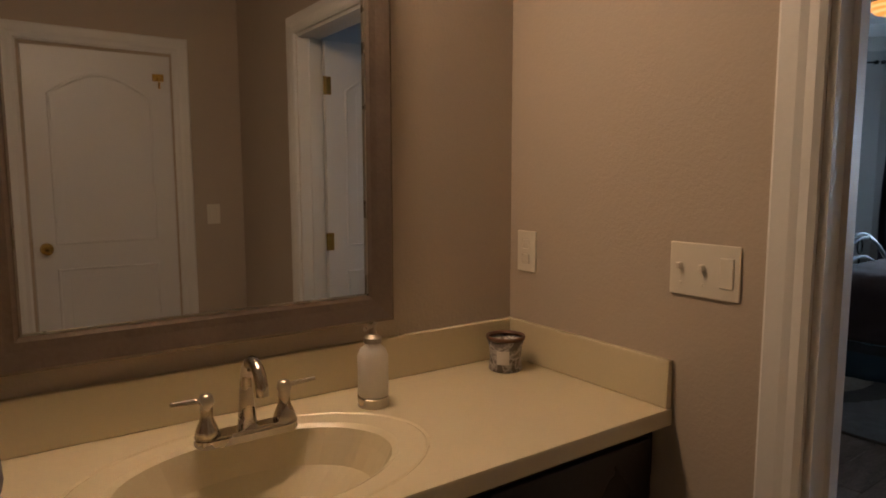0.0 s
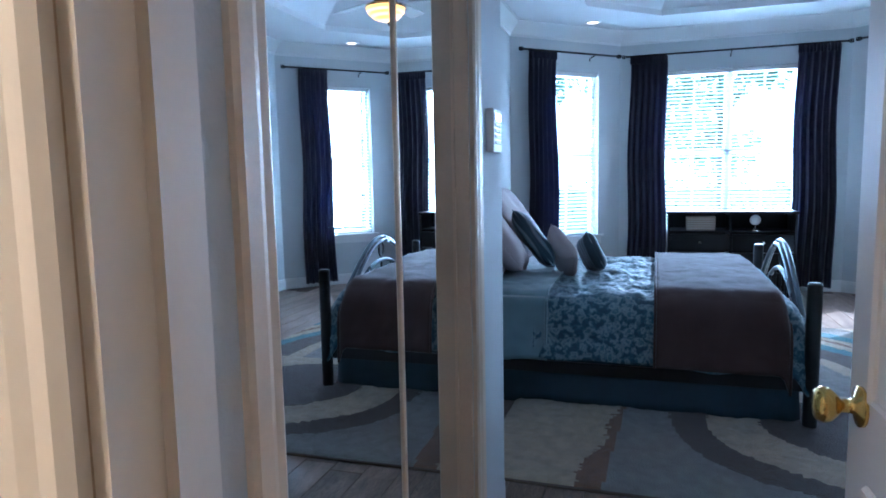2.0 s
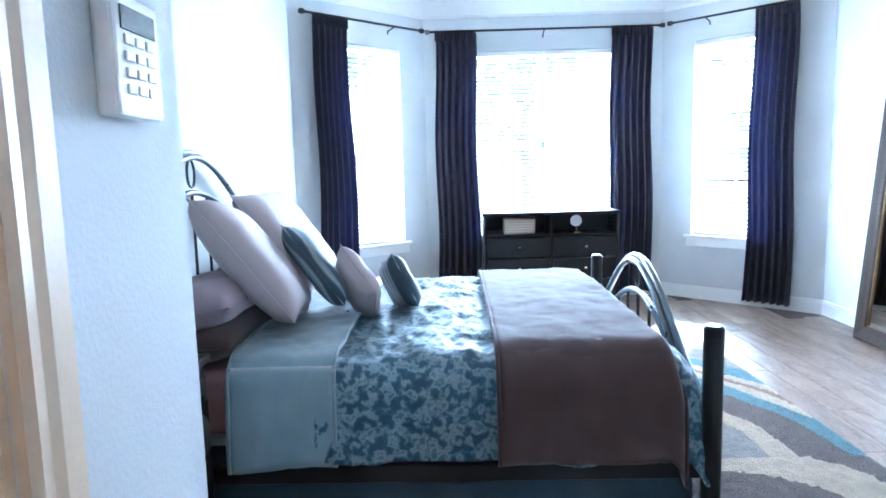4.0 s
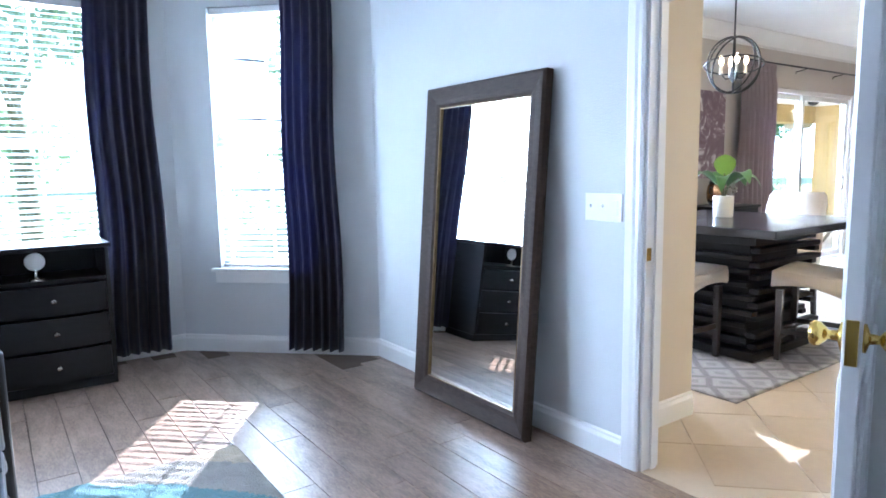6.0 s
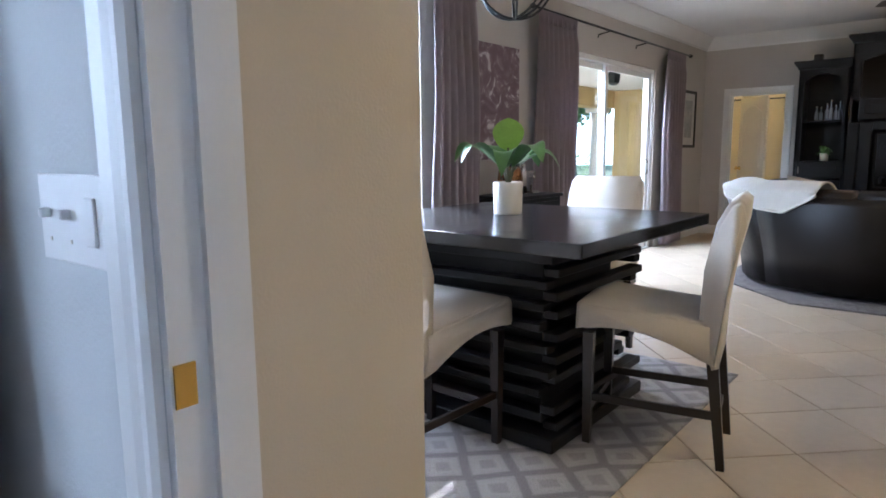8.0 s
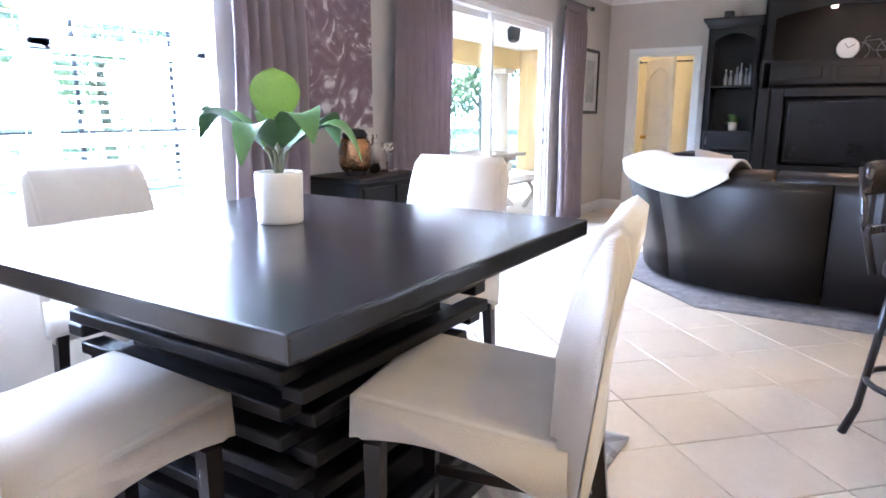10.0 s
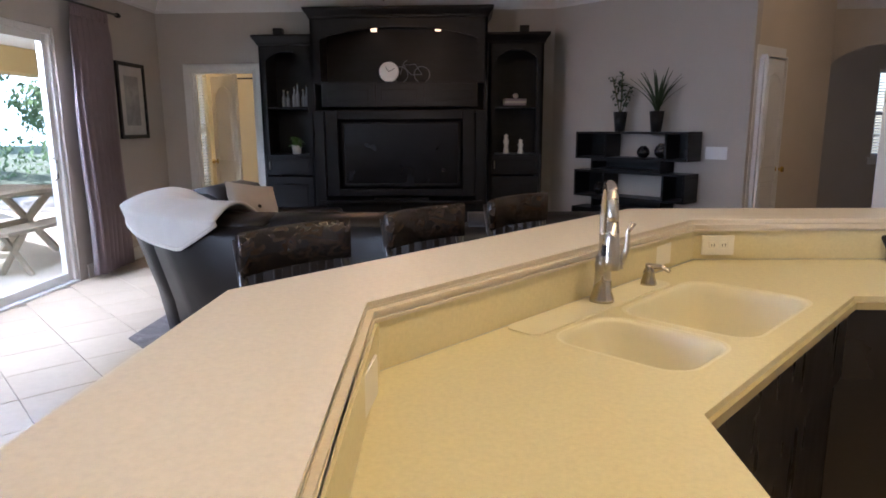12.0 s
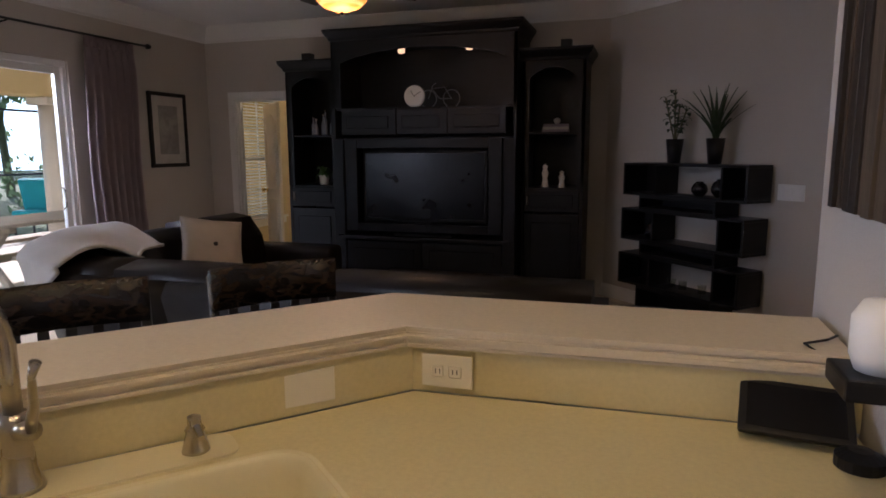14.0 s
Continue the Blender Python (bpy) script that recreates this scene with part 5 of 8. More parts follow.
ceiling_fan("ceiling_fan", (6.42, 0.02, H_BED + 0.32), 0.50, "bedroom ceiling fan with pale blades and lit amber bowl", mat("pale_blade", (0.45, 0.45, 0.44), 0.5), turn=8)
for dx, dy in ((8.97, 1.46), (8.97, -1.46)):
    r = thing("recessed_light", "round recessed ceiling light, lit", "ceiling light", pose(dx, dy, H_BED))
    part("trim_ring", lathe([(0.06, 0), (0.085, 0), (0.082, -0.008), (0.06, -0.006)], 24), M_WHITE, r)
    part("lens", lathe([(0, -0.003), (0.06, -0.003), (0.06, -0.001), (0, -0.001)], 24), glow("warm_lens", (1.0, 0.8, 0.55), 1.2), r)

# ---- dining room ----
def dining_table():
    t = thing("dining_table", "black square counter-height table on a stacked-slat pedestal", "table", pose(7.25, -4.61, 0))
    part("tabletop", box(-0.69, 0.69, -0.69, 0.69, 0.885, 0.94, 0.008, 2), mat("black_satin_tabletop", (0.012, 0.012, 0.014), 0.22, var=0.15, scale=3, bump=0.02), t)
    part("apron", box(-0.42, 0.42, -0.42, 0.42, 0.80, 0.884, 0.004), M_BLACK, t)
    part("core", box(-0.33, 0.33, -0.33, 0.33, 0.07, 0.80, 0), M_BLACK, t)
    part("plinth", box(-0.46, 0.46, -0.46, 0.46, 0.014, 0.075, 0.006), M_BLACK, t)
    rng = random.Random(4)
    for i in range(15):
        z = 0.078 + i * 0.048
        h = 0.355 + 0.05 * abs(i - 7) / 7 + rng.uniform(-0.02, 0.035)
        for s in (-1, 1):
            e = h + rng.uniform(-0.03, 0.035)
            if i % 2:
                part("slat", box(-e, e, s * h - 0.035, s * h + 0.035, z, z + 0.036, 0.004), M_BLACK, t)
            else:
                part("slat", box(s * h - 0.035, s * h + 0.035, -e, e, z, z + 0.036, 0.004), M_BLACK, t)


def dining_chair():
    """Upholstered counter chair; it faces +x, with its base at the origin."""
    c = thing("dining_chair", "cream linen counter chair with scooped skirt and espresso legs", "chair", group="chairs round the dining table")

    # seat with a scooped side skirt
    n = 12
    prof = [(-0.25, 0.60), (0.26, 0.645), (0.285, 0.63), (0.29, 0.52)]
    scoop = [(0.29 - 0.54 * i / n, 0.52 - 0.09 * (i / n) ** 1.5 + 0.045 * math.sin(math.pi * i / n)) for i in range(1, n + 1)]
    bm = panel_y(prof + scoop, -0.245, 0.245)
    bmesh.ops.bevel(bm, geom=[e for e in bm.edges if len({round(v.co.y, 3) for v in e.verts}) == 1], offset=0.016, segments=3, affect="EDGES")
    part("seat", bm, M_LINEN, c, smooth=True)
    back = [(-0.19, 0.585), (-0.2, 0.8), (-0.235, 0.98), (-0.275, 1.06), (-0.315, 1.085), (-0.345, 1.06), (-0.34, 0.98), (-0.30, 0.8), (-0.275, 0.6), (-0.27, 0.42), (-0.245, 0.41)]
    bm = panel_y(back, -0.235, 0.235)
    bmesh.ops.bevel(bm, geom=[e for e in bm.edges if len({round(v.co.y, 3) for v in e.verts}) == 1], offset=0.02, segments=3, affect="EDGES")
    part("backrest", bm, M_LINEN, c, smooth=True)
    for x, y, lean in ((0.24, 0.19, 0.0), (0.24, -0.19, 0.0), (-0.245, 0.19, -0.05), (-0.245, -0.19, -0.05)):
        b = bmesh.new()
        lo = [b.verts.new((x + lean + sx * 0.016, y + sy * 0.016, 0)) for sx, sy in ((-1, -1), (1, -1), (1, 1), (-1, 1))]
        hi = [b.verts.new((x + sx * 0.022, y + sy * 0.022, 0.50 if x > 0 else 0.45)) for sx, sy in ((-1, -1), (1, -1), (1, 1), (-1, 1))]
        b.faces.new(lo[::-1])
        b.faces.new(hi)
        for i in range(4):
            b.faces.new((lo[i], lo[(i + 1) % 4], hi[(i + 1) % 4], hi[i]))
        part("leg", b, M_ESPRESSO, c)
    for y in (-0.19, 0.19):
        part("stretcher", box(-0.26, 0.225, y - 0.009, y + 0.009, 0.20, 0.235, 0.003), M_ESPRESSO, c)
    for x in (0.235, -0.265):
        part("stretcher", box(x - 0.009, x + 0.009, -0.17, 0.17, 0.15, 0.185, 0.003), M_ESPRESSO, c)
    return c


dining_table()
ch = dining_chair()
ch.matrix_basis = pose(6.55, -4.605, 0.0, 0, 0, 12)
copy_thing(ch, pose(7.24, -3.88, 0.014, 0, 0, -92))
copy_thing(ch, pose(8.06, -4.62, 0.014, 0, 0, 180))
copy_thing(ch, pose(7.34, -5.46, 0.014, 0, 0, 90))
M_DRUG = pattern_mat("grey_trellis_rug", [(0.0, (0.20, 0.19, 0.19)), (0.08, (0.21, 0.20, 0.20)), (0.13, (0.37, 0.35, 0.345)), (0.28, (0.40, 0.38, 0.37)), (0.36, (0.29, 0.275, 0.27)), (1.0, (0.31, 0.295, 0.29))], "cells", 5.2, 0.95, bump=0.8, fine=150)
r2 = thing("dining_rug", "pale grey trellis-patterned rug under the dining table", "rug")
part("woven_field", drape_grid(lambda u, v: (6.47 + 2.1 * u, -5.66 + 2.26 * v, 0.011 + 0.002 * noise.noise(Vector((u * 50, v * 50, 2)))), 70, 70, 0.009), M_DRUG, r2, smooth=True)


def leaf(root, out, length, width, lift, droop, twist=0.0, fold=0.25, n=10):
    """A broad leaf blade as a curved, folded sheet that starts at root and grows along the heading out (degrees)."""
    bm = bmesh.new()
    d = Vector((math.cos(radians(out)), math.sin(radians(out)), 0))
    s = Vector((-d.y, d.x, 0))
    rows = []
    for i in range(n + 1):
        t = i / n
        p = Vector(root) + d * (length * t * (1 - 0.25 * t)) + Vector((0, 0, lift * math.sin(t * math.pi * 0.55) - droop * t * t * t))
        w = width * (math.sin(math.pi * min(1, t * 0.92 + 0.06)) ** 0.75) / 2 if 0 < i < n else 0.004
        tw = s * math.cos(twist * t) + Vector((0, 0, 1)) * math.sin(twist * t)
        rows.append([bm.verts.new(p - tw * w + Vector((0, 0, fold * w))), bm.verts.new(p - tw * w * 0.5 + Vector((0, 0, fold * w * 0.35))), bm.verts.new(p), bm.verts.new(p + tw * w * 0.5 + Vector((0, 0, fold * w * 0.35))), bm.verts.new(p + tw * w + Vector((0, 0, fold * w)))])
    for a, b in zip(rows, rows[1:]):
        for k in range(4):
            bm.faces.new((a[k], a[k + 1], b[k + 1], b[k]))
    return bm


def potted_plant():
    p = thing("potted_plant", "broad-leaved green plant in a white ceramic pot on the table", "plant", pose(7.38, -4.70, 0.9405) @ Matrix.Diagonal((0.88, 0.88, 0.88, 1)))
    part("pot", lathe([(0, 0), (0.078, 0), (0.082, 0.006), (0.086, 0.18), (0.083, 0.185), (0.077, 0.18), (0.074, 0.05), (0, 0.05)], 28), M_CERAMIC, p, "white ceramic pot", True)
    part("soil", lathe([(0, 0.165), (0.076, 0.163)], 20), M_SOIL, p)
    rng = random.Random(2)
    for a, L, w, lift, droop in ((155, 0.40, 0.13, 0.30, 0.05), (210, 0.34, 0.12, 0.22, 0.08), (268, 0.36, 0.15, 0.26, 0.06), (318, 0.36, 0.15, 0.30, 0.04), (10, 0.40, 0.14, 0.30, 0.05), (70, 0.36, 0.12, 0.30, 0.05), (118, 0.40, 0.12, 0.24, 0.08)):
        stem_top = Vector((0.05 * math.cos(radians(a)), 0.05 * math.sin(radians(a)), 0.27))
        part("stem", tube([(0, 0, 0.15), tuple(stem_top * 0.6 + Vector((0, 0, 0.09))), tuple(stem_top)], 0.007, 6), M_STEM, p)
        part("leaf", leaf(stem_top, a, L, w, lift * 0.6, droop + 0.10, rng.uniform(-0.3, 0.3)), M_LEAF, p, smooth=True)
    # one upright young leaf
    bm = leaf((0, 0, 0), 0, 0.25, 0.18, 0.0, 0.0, 0, 0.1)
    bmesh.ops.transform(bm, matrix=pose(0.0, 0.0, 0.36, 0, -84, 0) @ pose(0, 0, 0, 0, 0, 0), verts=bm.verts)
    bmesh.ops.transform(bm, matrix=pose(0, 0, 0, 0, 0, 125), verts=bm.verts)
    part("leaf", bm, mat("young_leaf", (0.26, 0.42, 0.06), 0.4, var=0.12, scale=12), p, "bright yellow-green leaf", True)
    part("stem", tube([(0, 0, 0.15), (0.0, 0, 0.38)], 0.007, 6), M_STEM, p)


potted_plant()


def chandelier():
    c = thing("orb_chandelier", "dark iron orb chandelier with lit candle bulbs over the table", "chandelier", pose(7.25, -4.55, 2.06))
    for tilt, rot in ((90, 0), (90, 60), (90, 120), (12, 30), (70, 80)):
        m = pose(0, 0, 0, 0, 0, rot) @ pose(0, 0, 0, tilt)
        part("ring", tube([m @ Vector((0.2 * math.cos(radians(a)), 0.2 * math.sin(radians(a)), 0)) for a in range(0, 360, 10)], 0.0065, 6, closed=True), M_IRON, c, smooth=True)
    part("chain", tube([(0, 0, 0.2), (0, 0, H_FAM - 2.08)], 0.006, 6), M_IRON, c)
    part("canopy", lathe([(0, H_FAM - 2.085), (0.03, H_FAM - 2.085), (0.06, H_FAM - 2.061), (0, H_FAM - 2.061)], 18), M_IRON, c)
    part("hub", lathe([(0, -0.12), (0.02, -0.11), (0.03, -0.08), (0.015, -0.04), (0.008, 0.2), (0, 0.2)], 14), M_IRON, c, smooth=True)
    warm = glow("candle_bulb_glass", (1.0, 0.72, 0.38), 6.0)
    for i in range(4):
        a = radians(45 + 90 * i)
        x, y = 0.085 * math.cos(a), 0.085 * math.sin(a)
        arm = part("arm", tube([(0, 0, -0.08), (x * 0.6, y * 0.6, -0.1), (x, y, -0.06)], 0.006, 6), M_IRON, c)
        part("candle_sleeve", lathe([(0, -0.06), (0.018, -0.06), (0.011, -0.05), (0.011, 0.0), (0, 0.0)], 12, (x, y, 0)), M_CERAMIC, arm)
        part("bulb", lathe([(0, 0), (0.012, 0.01), (0.016, 0.03), (0.008, 0.06), (0, 0.075)], 12, (x, y, 0)), warm, arm, "lit candle bulb", True)


chandelier()
MV = "mauve-grey curtain hanging beside the window"
curtain(pose(8.62, -5.86, 0, 0, 0, -90), 0.50, 0.04, 2.46, M_MAUVE, MV, 6, 0.05, seed=11, amp=0.04)
curtain(pose(8.62, -7.39, 0, 0, 0, -90), 0.68, 0.04, 2.46, M_MAUVE, MV, 8, 0.05, seed=12, amp=0.045)
curtain(pose(8.62, -10.46, 0, 0, 0, -90), 0.58, 0.04, 2.46, M_MAUVE, MV, 7, 0.05, seed=13, amp=0.045)
curtain_rod((8.62, -3.3, 2.50), (8.62, -6.14, 2.50), "black rod over the dining window", brackets=3, side=1, wall_off=0.125)
curtain_rod((8.62, -6.98, 2.50), (8.62, -10.93, 2.50), "black rod over the patio door", brackets=4, side=1, wall_off=0.125)


def patio_door():
    ob = thing("patio_door", "white-framed sliding glass patio door, closed", "door", pose(8.75, -7.5, 0, 0, 0, -90), kind="structure")
    part("frame", box(0.001, 2.599, 0.02, 0.14, 2.205, 2.259, 0.003), M_TRIM, ob)
    part("sill_track", box(0.001, 2.599, 0.0, 0.149, -0.006, 0.022, 0.004), M_TRIM, ob)
    for x0, x1, y in ((0.0, 0.045, 0.02), (2.555, 2.6, 0.02)):
        part("frame", box(x0 + 0.001, x1 - 0.001, y, 0.14, 0.023, 2.204, 0.003), M_TRIM, ob)
    for a, b, y in ((0.045, 1.33, 0.09), (1.27, 2.555, 0.045)):
        for x0, x1 in ((a, a + 0.06), (b - 0.06, b)):
            part("stile", box(x0, x1, y, y + 0.04, 0.024, 2.203, 0.003), M_TRIM, ob)
        for z0, z1 in ((0.024, 0.1), (2.14, 2.203)):
            part("rail", box(a + 0.061, b - 0.061, y, y + 0.04, z0, z1, 0.003), M_TRIM, ob)
        g = part("pane", box(a + 0.055, b - 0.055, y + 0.017, y + 0.023, 0.095, 2.145, 0), M_GLASS, ob)
        g.visible_shadow = False
    part("handle", tube([(2.47, 0.045, 0.95), (2.47, 0.015, 0.97), (2.47, 0.015, 1.13), (2.47, 0.045, 1.15)], 0.008, 8), M_NICKEL, ob)


patio_door()


def sideboard():
    s = thing("sideboard", "small black sideboard with drawers against the wall", "sideboard", pose(8.30, -6.92, 0))
    part("body", box(0.01, 0.43, 0, 0.70, 0.06, 0.87, 0.004), M_BLACK, s)
    part("top", box(-0.01, 0.44, -0.015, 0.715, 0.871, 0.90, 0.006, 2), M_BLACK, s)
    part("plinth", box(0.03, 0.43, 0.02, 0.68, 0, 0.059, 0), M_BLACK, s)
    for y0, y1 in ((0.03, 0.34), (0.36, 0.67)):
        for z0, z1 in ((0.66, 0.84), (0.1, 0.64)):
            d = part("drawer_front", box(-0.008, 0.009, y0, y1, z0, z1, 0.005, 2), M_BLACK, s)
            part("pull", tube([(-0.008, (y0 + y1) / 2 - 0.04, (z0 + z1) / 2), (-0.03, (y0 + y1) / 2 - 0.04, (z0 + z1) / 2), (-0.03, (y0 + y1) / 2 + 0.04, (z0 + z1) / 2), (-0.008, (y0 + y1) / 2 + 0.04, (z0 + z1) / 2)], 0.005, 6), M_NICKEL, d, "nickel pull")
    copper = mat("hammered_copper", (0.42, 0.22, 0.10), 0.25, 0.9, var=0.25, scale=24, fine=60, bump=0.8)
    d = thing("beverage_dispenser", "copper hammered drinks dispenser with a dark lid", "dispenser", pose(8.50, -6.42, 0.9005))
    part("tank", lathe([(0, 0.03), (0.08, 0.03), (0.10, 0.06), (0.105, 0.14), (0.095, 0.21), (0.075, 0.24), (0, 0.24)], 24), copper, d, smooth=True)
    part("foot", lathe([(0, 0), (0.075, 0), (0.075, 0.03), (0, 0.03)], 20), M_IRON, d)
    part("lid", lathe([(0.08, 0.24), (0.082, 0.255), (0.06, 0.285), (0.02, 0.295), (0, 0.295)], 20), M_IRON, d)
    for s2 in (-1, 1):
        part("handle", tube([(0, s2 * 0.095, 0.2), (0, s2 * 0.135, 0.2), (0, s2 * 0.135, 0.14), (0, s2 * 0.1, 0.13)], 0.007, 6), M_IRON, d)
    k = thing("cocktail_shaker", "tall silver cocktail shaker on the sideboard", "shaker", pose(8.50, -6.62, 0.9005))
    part("body", lathe([(0, 0), (0.035, 0), (0.042, 0.15), (0.04, 0.17), (0.028, 0.19), (0.02, 0.2), (0.02, 0.225), (0, 0.228)], 20), M_NICKEL, k, smooth=True)
    part("cap", lathe([(0, 0.2285), (0.019, 0.2285), (0.018, 0.25), (0, 0.252)], 16), M_NICKEL, k)
    t = thing("metal_ornament", "silver wire ornament on a small stand", "ornament", pose(8.52, -6.78, 0.9005))
    part("stand", box(-0.05, 0.05, -0.06, 0.06, 0, 0.015, 0.003), M_NICKEL, t)
    part("post", tube([(0, 0, 0.012), (0, 0, 0.12)], 0.006, 8), M_NICKEL, t)
    for i in range(6):
        part("ball", lathe([(0, -0.018), (0.013, -0.012), (0.018, 0), (0.013, 0.012), (0, 0.018)], 10, (0, -0.045 + 0.03 * (i % 4), 0.14 + 0.035 * (i // 3))), M_NICKEL, t, smooth=True)


sideboard()


def canvas(name, label, m, w, h, material, depth=0.035, frame_mat=None, mat_board=0.0):
    """A picture in x, z facing -y, with its back at y 0."""
    c = thing(name, label, "picture", m)
    if frame_mat:
        for x0, x1, z0, z1 in ((0, 0.04, 0, h), (w - 0.04, w, 0, h), (0.041, w - 0.041, 0, 0.04), (0.041, w - 0.041, h - 0.04, h)):
            part("frame_rail", box(x0, x1, -depth, 0, z0, z1, 0.004, 2), frame_mat, c)
        part("mat_board", box(0.038, w - 0.038, -depth * 0.5, -0.001, 0.038, h - 0.038, 0), mat("warm_mat_board", (0.6, 0.58, 0.55), 0.9), c)
        part("print", box(0.038 + mat_board, w - 0.038 - mat_board, -depth * 0.5 - 0.002, -depth * 0.5 - 0.0005, 0.038 + mat_board, h - 0.038 - mat_board, 0), material, c)
    else:
        part("canvas", box(0, w, -depth, 0, 0, h, 0.003), material, c)
    return c


M_ART = pattern_mat("mauve_abstract_print", [(0.0, (0.10, 0.06, 0.075)), (0.47, (0.16, 0.10, 0.12)), (0.56, (0.23, 0.17, 0.19)), (0.64, (0.55, 0.50, 0.50)), (0.8, (0.6, 0.56, 0.56))], "noise", 5.0, 0.8, 8, 2.6, 0.1, 200)
canvas("abstract_canvas", "mauve abstract canvas with white streaks above the sideboard", pose(8.748, -6.22, 1.19, 0, 0, -90), 0.66, 0.95, M_ART)
M_PRINT = pattern_mat("grey_landscape_print", [(0.2, (0.18, 0.18, 0.17)), (0.6, (0.34, 0.34, 0.33))], "noise", 6, 0.6, 6, 1.0, 0.05)
canvas("framed_print", "grey print with a wide mat in a black frame", pose(8.748, -11.03, 1.29, 0, 0, -90), 0.57, 0.79, M_PRINT, 0.03, M_BLACK, 0.1)
def strip_canvas():
    """Wall piece of upright wooden strips of uneven tone, width and depth."""
    c = thing("strip_wall_art", "dark brown wall art of uneven vertical wooden strips", "wall art", pose(3.372, -6.06, 1.34, 0, 0, 90) @ pose(-0.97, 0, 0))
    part("backing", box(0, 0.97, -0.012, 0, 0, 1.1, 0.002), M_BLACK, c)
    tones = [mat("wood_strip", k, 0.6, var=0.25, scale=5, fine=80, bump=0.3, stretch=(6, 1, 1)) for k in ((0.018, 0.012, 0.009), (0.05, 0.032, 0.02), (0.10, 0.075, 0.052), (0.24, 0.20, 0.15))]
    rng = random.Random(12)
    x = 0.0
    while x < 0.965:
        w = min(rng.uniform(0.018, 0.05), 0.97 - x)
        z = rng.uniform(0.25, 0.85)
        d = rng.uniform(0.024, 0.046)
        part("strip", box(x + 0.001, x + w - 0.001, -d, -0.0125, 0.001, z - 0.002, 0.001), rng.choice(tones[:3]), c)
        part("strip", box(x + 0.001, x + w - 0.001, -d + 0.004, -0.0125, z + 0.002, 1.099, 0.001), rng.choice(tones), c)
        x += w


strip_canvas()

# ---- kitchen bar ----
OUT = [(5.24, -4.66)] + arc(5.535, -4.76, 0.10, 90, 0, 6) + [(5.645, -5.72), (4.46, -7.11), (3.372, -7.14), (3.372, -6.80), (4.29, -6.77), (5.305, -5.62)]
FRONT = [(4.69, -4.70), (4.69, -5.45), (3.985, -6.25), (3.372, -6.25)]
BACKL = [(3.372, -6.815), (4.28, -6.785), (5.315, -5.625), (5.265, -4.70)]
M_EDGE = mat("tan_counter_edge", (0.48, 0.385, 0.18), 0.4, var=0.1, scale=14, fine=170, bump=0.02)
D = Vector((-0.668, -0.744, 0))
V = Vector((-0.744, 0.668, 0))
FA = Vector((4.735, -6.175, 0))
SINKM = Matrix(((D.x, V.x, 0, FA.x), (D.y, V.y, 0, FA.y), (0, 0, 1, 0), (0, 0, 0, 1)))


def inset(pts, d):
    P = [Vector(p) for p in pts]
    n, res = len(P), []
    area = sum(P[i].x * P[(i + 1) % n].y - P[(i + 1) % n].x * P[i].y for i in range(n))
    s = 1 if area > 0 else -1
    for i in range(n):
        a, b = (P[i] - P[i - 1]).normalized(), (P[(i + 1) % n] - P[i]).normalized()
        na, nb = Vector((-a.y, a.x)) * s, Vector((-b.y, b.x)) * s
        m = (na + nb).normalized()
        res.append(tuple(P[i] + m * d / max(0.4, m.dot(na))))
    return res


def rounded(x0, x1, y0, y1, r, n=5):
    return arc(x1 - r, y1 - r, r, 0, 90, n) + arc(x0 + r, y1 - r, r, 90, 180, n) + arc(x0 + r, y0 + r, r, 180, 270, n) + arc(x1 - r, y0 + r, r, 270, 360, n)


def slab_holes(outer, holes, z0, z1):
    bm = bmesh.new()
    edges = []
    for loop in (outer, *holes):
        hi = [bm.verts.new((x, y, z1)) for x, y in loop]
        lo = [bm.verts.new((x, y, z0)) for x, y in loop]
        n = len(loop)
        for i in range(n):
            edges.append(bm.edges.new((hi[i], hi[(i + 1) % n])))
            bm.faces.new((lo[i], lo[(i + 1) % n], hi[(i + 1) % n], hi[i]))
    bmesh.ops.triangle_fill(bm, edges=edges, use_beauty=True)
    return bm


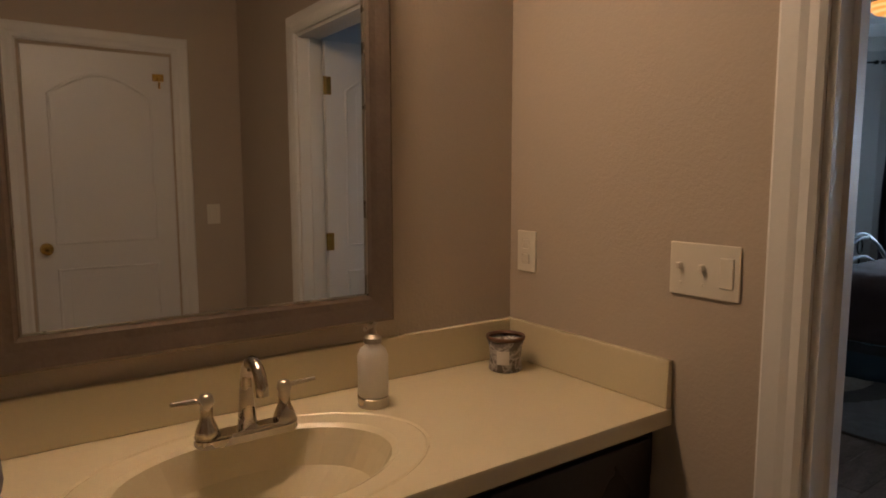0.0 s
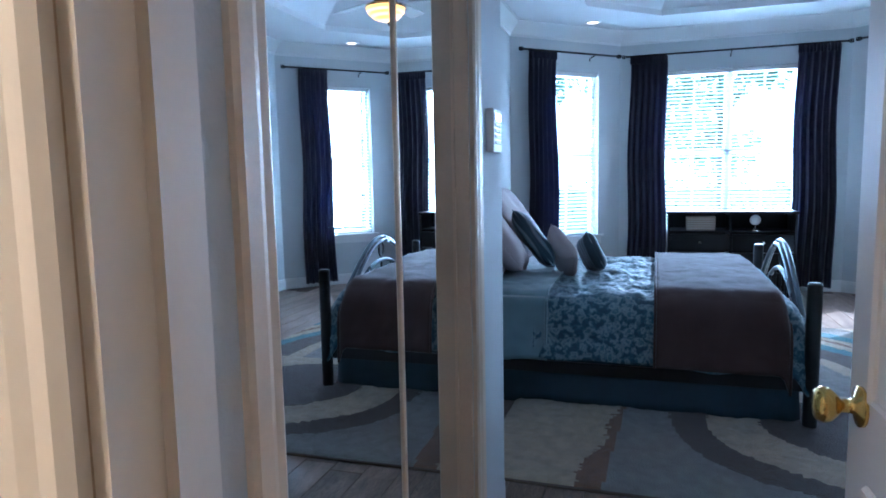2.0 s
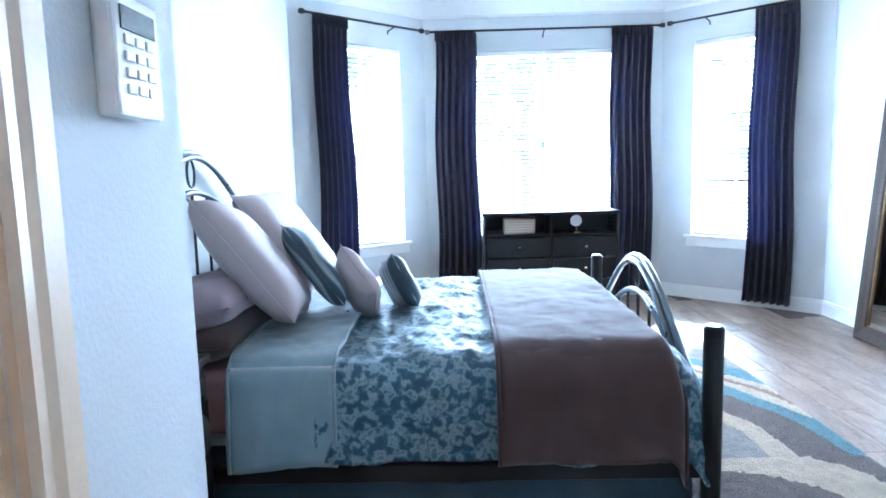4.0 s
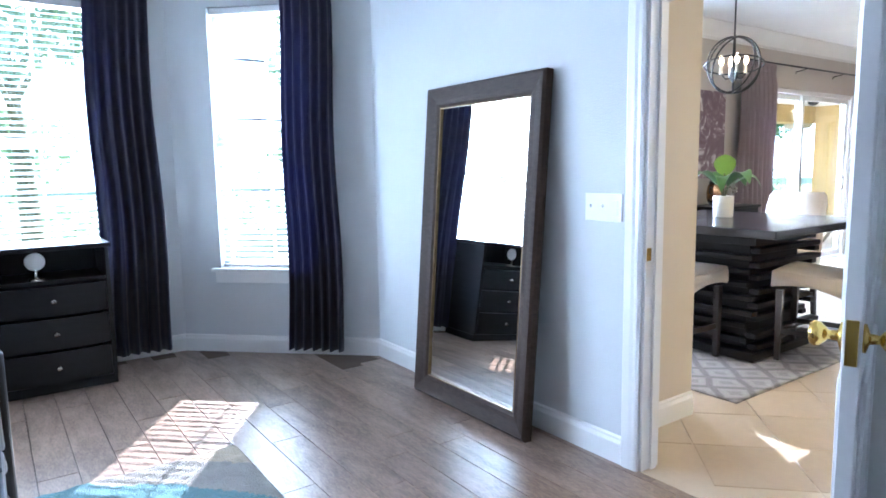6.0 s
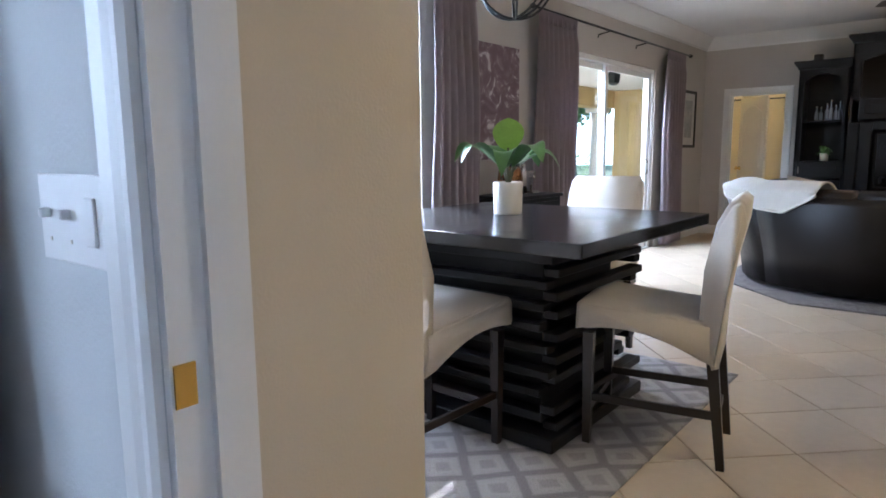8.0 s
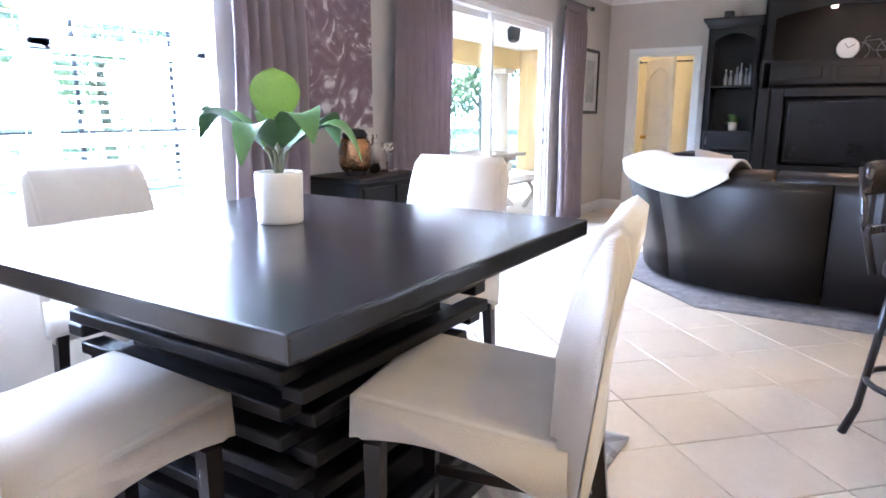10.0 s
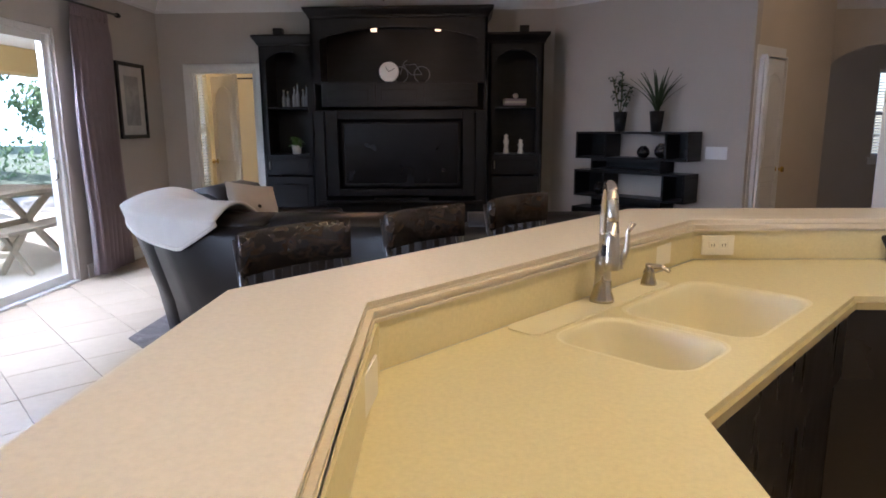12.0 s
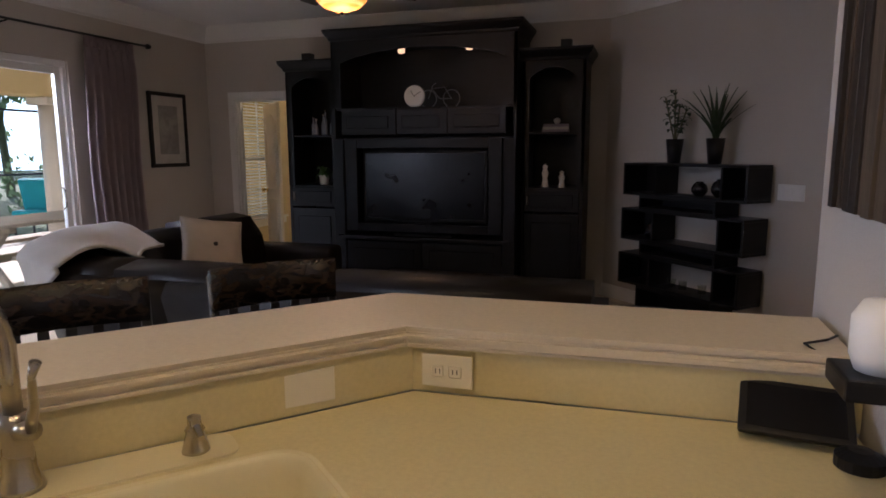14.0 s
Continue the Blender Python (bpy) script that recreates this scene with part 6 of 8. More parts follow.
def kitchen():
    bar = thing("breakfast_bar", "raised cream bar top on a pale grey knee wall", "counter")
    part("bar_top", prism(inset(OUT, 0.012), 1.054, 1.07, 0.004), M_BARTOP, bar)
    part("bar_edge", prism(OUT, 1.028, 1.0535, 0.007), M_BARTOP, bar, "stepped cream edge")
    mid = [(5.335, -4.74), (5.375, -5.645), (4.315, -6.855), (3.372, -6.89)]
    part("knee_wall", sweep([(-0.065, 0), (0.065, 0), (0.065, 1.027), (-0.065, 1.027)], mid), M_BED, bar, "pale grey painted knee wall")
    part("end_panel", box(5.275, 5.395, -4.737, -4.722, 0.0, 0.905, 0.003), M_GREIGE, bar, "greige end panel")
    part("capital", box(5.25, 5.42, -4.80, -4.70, 0.955, 1.026, 0.008, 2), M_TRIM, bar)
    part("capital", box(5.262, 5.408, -4.79, -4.712, 0.906, 0.954, 0.012, 3), M_TRIM, bar)
    part("base_trim", box(5.262, 5.41, -4.76, -4.708, 0.0, 0.12, 0.005, 2), M_TRIM, bar)
    part("backsplash", sweep([(0, 0.921), (0.012, 0.921), (0.012, 1.027), (0, 1.027)], [(5.26, -4.75), (5.305, -5.64), (4.285, -6.795), (3.374, -6.82)][::-1]), M_COUNTER, bar, "cream backsplash")

    top = thing("kitchen_counter", "cream speckled counter with a moulded double sink", "countertop")
    bowls = [(-0.365, -0.10, 0.075, 0.41), (-0.055, 0.44, 0.075, 0.43)]
    holes = [[tuple((SINKM @ Vector((x, y, 0))).to_2d()) for x, y in rounded(*b, 0.07)] for b in bowls]
    outer = BACKL + FRONT
    part("slab", slab_holes(inset(outer, 0.010), holes, 0.904, 0.92), M_COUNTER, top)
    part("slab_edge", slab_holes(outer, holes, 0.882, 0.9035), M_EDGE, top, "tan stepped edge")
    sinkm = mat("cream_sink", (0.70, 0.63, 0.42), 0.32, var=0.03, bump=0.0)
    for b, depth in zip(bowls, (0.16, 0.20)):
        bm = bmesh.new()
        rings = []
        for grow, z in ((0.010, 0.9206), (0.006, 0.9216), (0.0, 0.9195), (-0.006, 0.910), (-0.014, 0.88), (-0.03, 0.92 - depth * 0.85), (-0.06, 0.92 - depth), (-0.11, 0.92 - depth - 0.005)):
            x0, x1, y0, y1 = b
            rr = max(0.02, 0.07 + grow)
            rings.append([bm.verts.new(SINKM @ Vector((x, y, z))) for x, y in rounded(x0 - grow, x1 + grow, y0 - grow, y1 + grow, rr)])
        n = len(rings[0])
        for a, c in zip(rings, rings[1:]):
            for i in range(n):
                bm.faces.new((a[i], a[(i + 1) % n], c[(i + 1) % n], c[i]))
        bm.faces.new(rings[-1])
        bowl = part("sink_bowl", bm, sinkm, top, "moulded cream sink bowl", True)
        part("drain", lathe([(0, 0), (0.035, 0), (0.04, 0.004), (0.02, 0.006), (0, 0.003)], 18, tuple(SINKM @ Vector(((b[0] + b[1]) / 2, (b[2] + b[3]) / 2, 0.92 - depth - 0.005)))), M_NICKEL, bowl)
    ledge = [tuple((SINKM @ Vector((x, y, 0))).to_2d()) for x, y in rounded(-0.38, 0.34, -0.05, 0.052, 0.03)]
    part("sink_ledge", prism(ledge, 0.9203, 0.925), sinkm, top, "raised faucet ledge")

    f = thing("kitchen_faucet", "brushed nickel gooseneck faucet with a pull-down head", "faucet", pose(FA.x, FA.y, 0.9252))
    part("base", lathe([(0, 0), (0.036, 0), (0.034, 0.008), (0.026, 0.03), (0.022, 0.09), (0.024, 0.10), (0.02, 0.13), (0, 0.13)], 20), M_NICKEL, f, smooth=True)
    pts = [(0, 0, 0.12), (0, 0, 0.2)] + [(0.008 * (1 - math.cos(radians(a))), 0.085 * (1 - math.cos(radians(a))), 0.245 + 0.09 * math.sin(radians(a))) for a in range(0, 181, 15)]
    part("neck", tube(pts, 0.0145, 12), M_NICKEL, f, smooth=True)
    h = part("spray_head", tube([(0.016, 0.17, 0.25), (0.017, 0.175, 0.2), (0.018, 0.182, 0.15), (0.018, 0.184, 0.13)], [0.015, 0.019, 0.022, 0.019], 14), M_NICKEL, f, smooth=True)
    part("button", box(0.03, 0.042, 0.17, 0.19, 0.165, 0.195, 0.003), M_BLACK, h)
    lv = part("valve", tube([(0, 0, 0.1), (-0.05, 0.01, 0.11)], 0.016, 12), M_NICKEL, f, smooth=True)
    part("lever", tube([(-0.045, 0.01, 0.11), (-0.06, 0.012, 0.15), (-0.062, 0.012, 0.2), (-0.075, 0.014, 0.225)], [0.010, 0.008, 0.006, 0.009], 10), M_NICKEL, lv, smooth=True)

    s = thing("soap_pump", "bronze counter soap pump beside the sink", "soap pump", pose(4.552, -6.372, 0.9203))
    part("base", lathe([(0, 0), (0.026, 0), (0.024, 0.01), (0.016, 0.04), (0.018, 0.046), (0.012, 0.055), (0.012, 0.07), (0, 0.072)], 18), M_NICKEL, s, smooth=True)
    part("spout", tube([(0, 0, 0.062), (-0.03, 0.03, 0.066), (-0.05, 0.045, 0.055)], [0.009, 0.007, 0.006], 10), M_NICKEL, s)

    plug = Matrix(((D.x, -V.x, 0, 4.452), (D.y, -V.y, 0, -6.603), (0, 0, 1, 0.974), (0, 0, 0, 1)))
    wall_plate("wall_outlet", plug @ pose(0, -0.0045, 0), 0.118, 0.075, ["none"], "ivory blank plate on the bar backsplash", category="outlet")
    wall_plate("wall_outlet", pose(4.195, -6.775, 0.976, 0, 0, 180), 0.118, 0.075, ["socket"], "ivory horizontal outlet on the bar backsplash", category="outlet")
    wall_plate("wall_outlet", pose(5.283, -5.43, 0.974, 0, 0, -93), 0.118, 0.075, ["none"], "ivory plate at the end of the bar backsplash", category="outlet")

    # base cabinets: straight units and the angled sink base
    def unit(name, a, b, poly, label, fronts):
        c = thing(name, label, "cabinet")
        part("body", prism(poly, 0.1, 0.66), M_ESPRESSO, c)
        rail = frame2(a[0], a[1], b[0] - a[0], b[1] - a[1])
        part("face_rail", box(0, math.hypot(b[0] - a[0], b[1] - a[1]), 0.0, 0.02, 0.661, 0.88, 0, 1, rail), M_ESPRESSO, c)
        part("toe_kick", prism(inset(poly, 0.05), 0.0, 0.099), M_BLACK, c)
        m = frame2(a[0], a[1], b[0] - a[0], b[1] - a[1])
        L = math.hypot(b[0] - a[0], b[1] - a[1])
        for u0, u1, z0, z1 in fronts:
            d = part("drawer_front" if z1 - z0 < 0.3 else "cabinet_door", box(u0 * L + 0.006, u1 * L - 0.006, -0.02, -0.001, z0, z1, 0.004, 2, m), M_ESPRESSO, c)
            part("inset_panel", box(u0 * L + 0.05, u1 * L - 0.05, -0.025, -0.0205, z0 + 0.035, z1 - 0.035, 0.004, 1, m), M_ESPRESSO, d)
            uc = (u0 + u1) / 2 * L
            zc = z1 - 0.06 if z1 - z0 > 0.3 else (z0 + z1) / 2
            part("pull", tube([m @ Vector(p) for p in ((uc - 0.05, -0.02, zc), (uc - 0.045, -0.05, zc - 0.004), (uc, -0.056, zc - 0.006), (uc + 0.045, -0.05, zc - 0.004), (uc + 0.05, -0.02, zc))], 0.0055, 8), M_NICKEL, d, "brushed nickel pull", True)

    std = [(0.0, 0.5, 0.70, 0.86), (0.5, 1.0, 0.70, 0.86), (0.0, 0.5, 0.13, 0.68), (0.5, 1.0, 0.13, 0.68)]
    A, B, C, E = (4.725, -4.735), (4.725, -5.47), (4.005, -6.285), (3.38, -6.285)
    unit("base_cabinet", B, A, [A, B, (5.22, -5.60), (5.22, -4.735)], "espresso base cabinet with drawers and nickel pulls", [(0, 1, 0.7, 0.86), (0, 1, 0.42, 0.68), (0, 1, 0.13, 0.4)])
    unit("sink_cabinet", C, (4.72, -5.477), [(4.72, -5.477), C, (4.25, -6.72), (5.215, -5.61)], "espresso angled sink cabinet with nickel pulls", std)
    unit("base_cabinet", E, (4.0, -6.287), [(4.0, -6.287), E, (3.38, -6.74), (4.24, -6.72)], "espresso base cabinet with drawers and nickel pulls", std)

    t = thing("tablet", "black tablet lying tilted on the counter by the wall", "tablet", pose(3.50, -6.755, 0.968, 34, 0, 172))
    part("case", box(-0.097, 0.097, -0.062, 0.062, 0.0, 0.014, 0.006, 2), M_BLACK, t)
    part("screen", box(-0.083, 0.083, -0.049, 0.049, 0.0142, 0.0155, 0), M_TVBLACK, t, "dark glass screen")
    t2 = thing("tablet_stand", "small black tablet stand", "stand", pose(3.415, -6.66, 0.9203))
    part("foot", lathe([(0, 0), (0.04, 0), (0.04, 0.02), (0.02, 0.032), (0, 0.034)], 18), M_BLACK, t2)
    cb = thing("charging_cable", "thin black charging cable on the counter", "cable")
    part("cord", tube([(3.42, -6.75, 0.935), (3.40, -6.80, 1.0), (3.44, -6.84, 1.06), (3.47, -6.86, 1.078), (3.42, -6.9, 1.078), (3.39, -6.95, 1.075)], 0.003, 6), M_BLACK, cb)
    sp3 = thing("white_speaker", "small white speaker on a black bracket fixed to the wall", "speaker", pose(3.4315, -6.56, 1.09))
    part("wedge", box(-0.06, 0.06, -0.06, 0.06, 0, 0.035, 0.006, 2), M_BLACK, sp3)
    part("body", lathe([(0, 0.036), (0.035, 0.036), (0.044, 0.06), (0.044, 0.12), (0.03, 0.145), (0, 0.15)], 22), M_WHITE, sp3, smooth=True)
    for kx, ky in ((4.6, -5.3), (3.9, -6.0), (4.9, -4.4)):
        r = thing("recessed_light", "round recessed kitchen ceiling light, lit", "ceiling light", pose(kx, ky, H_FAM))
        part("trim_ring", lathe([(0.085, 0), (0.11, 0), (0.105, -0.008), (0.085, -0.006)], 24), M_WHITE, r)


kitchen()


M_WOVEN = pattern_mat("woven_brown_leather", [(0.40, (0.010, 0.007, 0.006)), (0.50, (0.022, 0.014, 0.010)), (0.60, (0.05, 0.032, 0.02)), (0.66, (0.012, 0.008, 0.006))], "noise", 16.0, 0.25, 2, 0.4, 0.3, 120, (1, 1, 2.2), sheen=0.0)


def bar_stool(m, first=[]):
    if first:
        return copy_thing(first[0], m)
    s = thing("bar_stool", "dark wooden bar stool with woven leather back and ring footrest", "stool", m, "stools along the bar")
    part("seat", lathe([(0, 0.66), (0.17, 0.66), (0.195, 0.68), (0.195, 0.72), (0.17, 0.745), (0, 0.75)], 28), M_LEATHER, s, "black leather seat", True)
    for a in (45, 135, 225, 315):
        c, sn = math.cos(radians(a)), math.sin(radians(a))
        part("leg", tube([(0.15 * c, 0.15 * sn, 0.665), (0.18 * c, 0.18 * sn, 0.4), (0.215 * c, 0.215 * sn, 0.12), (0.255 * c, 0.255 * sn, 0.0)], [0.017, 0.016, 0.016, 0.018], 8), M_ESPRESSO, s, smooth=True)
    part("foot_ring", tube([(0.2 * math.cos(radians(a)), 0.2 * math.sin(radians(a)), 0.25) for a in range(0, 360, 15)], 0.013, 8, closed=True), M_ESPRESSO, s, smooth=True)
    for y in (-0.19, 0.19):
        part("back_post", tube([(-0.15, y * 0.9, 0.68), (-0.2, y, 0.88), (-0.235, y, 1.09)], 0.015, 8), M_ESPRESSO, s, smooth=True)
    bow = lambda z, x: [(x - 0.035 * math.cos(math.pi * t / 12), 0.2 * t / 6, z) for t in range(-6, 7)]
    part("top_rail", sweep([(-0.014, 0.985), (0.012, 0.985), (0.016, 1.04), (0.014, 1.105), (-0.004, 1.115), (-0.014, 1.105)], [(p[0], p[1]) for p in bow(0, -0.205)]), M_WOVEN, s, "glossy woven brown leather top rail", True)
    part("lower_rail", sweep([(-0.01, 0.83), (0.01, 0.83), (0.01, 0.86), (-0.01, 0.86)], [(p[0], p[1]) for p in bow(0, -0.18)]), M_ESPRESSO, s)
    for i in range(-2, 3):
        part("back_slat", box(-0.232, -0.220, i * 0.066 - 0.014, i * 0.066 + 0.014, 0.862, 0.984, 0.002), M_LEATHER, s)
    first.append(s)
    return s


for k in range(3):
    p = Vector((5.49, -6.21)) + k * 0.57 * Vector((-0.658, -0.753))
    bar_stool(pose(p.x, p.y, 0, 0, 0, 139))

# ---- family room ----
def sofa():
    s = thing("sectional_sofa", "curved dark leather sectional sofa with loose back cushions", "sofa")
    path = [(3.9, -8.06), (5.2, -8.02), (5.9, -8.0)] + [(6.25 + 1.05 * math.sin(radians(a)), -9.05 + 1.05 * math.cos(radians(a))) for a in range(0, 91, 10)] + [(7.32, -9.6), (7.3, -10.35)]
    # outer shell leans out towards the top
    shell = [(0.0, 0.06), (0.05, 0.35), (0.18, 0.80), (0.14, 0.86), (-0.02, 0.87), (-0.14, 0.80), (-0.20, 0.42), (-0.2, 0.06)]
    for a, b in ((0, 2), (2, 7), (7, 13), (12, 14)):
        pts = path[a:b + 1]
        if len(pts) > 1:
            d0 = (Vector(pts[1]) - Vector(pts[0])).normalized() * 0.012
            pts = [tuple(Vector(pts[0]) + d0)] + pts[1:]
            part("back_section", sweep(shell, pts), M_LEATHER, s, smooth=True)
    part("seat_deck", sweep([(-0.2, 0.06), (-0.98, 0.06), (-1.0, 0.3), (-0.98, 0.42), (-0.2, 0.44)], path), M_LEATHER, s)
    for a, b in ((0, 1), (1, 3), (3, 6), (6, 9), (9, 12), (13, 14)):
        pts = path[a:b + 1]
        if len(pts) > 1:
            part("back_cushion", sweep([(0.11, 0.845), (0.10, 0.90), (-0.06, 0.925), (-0.22, 0.90), (-0.34, 0.74), (-0.38, 0.46), (-0.2, 0.45)], [tuple(Vector(pts[0]).lerp(Vector(pts[1]), 0.06))] + pts[1:-1] + [tuple(Vector(pts[-1]).lerp(Vector(pts[-2]), 0.06))]), M_LEATHER, s, smooth=True)
    part("arm", box(6.35, 7.42, -10.62, -10.36, 0.06, 0.64, 0.06, 3), M_LEATHER, s, smooth=True)
    part("arm", box(3.62, 3.89, -9.0, -8.0, 0.06, 0.64, 0.06, 3), M_LEATHER, s, smooth=True)
    p = pillow("sofa_cushion", "pale cushion with a dark button leaning in the sofa", pose(6.84, -9.45, 0.76, -26, 10, -125), 0.46, 0.44, 0.14, M_LINEN)
    part("button", lathe([(0, 0), (0.018, 0), (0.014, 0.008), (0, 0.01)], 14), M_ESPRESSO, p, "dark button").matrix_basis = pose(0, -0.068, 0, 90)
    # knitted throw over the back
    wool = mat("white_wool_throw", (0.72, 0.70, 0.66), 0.95, var=0.06, scale=10, fine=180, bump=0.8, sheen=0.4)
    th = thing("white_throw", "white knitted throw draped over the sofa back", "blanket")
    nu, nv = 46, 30

    def fn(u, v):
        a = 12 + 76 * u
        base = Vector((6.25 + 1.05 * math.sin(radians(a)), -9.05 + 1.05 * math.cos(radians(a))))
        n = Vector((math.sin(radians(a)), math.cos(radians(a))))
        drop = 0.03 + 0.16 * min(1.0, u / 0.16) - 0.14 * max(0.0, (u - 0.16) / 0.84)
        k = v * 1.0
        if k < 0.35:
            t = k / 0.35
            off, z = 0.225 - 0.03 * (1 - t), 0.90 - drop * (1 - t)
        elif k < 0.7:
            t = (k - 0.35) / 0.35
            off, z = 0.225 - 0.39 * t, 0.90 + 0.055 * math.sin(math.pi * t) + 0.045 * t
        else:
            t = (k - 0.7) / 0.3
            off, z = -0.165 - 0.22 * t, 0.94 - 0.12 * t
        w = noise.noise(Vector((u * 5, v * 4, 1.3)))
        off += 0.018 * w
        p = base + n * off
        return (p.x, p.y, z + 0.014 * w + 0.012)

    part("cloth", drape_grid(fn, nu, nv, 0.016), wool, th, smooth=True)
    for v in (0.0, 1.0):
        part("hem", tube([fn(i / 40, v) for i in range(41)], 0.012, 8), wool, th, "thick turned hem", True)
    rg = thing("family_rug", "grey-brown area rug under the sectional sofa", "rug")
    part("woven_field", prism([(7.42, -8.46), (6.62, -7.70), (3.6, -7.72), (3.6, -10.9), (7.42, -10.9)], 0.001, 0.016, 0.004), pattern_mat("grey_brown_rug", [(0.3, (0.085, 0.07, 0.065)), (0.6, (0.18, 0.155, 0.145)), (0.8, (0.25, 0.225, 0.21))], "noise", 14, 0.95, 6, 0.6, 0.8), rg)


sofa()


def arch_frame(x0, x1, z0, z1, rail, rise, y0, y1, n=12):
    """A face frame with an arched head."""
    bm = bmesh.new()
    add_box(bm, x0, x0 + rail, y0, y1, z0, z1)
    add_box(bm, x1 - rail, x1, y0, y1, z0, z1)
    a, b = x0 + rail, x1 - rail
    top, spring = z1, z1 - rail - rise
    lo = [(a + (b - a) * i / n, spring + rise * math.sin(math.pi * i / n) ** 0.7) for i in range(n + 1)]
    for (xa, za), (xb, zb) in zip(lo, lo[1:]):
        v = [bm.verts.new(p) for p in ((xa, y0, za), (xb, y0, zb), (xb, y0, top), (xa, y0, top), (xa, y1, za), (xb, y1, zb), (xb, y1, top), (xa, y1, top))]
        for f in ((0, 1, 2, 3), (7, 6, 5, 4), (0, 4, 5, 1)):
            bm.faces.new([v[i] for i in f])
    return bm


M_BOTTLE = mat("pale_bottle_glass", (0.30, 0.33, 0.36), 0.12, var=0.1, bump=0.0)
M_WIRE = mat("grey_wire", (0.22, 0.23, 0.25), 0.4, 0.6, var=0.1, bump=0.0)


def entertainment_center():
    """Local frame: x runs towards west (to the right as one looks at it), y out of the wall is negative."""
    e = thing("entertainment_center", "large black wall unit with arched shelves and a television bay", "wall unit", pose(4.32, -12.03, 0))
    D1, D2 = 0.52, 0.66
    CZ, SZ = 2.52, 2.27

    def carcass(x0, x1, z1, d, shelves):
        part("side", box(x0, x0 + 0.03, 0.002, d, 0, z1, 0.002), M_BLACK, e)
        part("side", box(x1 - 0.03, x1, 0.002, d, 0, z1, 0.002), M_BLACK, e)
        part("back_panel", box(x0 + 0.031, x1 - 0.031, 0.002, 0.02, 0.05, z1, 0), M_BLACK, e)
        part("top_panel", box(x0 + 0.031, x1 - 0.031, 0.021, d - 0.022, z1 - 0.03, z1 - 0.001, 0), M_BLACK, e)
        for z in shelves:
            part("shelf", box(x0 + 0.031, x1 - 0.031, 0.021, d - 0.024, z - 0.022, z, 0.002), M_BLACK, e)

    def crown_top(x0, x1, z, d):
        part("crown", sweep([(0, z - 0.01), (0.015, z), (0.02, z + 0.02), (0.05, z + 0.06), (0.06, z + 0.08), (0.06, z + 0.10), (0, z + 0.10)], [(x1 - 0.0, 0.01), (x1, d), (x0, d), (x0, 0.01)][::-1]), M_BLACK, e)
        part("crown_cap", box(x0, x1, 0.01, d, z + 0.07, z + 0.099, 0), M_BLACK, e)

    # side towers
    for x0, x1 in ((0.02, 0.60), (2.50, 3.08)):
        carcass(x0, x1, SZ, D1, (1.62, 1.10))
        part("face_frame", arch_frame(x0, x1, 1.10, SZ, 0.07, 0.10, D1 - 0.02, D1), M_BLACK, e)
        fr = part("drawer_front", box(x0 + 0.035, x1 - 0.035, D1 - 0.02, D1 + 0.004, 0.88, 1.08, 0.006, 2), M_BLACK, e)
        part("raised_field", box(x0 + 0.09, x1 - 0.09, D1 + 0.0045, D1 + 0.012, 0.92, 1.04, 0.005), M_BLACK, fr)
        part("pull", box(x1 - 0.07, x1 - 0.06, D1 + 0.005, D1 + 0.03, 0.94, 1.03, 0.003), M_NICKEL, fr, "nickel bar pull")
        dr = part("cabinet_door", box(x0 + 0.035, x1 - 0.035, D1 - 0.02, D1 + 0.004, 0.1, 0.86, 0.006, 2), M_BLACK, e)
        part("raised_field", box(x0 + 0.1, x1 - 0.1, D1 + 0.0045, D1 + 0.012, 0.18, 0.78, 0.006), M_BLACK, dr)
        part("plinth", box(x0, x1, 0.03, D1 + 0.01, 0, 0.095, 0.004), M_BLACK, e)
        crown_top(x0, x1, SZ, D1)
    # centre
    x0, x1 = 0.62, 2.48
    carcass(x0, x1, CZ, D2, (1.87, 1.58))
    part("face_frame", arch_frame(x0, x1, 1.87, CZ, 0.10, 0.12, D2 - 0.02, D2, 20), M_BLACK, e)
    for a, b in ((x0 + 0.10, x0 + 0.66), (x0 + 0.68, x1 - 0.68), (x1 - 0.66, x1 - 0.10)):
        fr = part("drawer_front", box(a, b, D2 - 0.02, D2 + 0.002, 1.61, 1.85, 0.006, 2), M_BLACK, e)
        part("raised_field", box(a + 0.06, b - 0.06, D2 + 0.0025, D2 + 0.010, 1.67, 1.79, 0.006), M_BLACK, fr)
    for a in (x0 + 0.67, x1 - 0.67):
        part("mullion", box(a - 0.012, a + 0.012, D2 - 0.02, D2 + 0.012, 1.60, 1.86, 0.002), M_BLACK, e)
    for a, b in ((x0 + 0.0, x0 + 0.12), (x1 - 0.12, x1)):
        part("pilaster", box(a, b, D2 - 0.02, D2 + 0.02, 0.1, 1.57, 0.006), M_BLACK, e)
    for a, b, c, d in ((x0 + 0.13, x0 + 0.26, 0.66, 1.57), (x1 - 0.26, x1 - 0.13, 0.66, 1.57), (x0 + 0.261, x1 - 0.261, 1.48, 1.57), (x0 + 0.261, x1 - 0.261, 0.66, 0.74)):
        part("surround_board", box(a, b, D2 - 0.02, D2 + 0.012, c, d, 0.004), M_BLACK, e)
    for a in (1.15, 1.85):
        part("puck_light", lathe([(0, 2.489), (0.035, 2.489), (0.035, 2.43), (0.03, 2.415), (0, 2.415)], 16, (a, 0.36, 0)), glow("puck_lens", (1.0, 0.68, 0.36), 0.7), e, "small lit puck light", True)
    part("lower_shelf", box(x0 + 0.05, x1 - 0.05, 0.03, D2 + 0.05, 0.58, 0.615, 0.006, 2), M_BLACK, e)
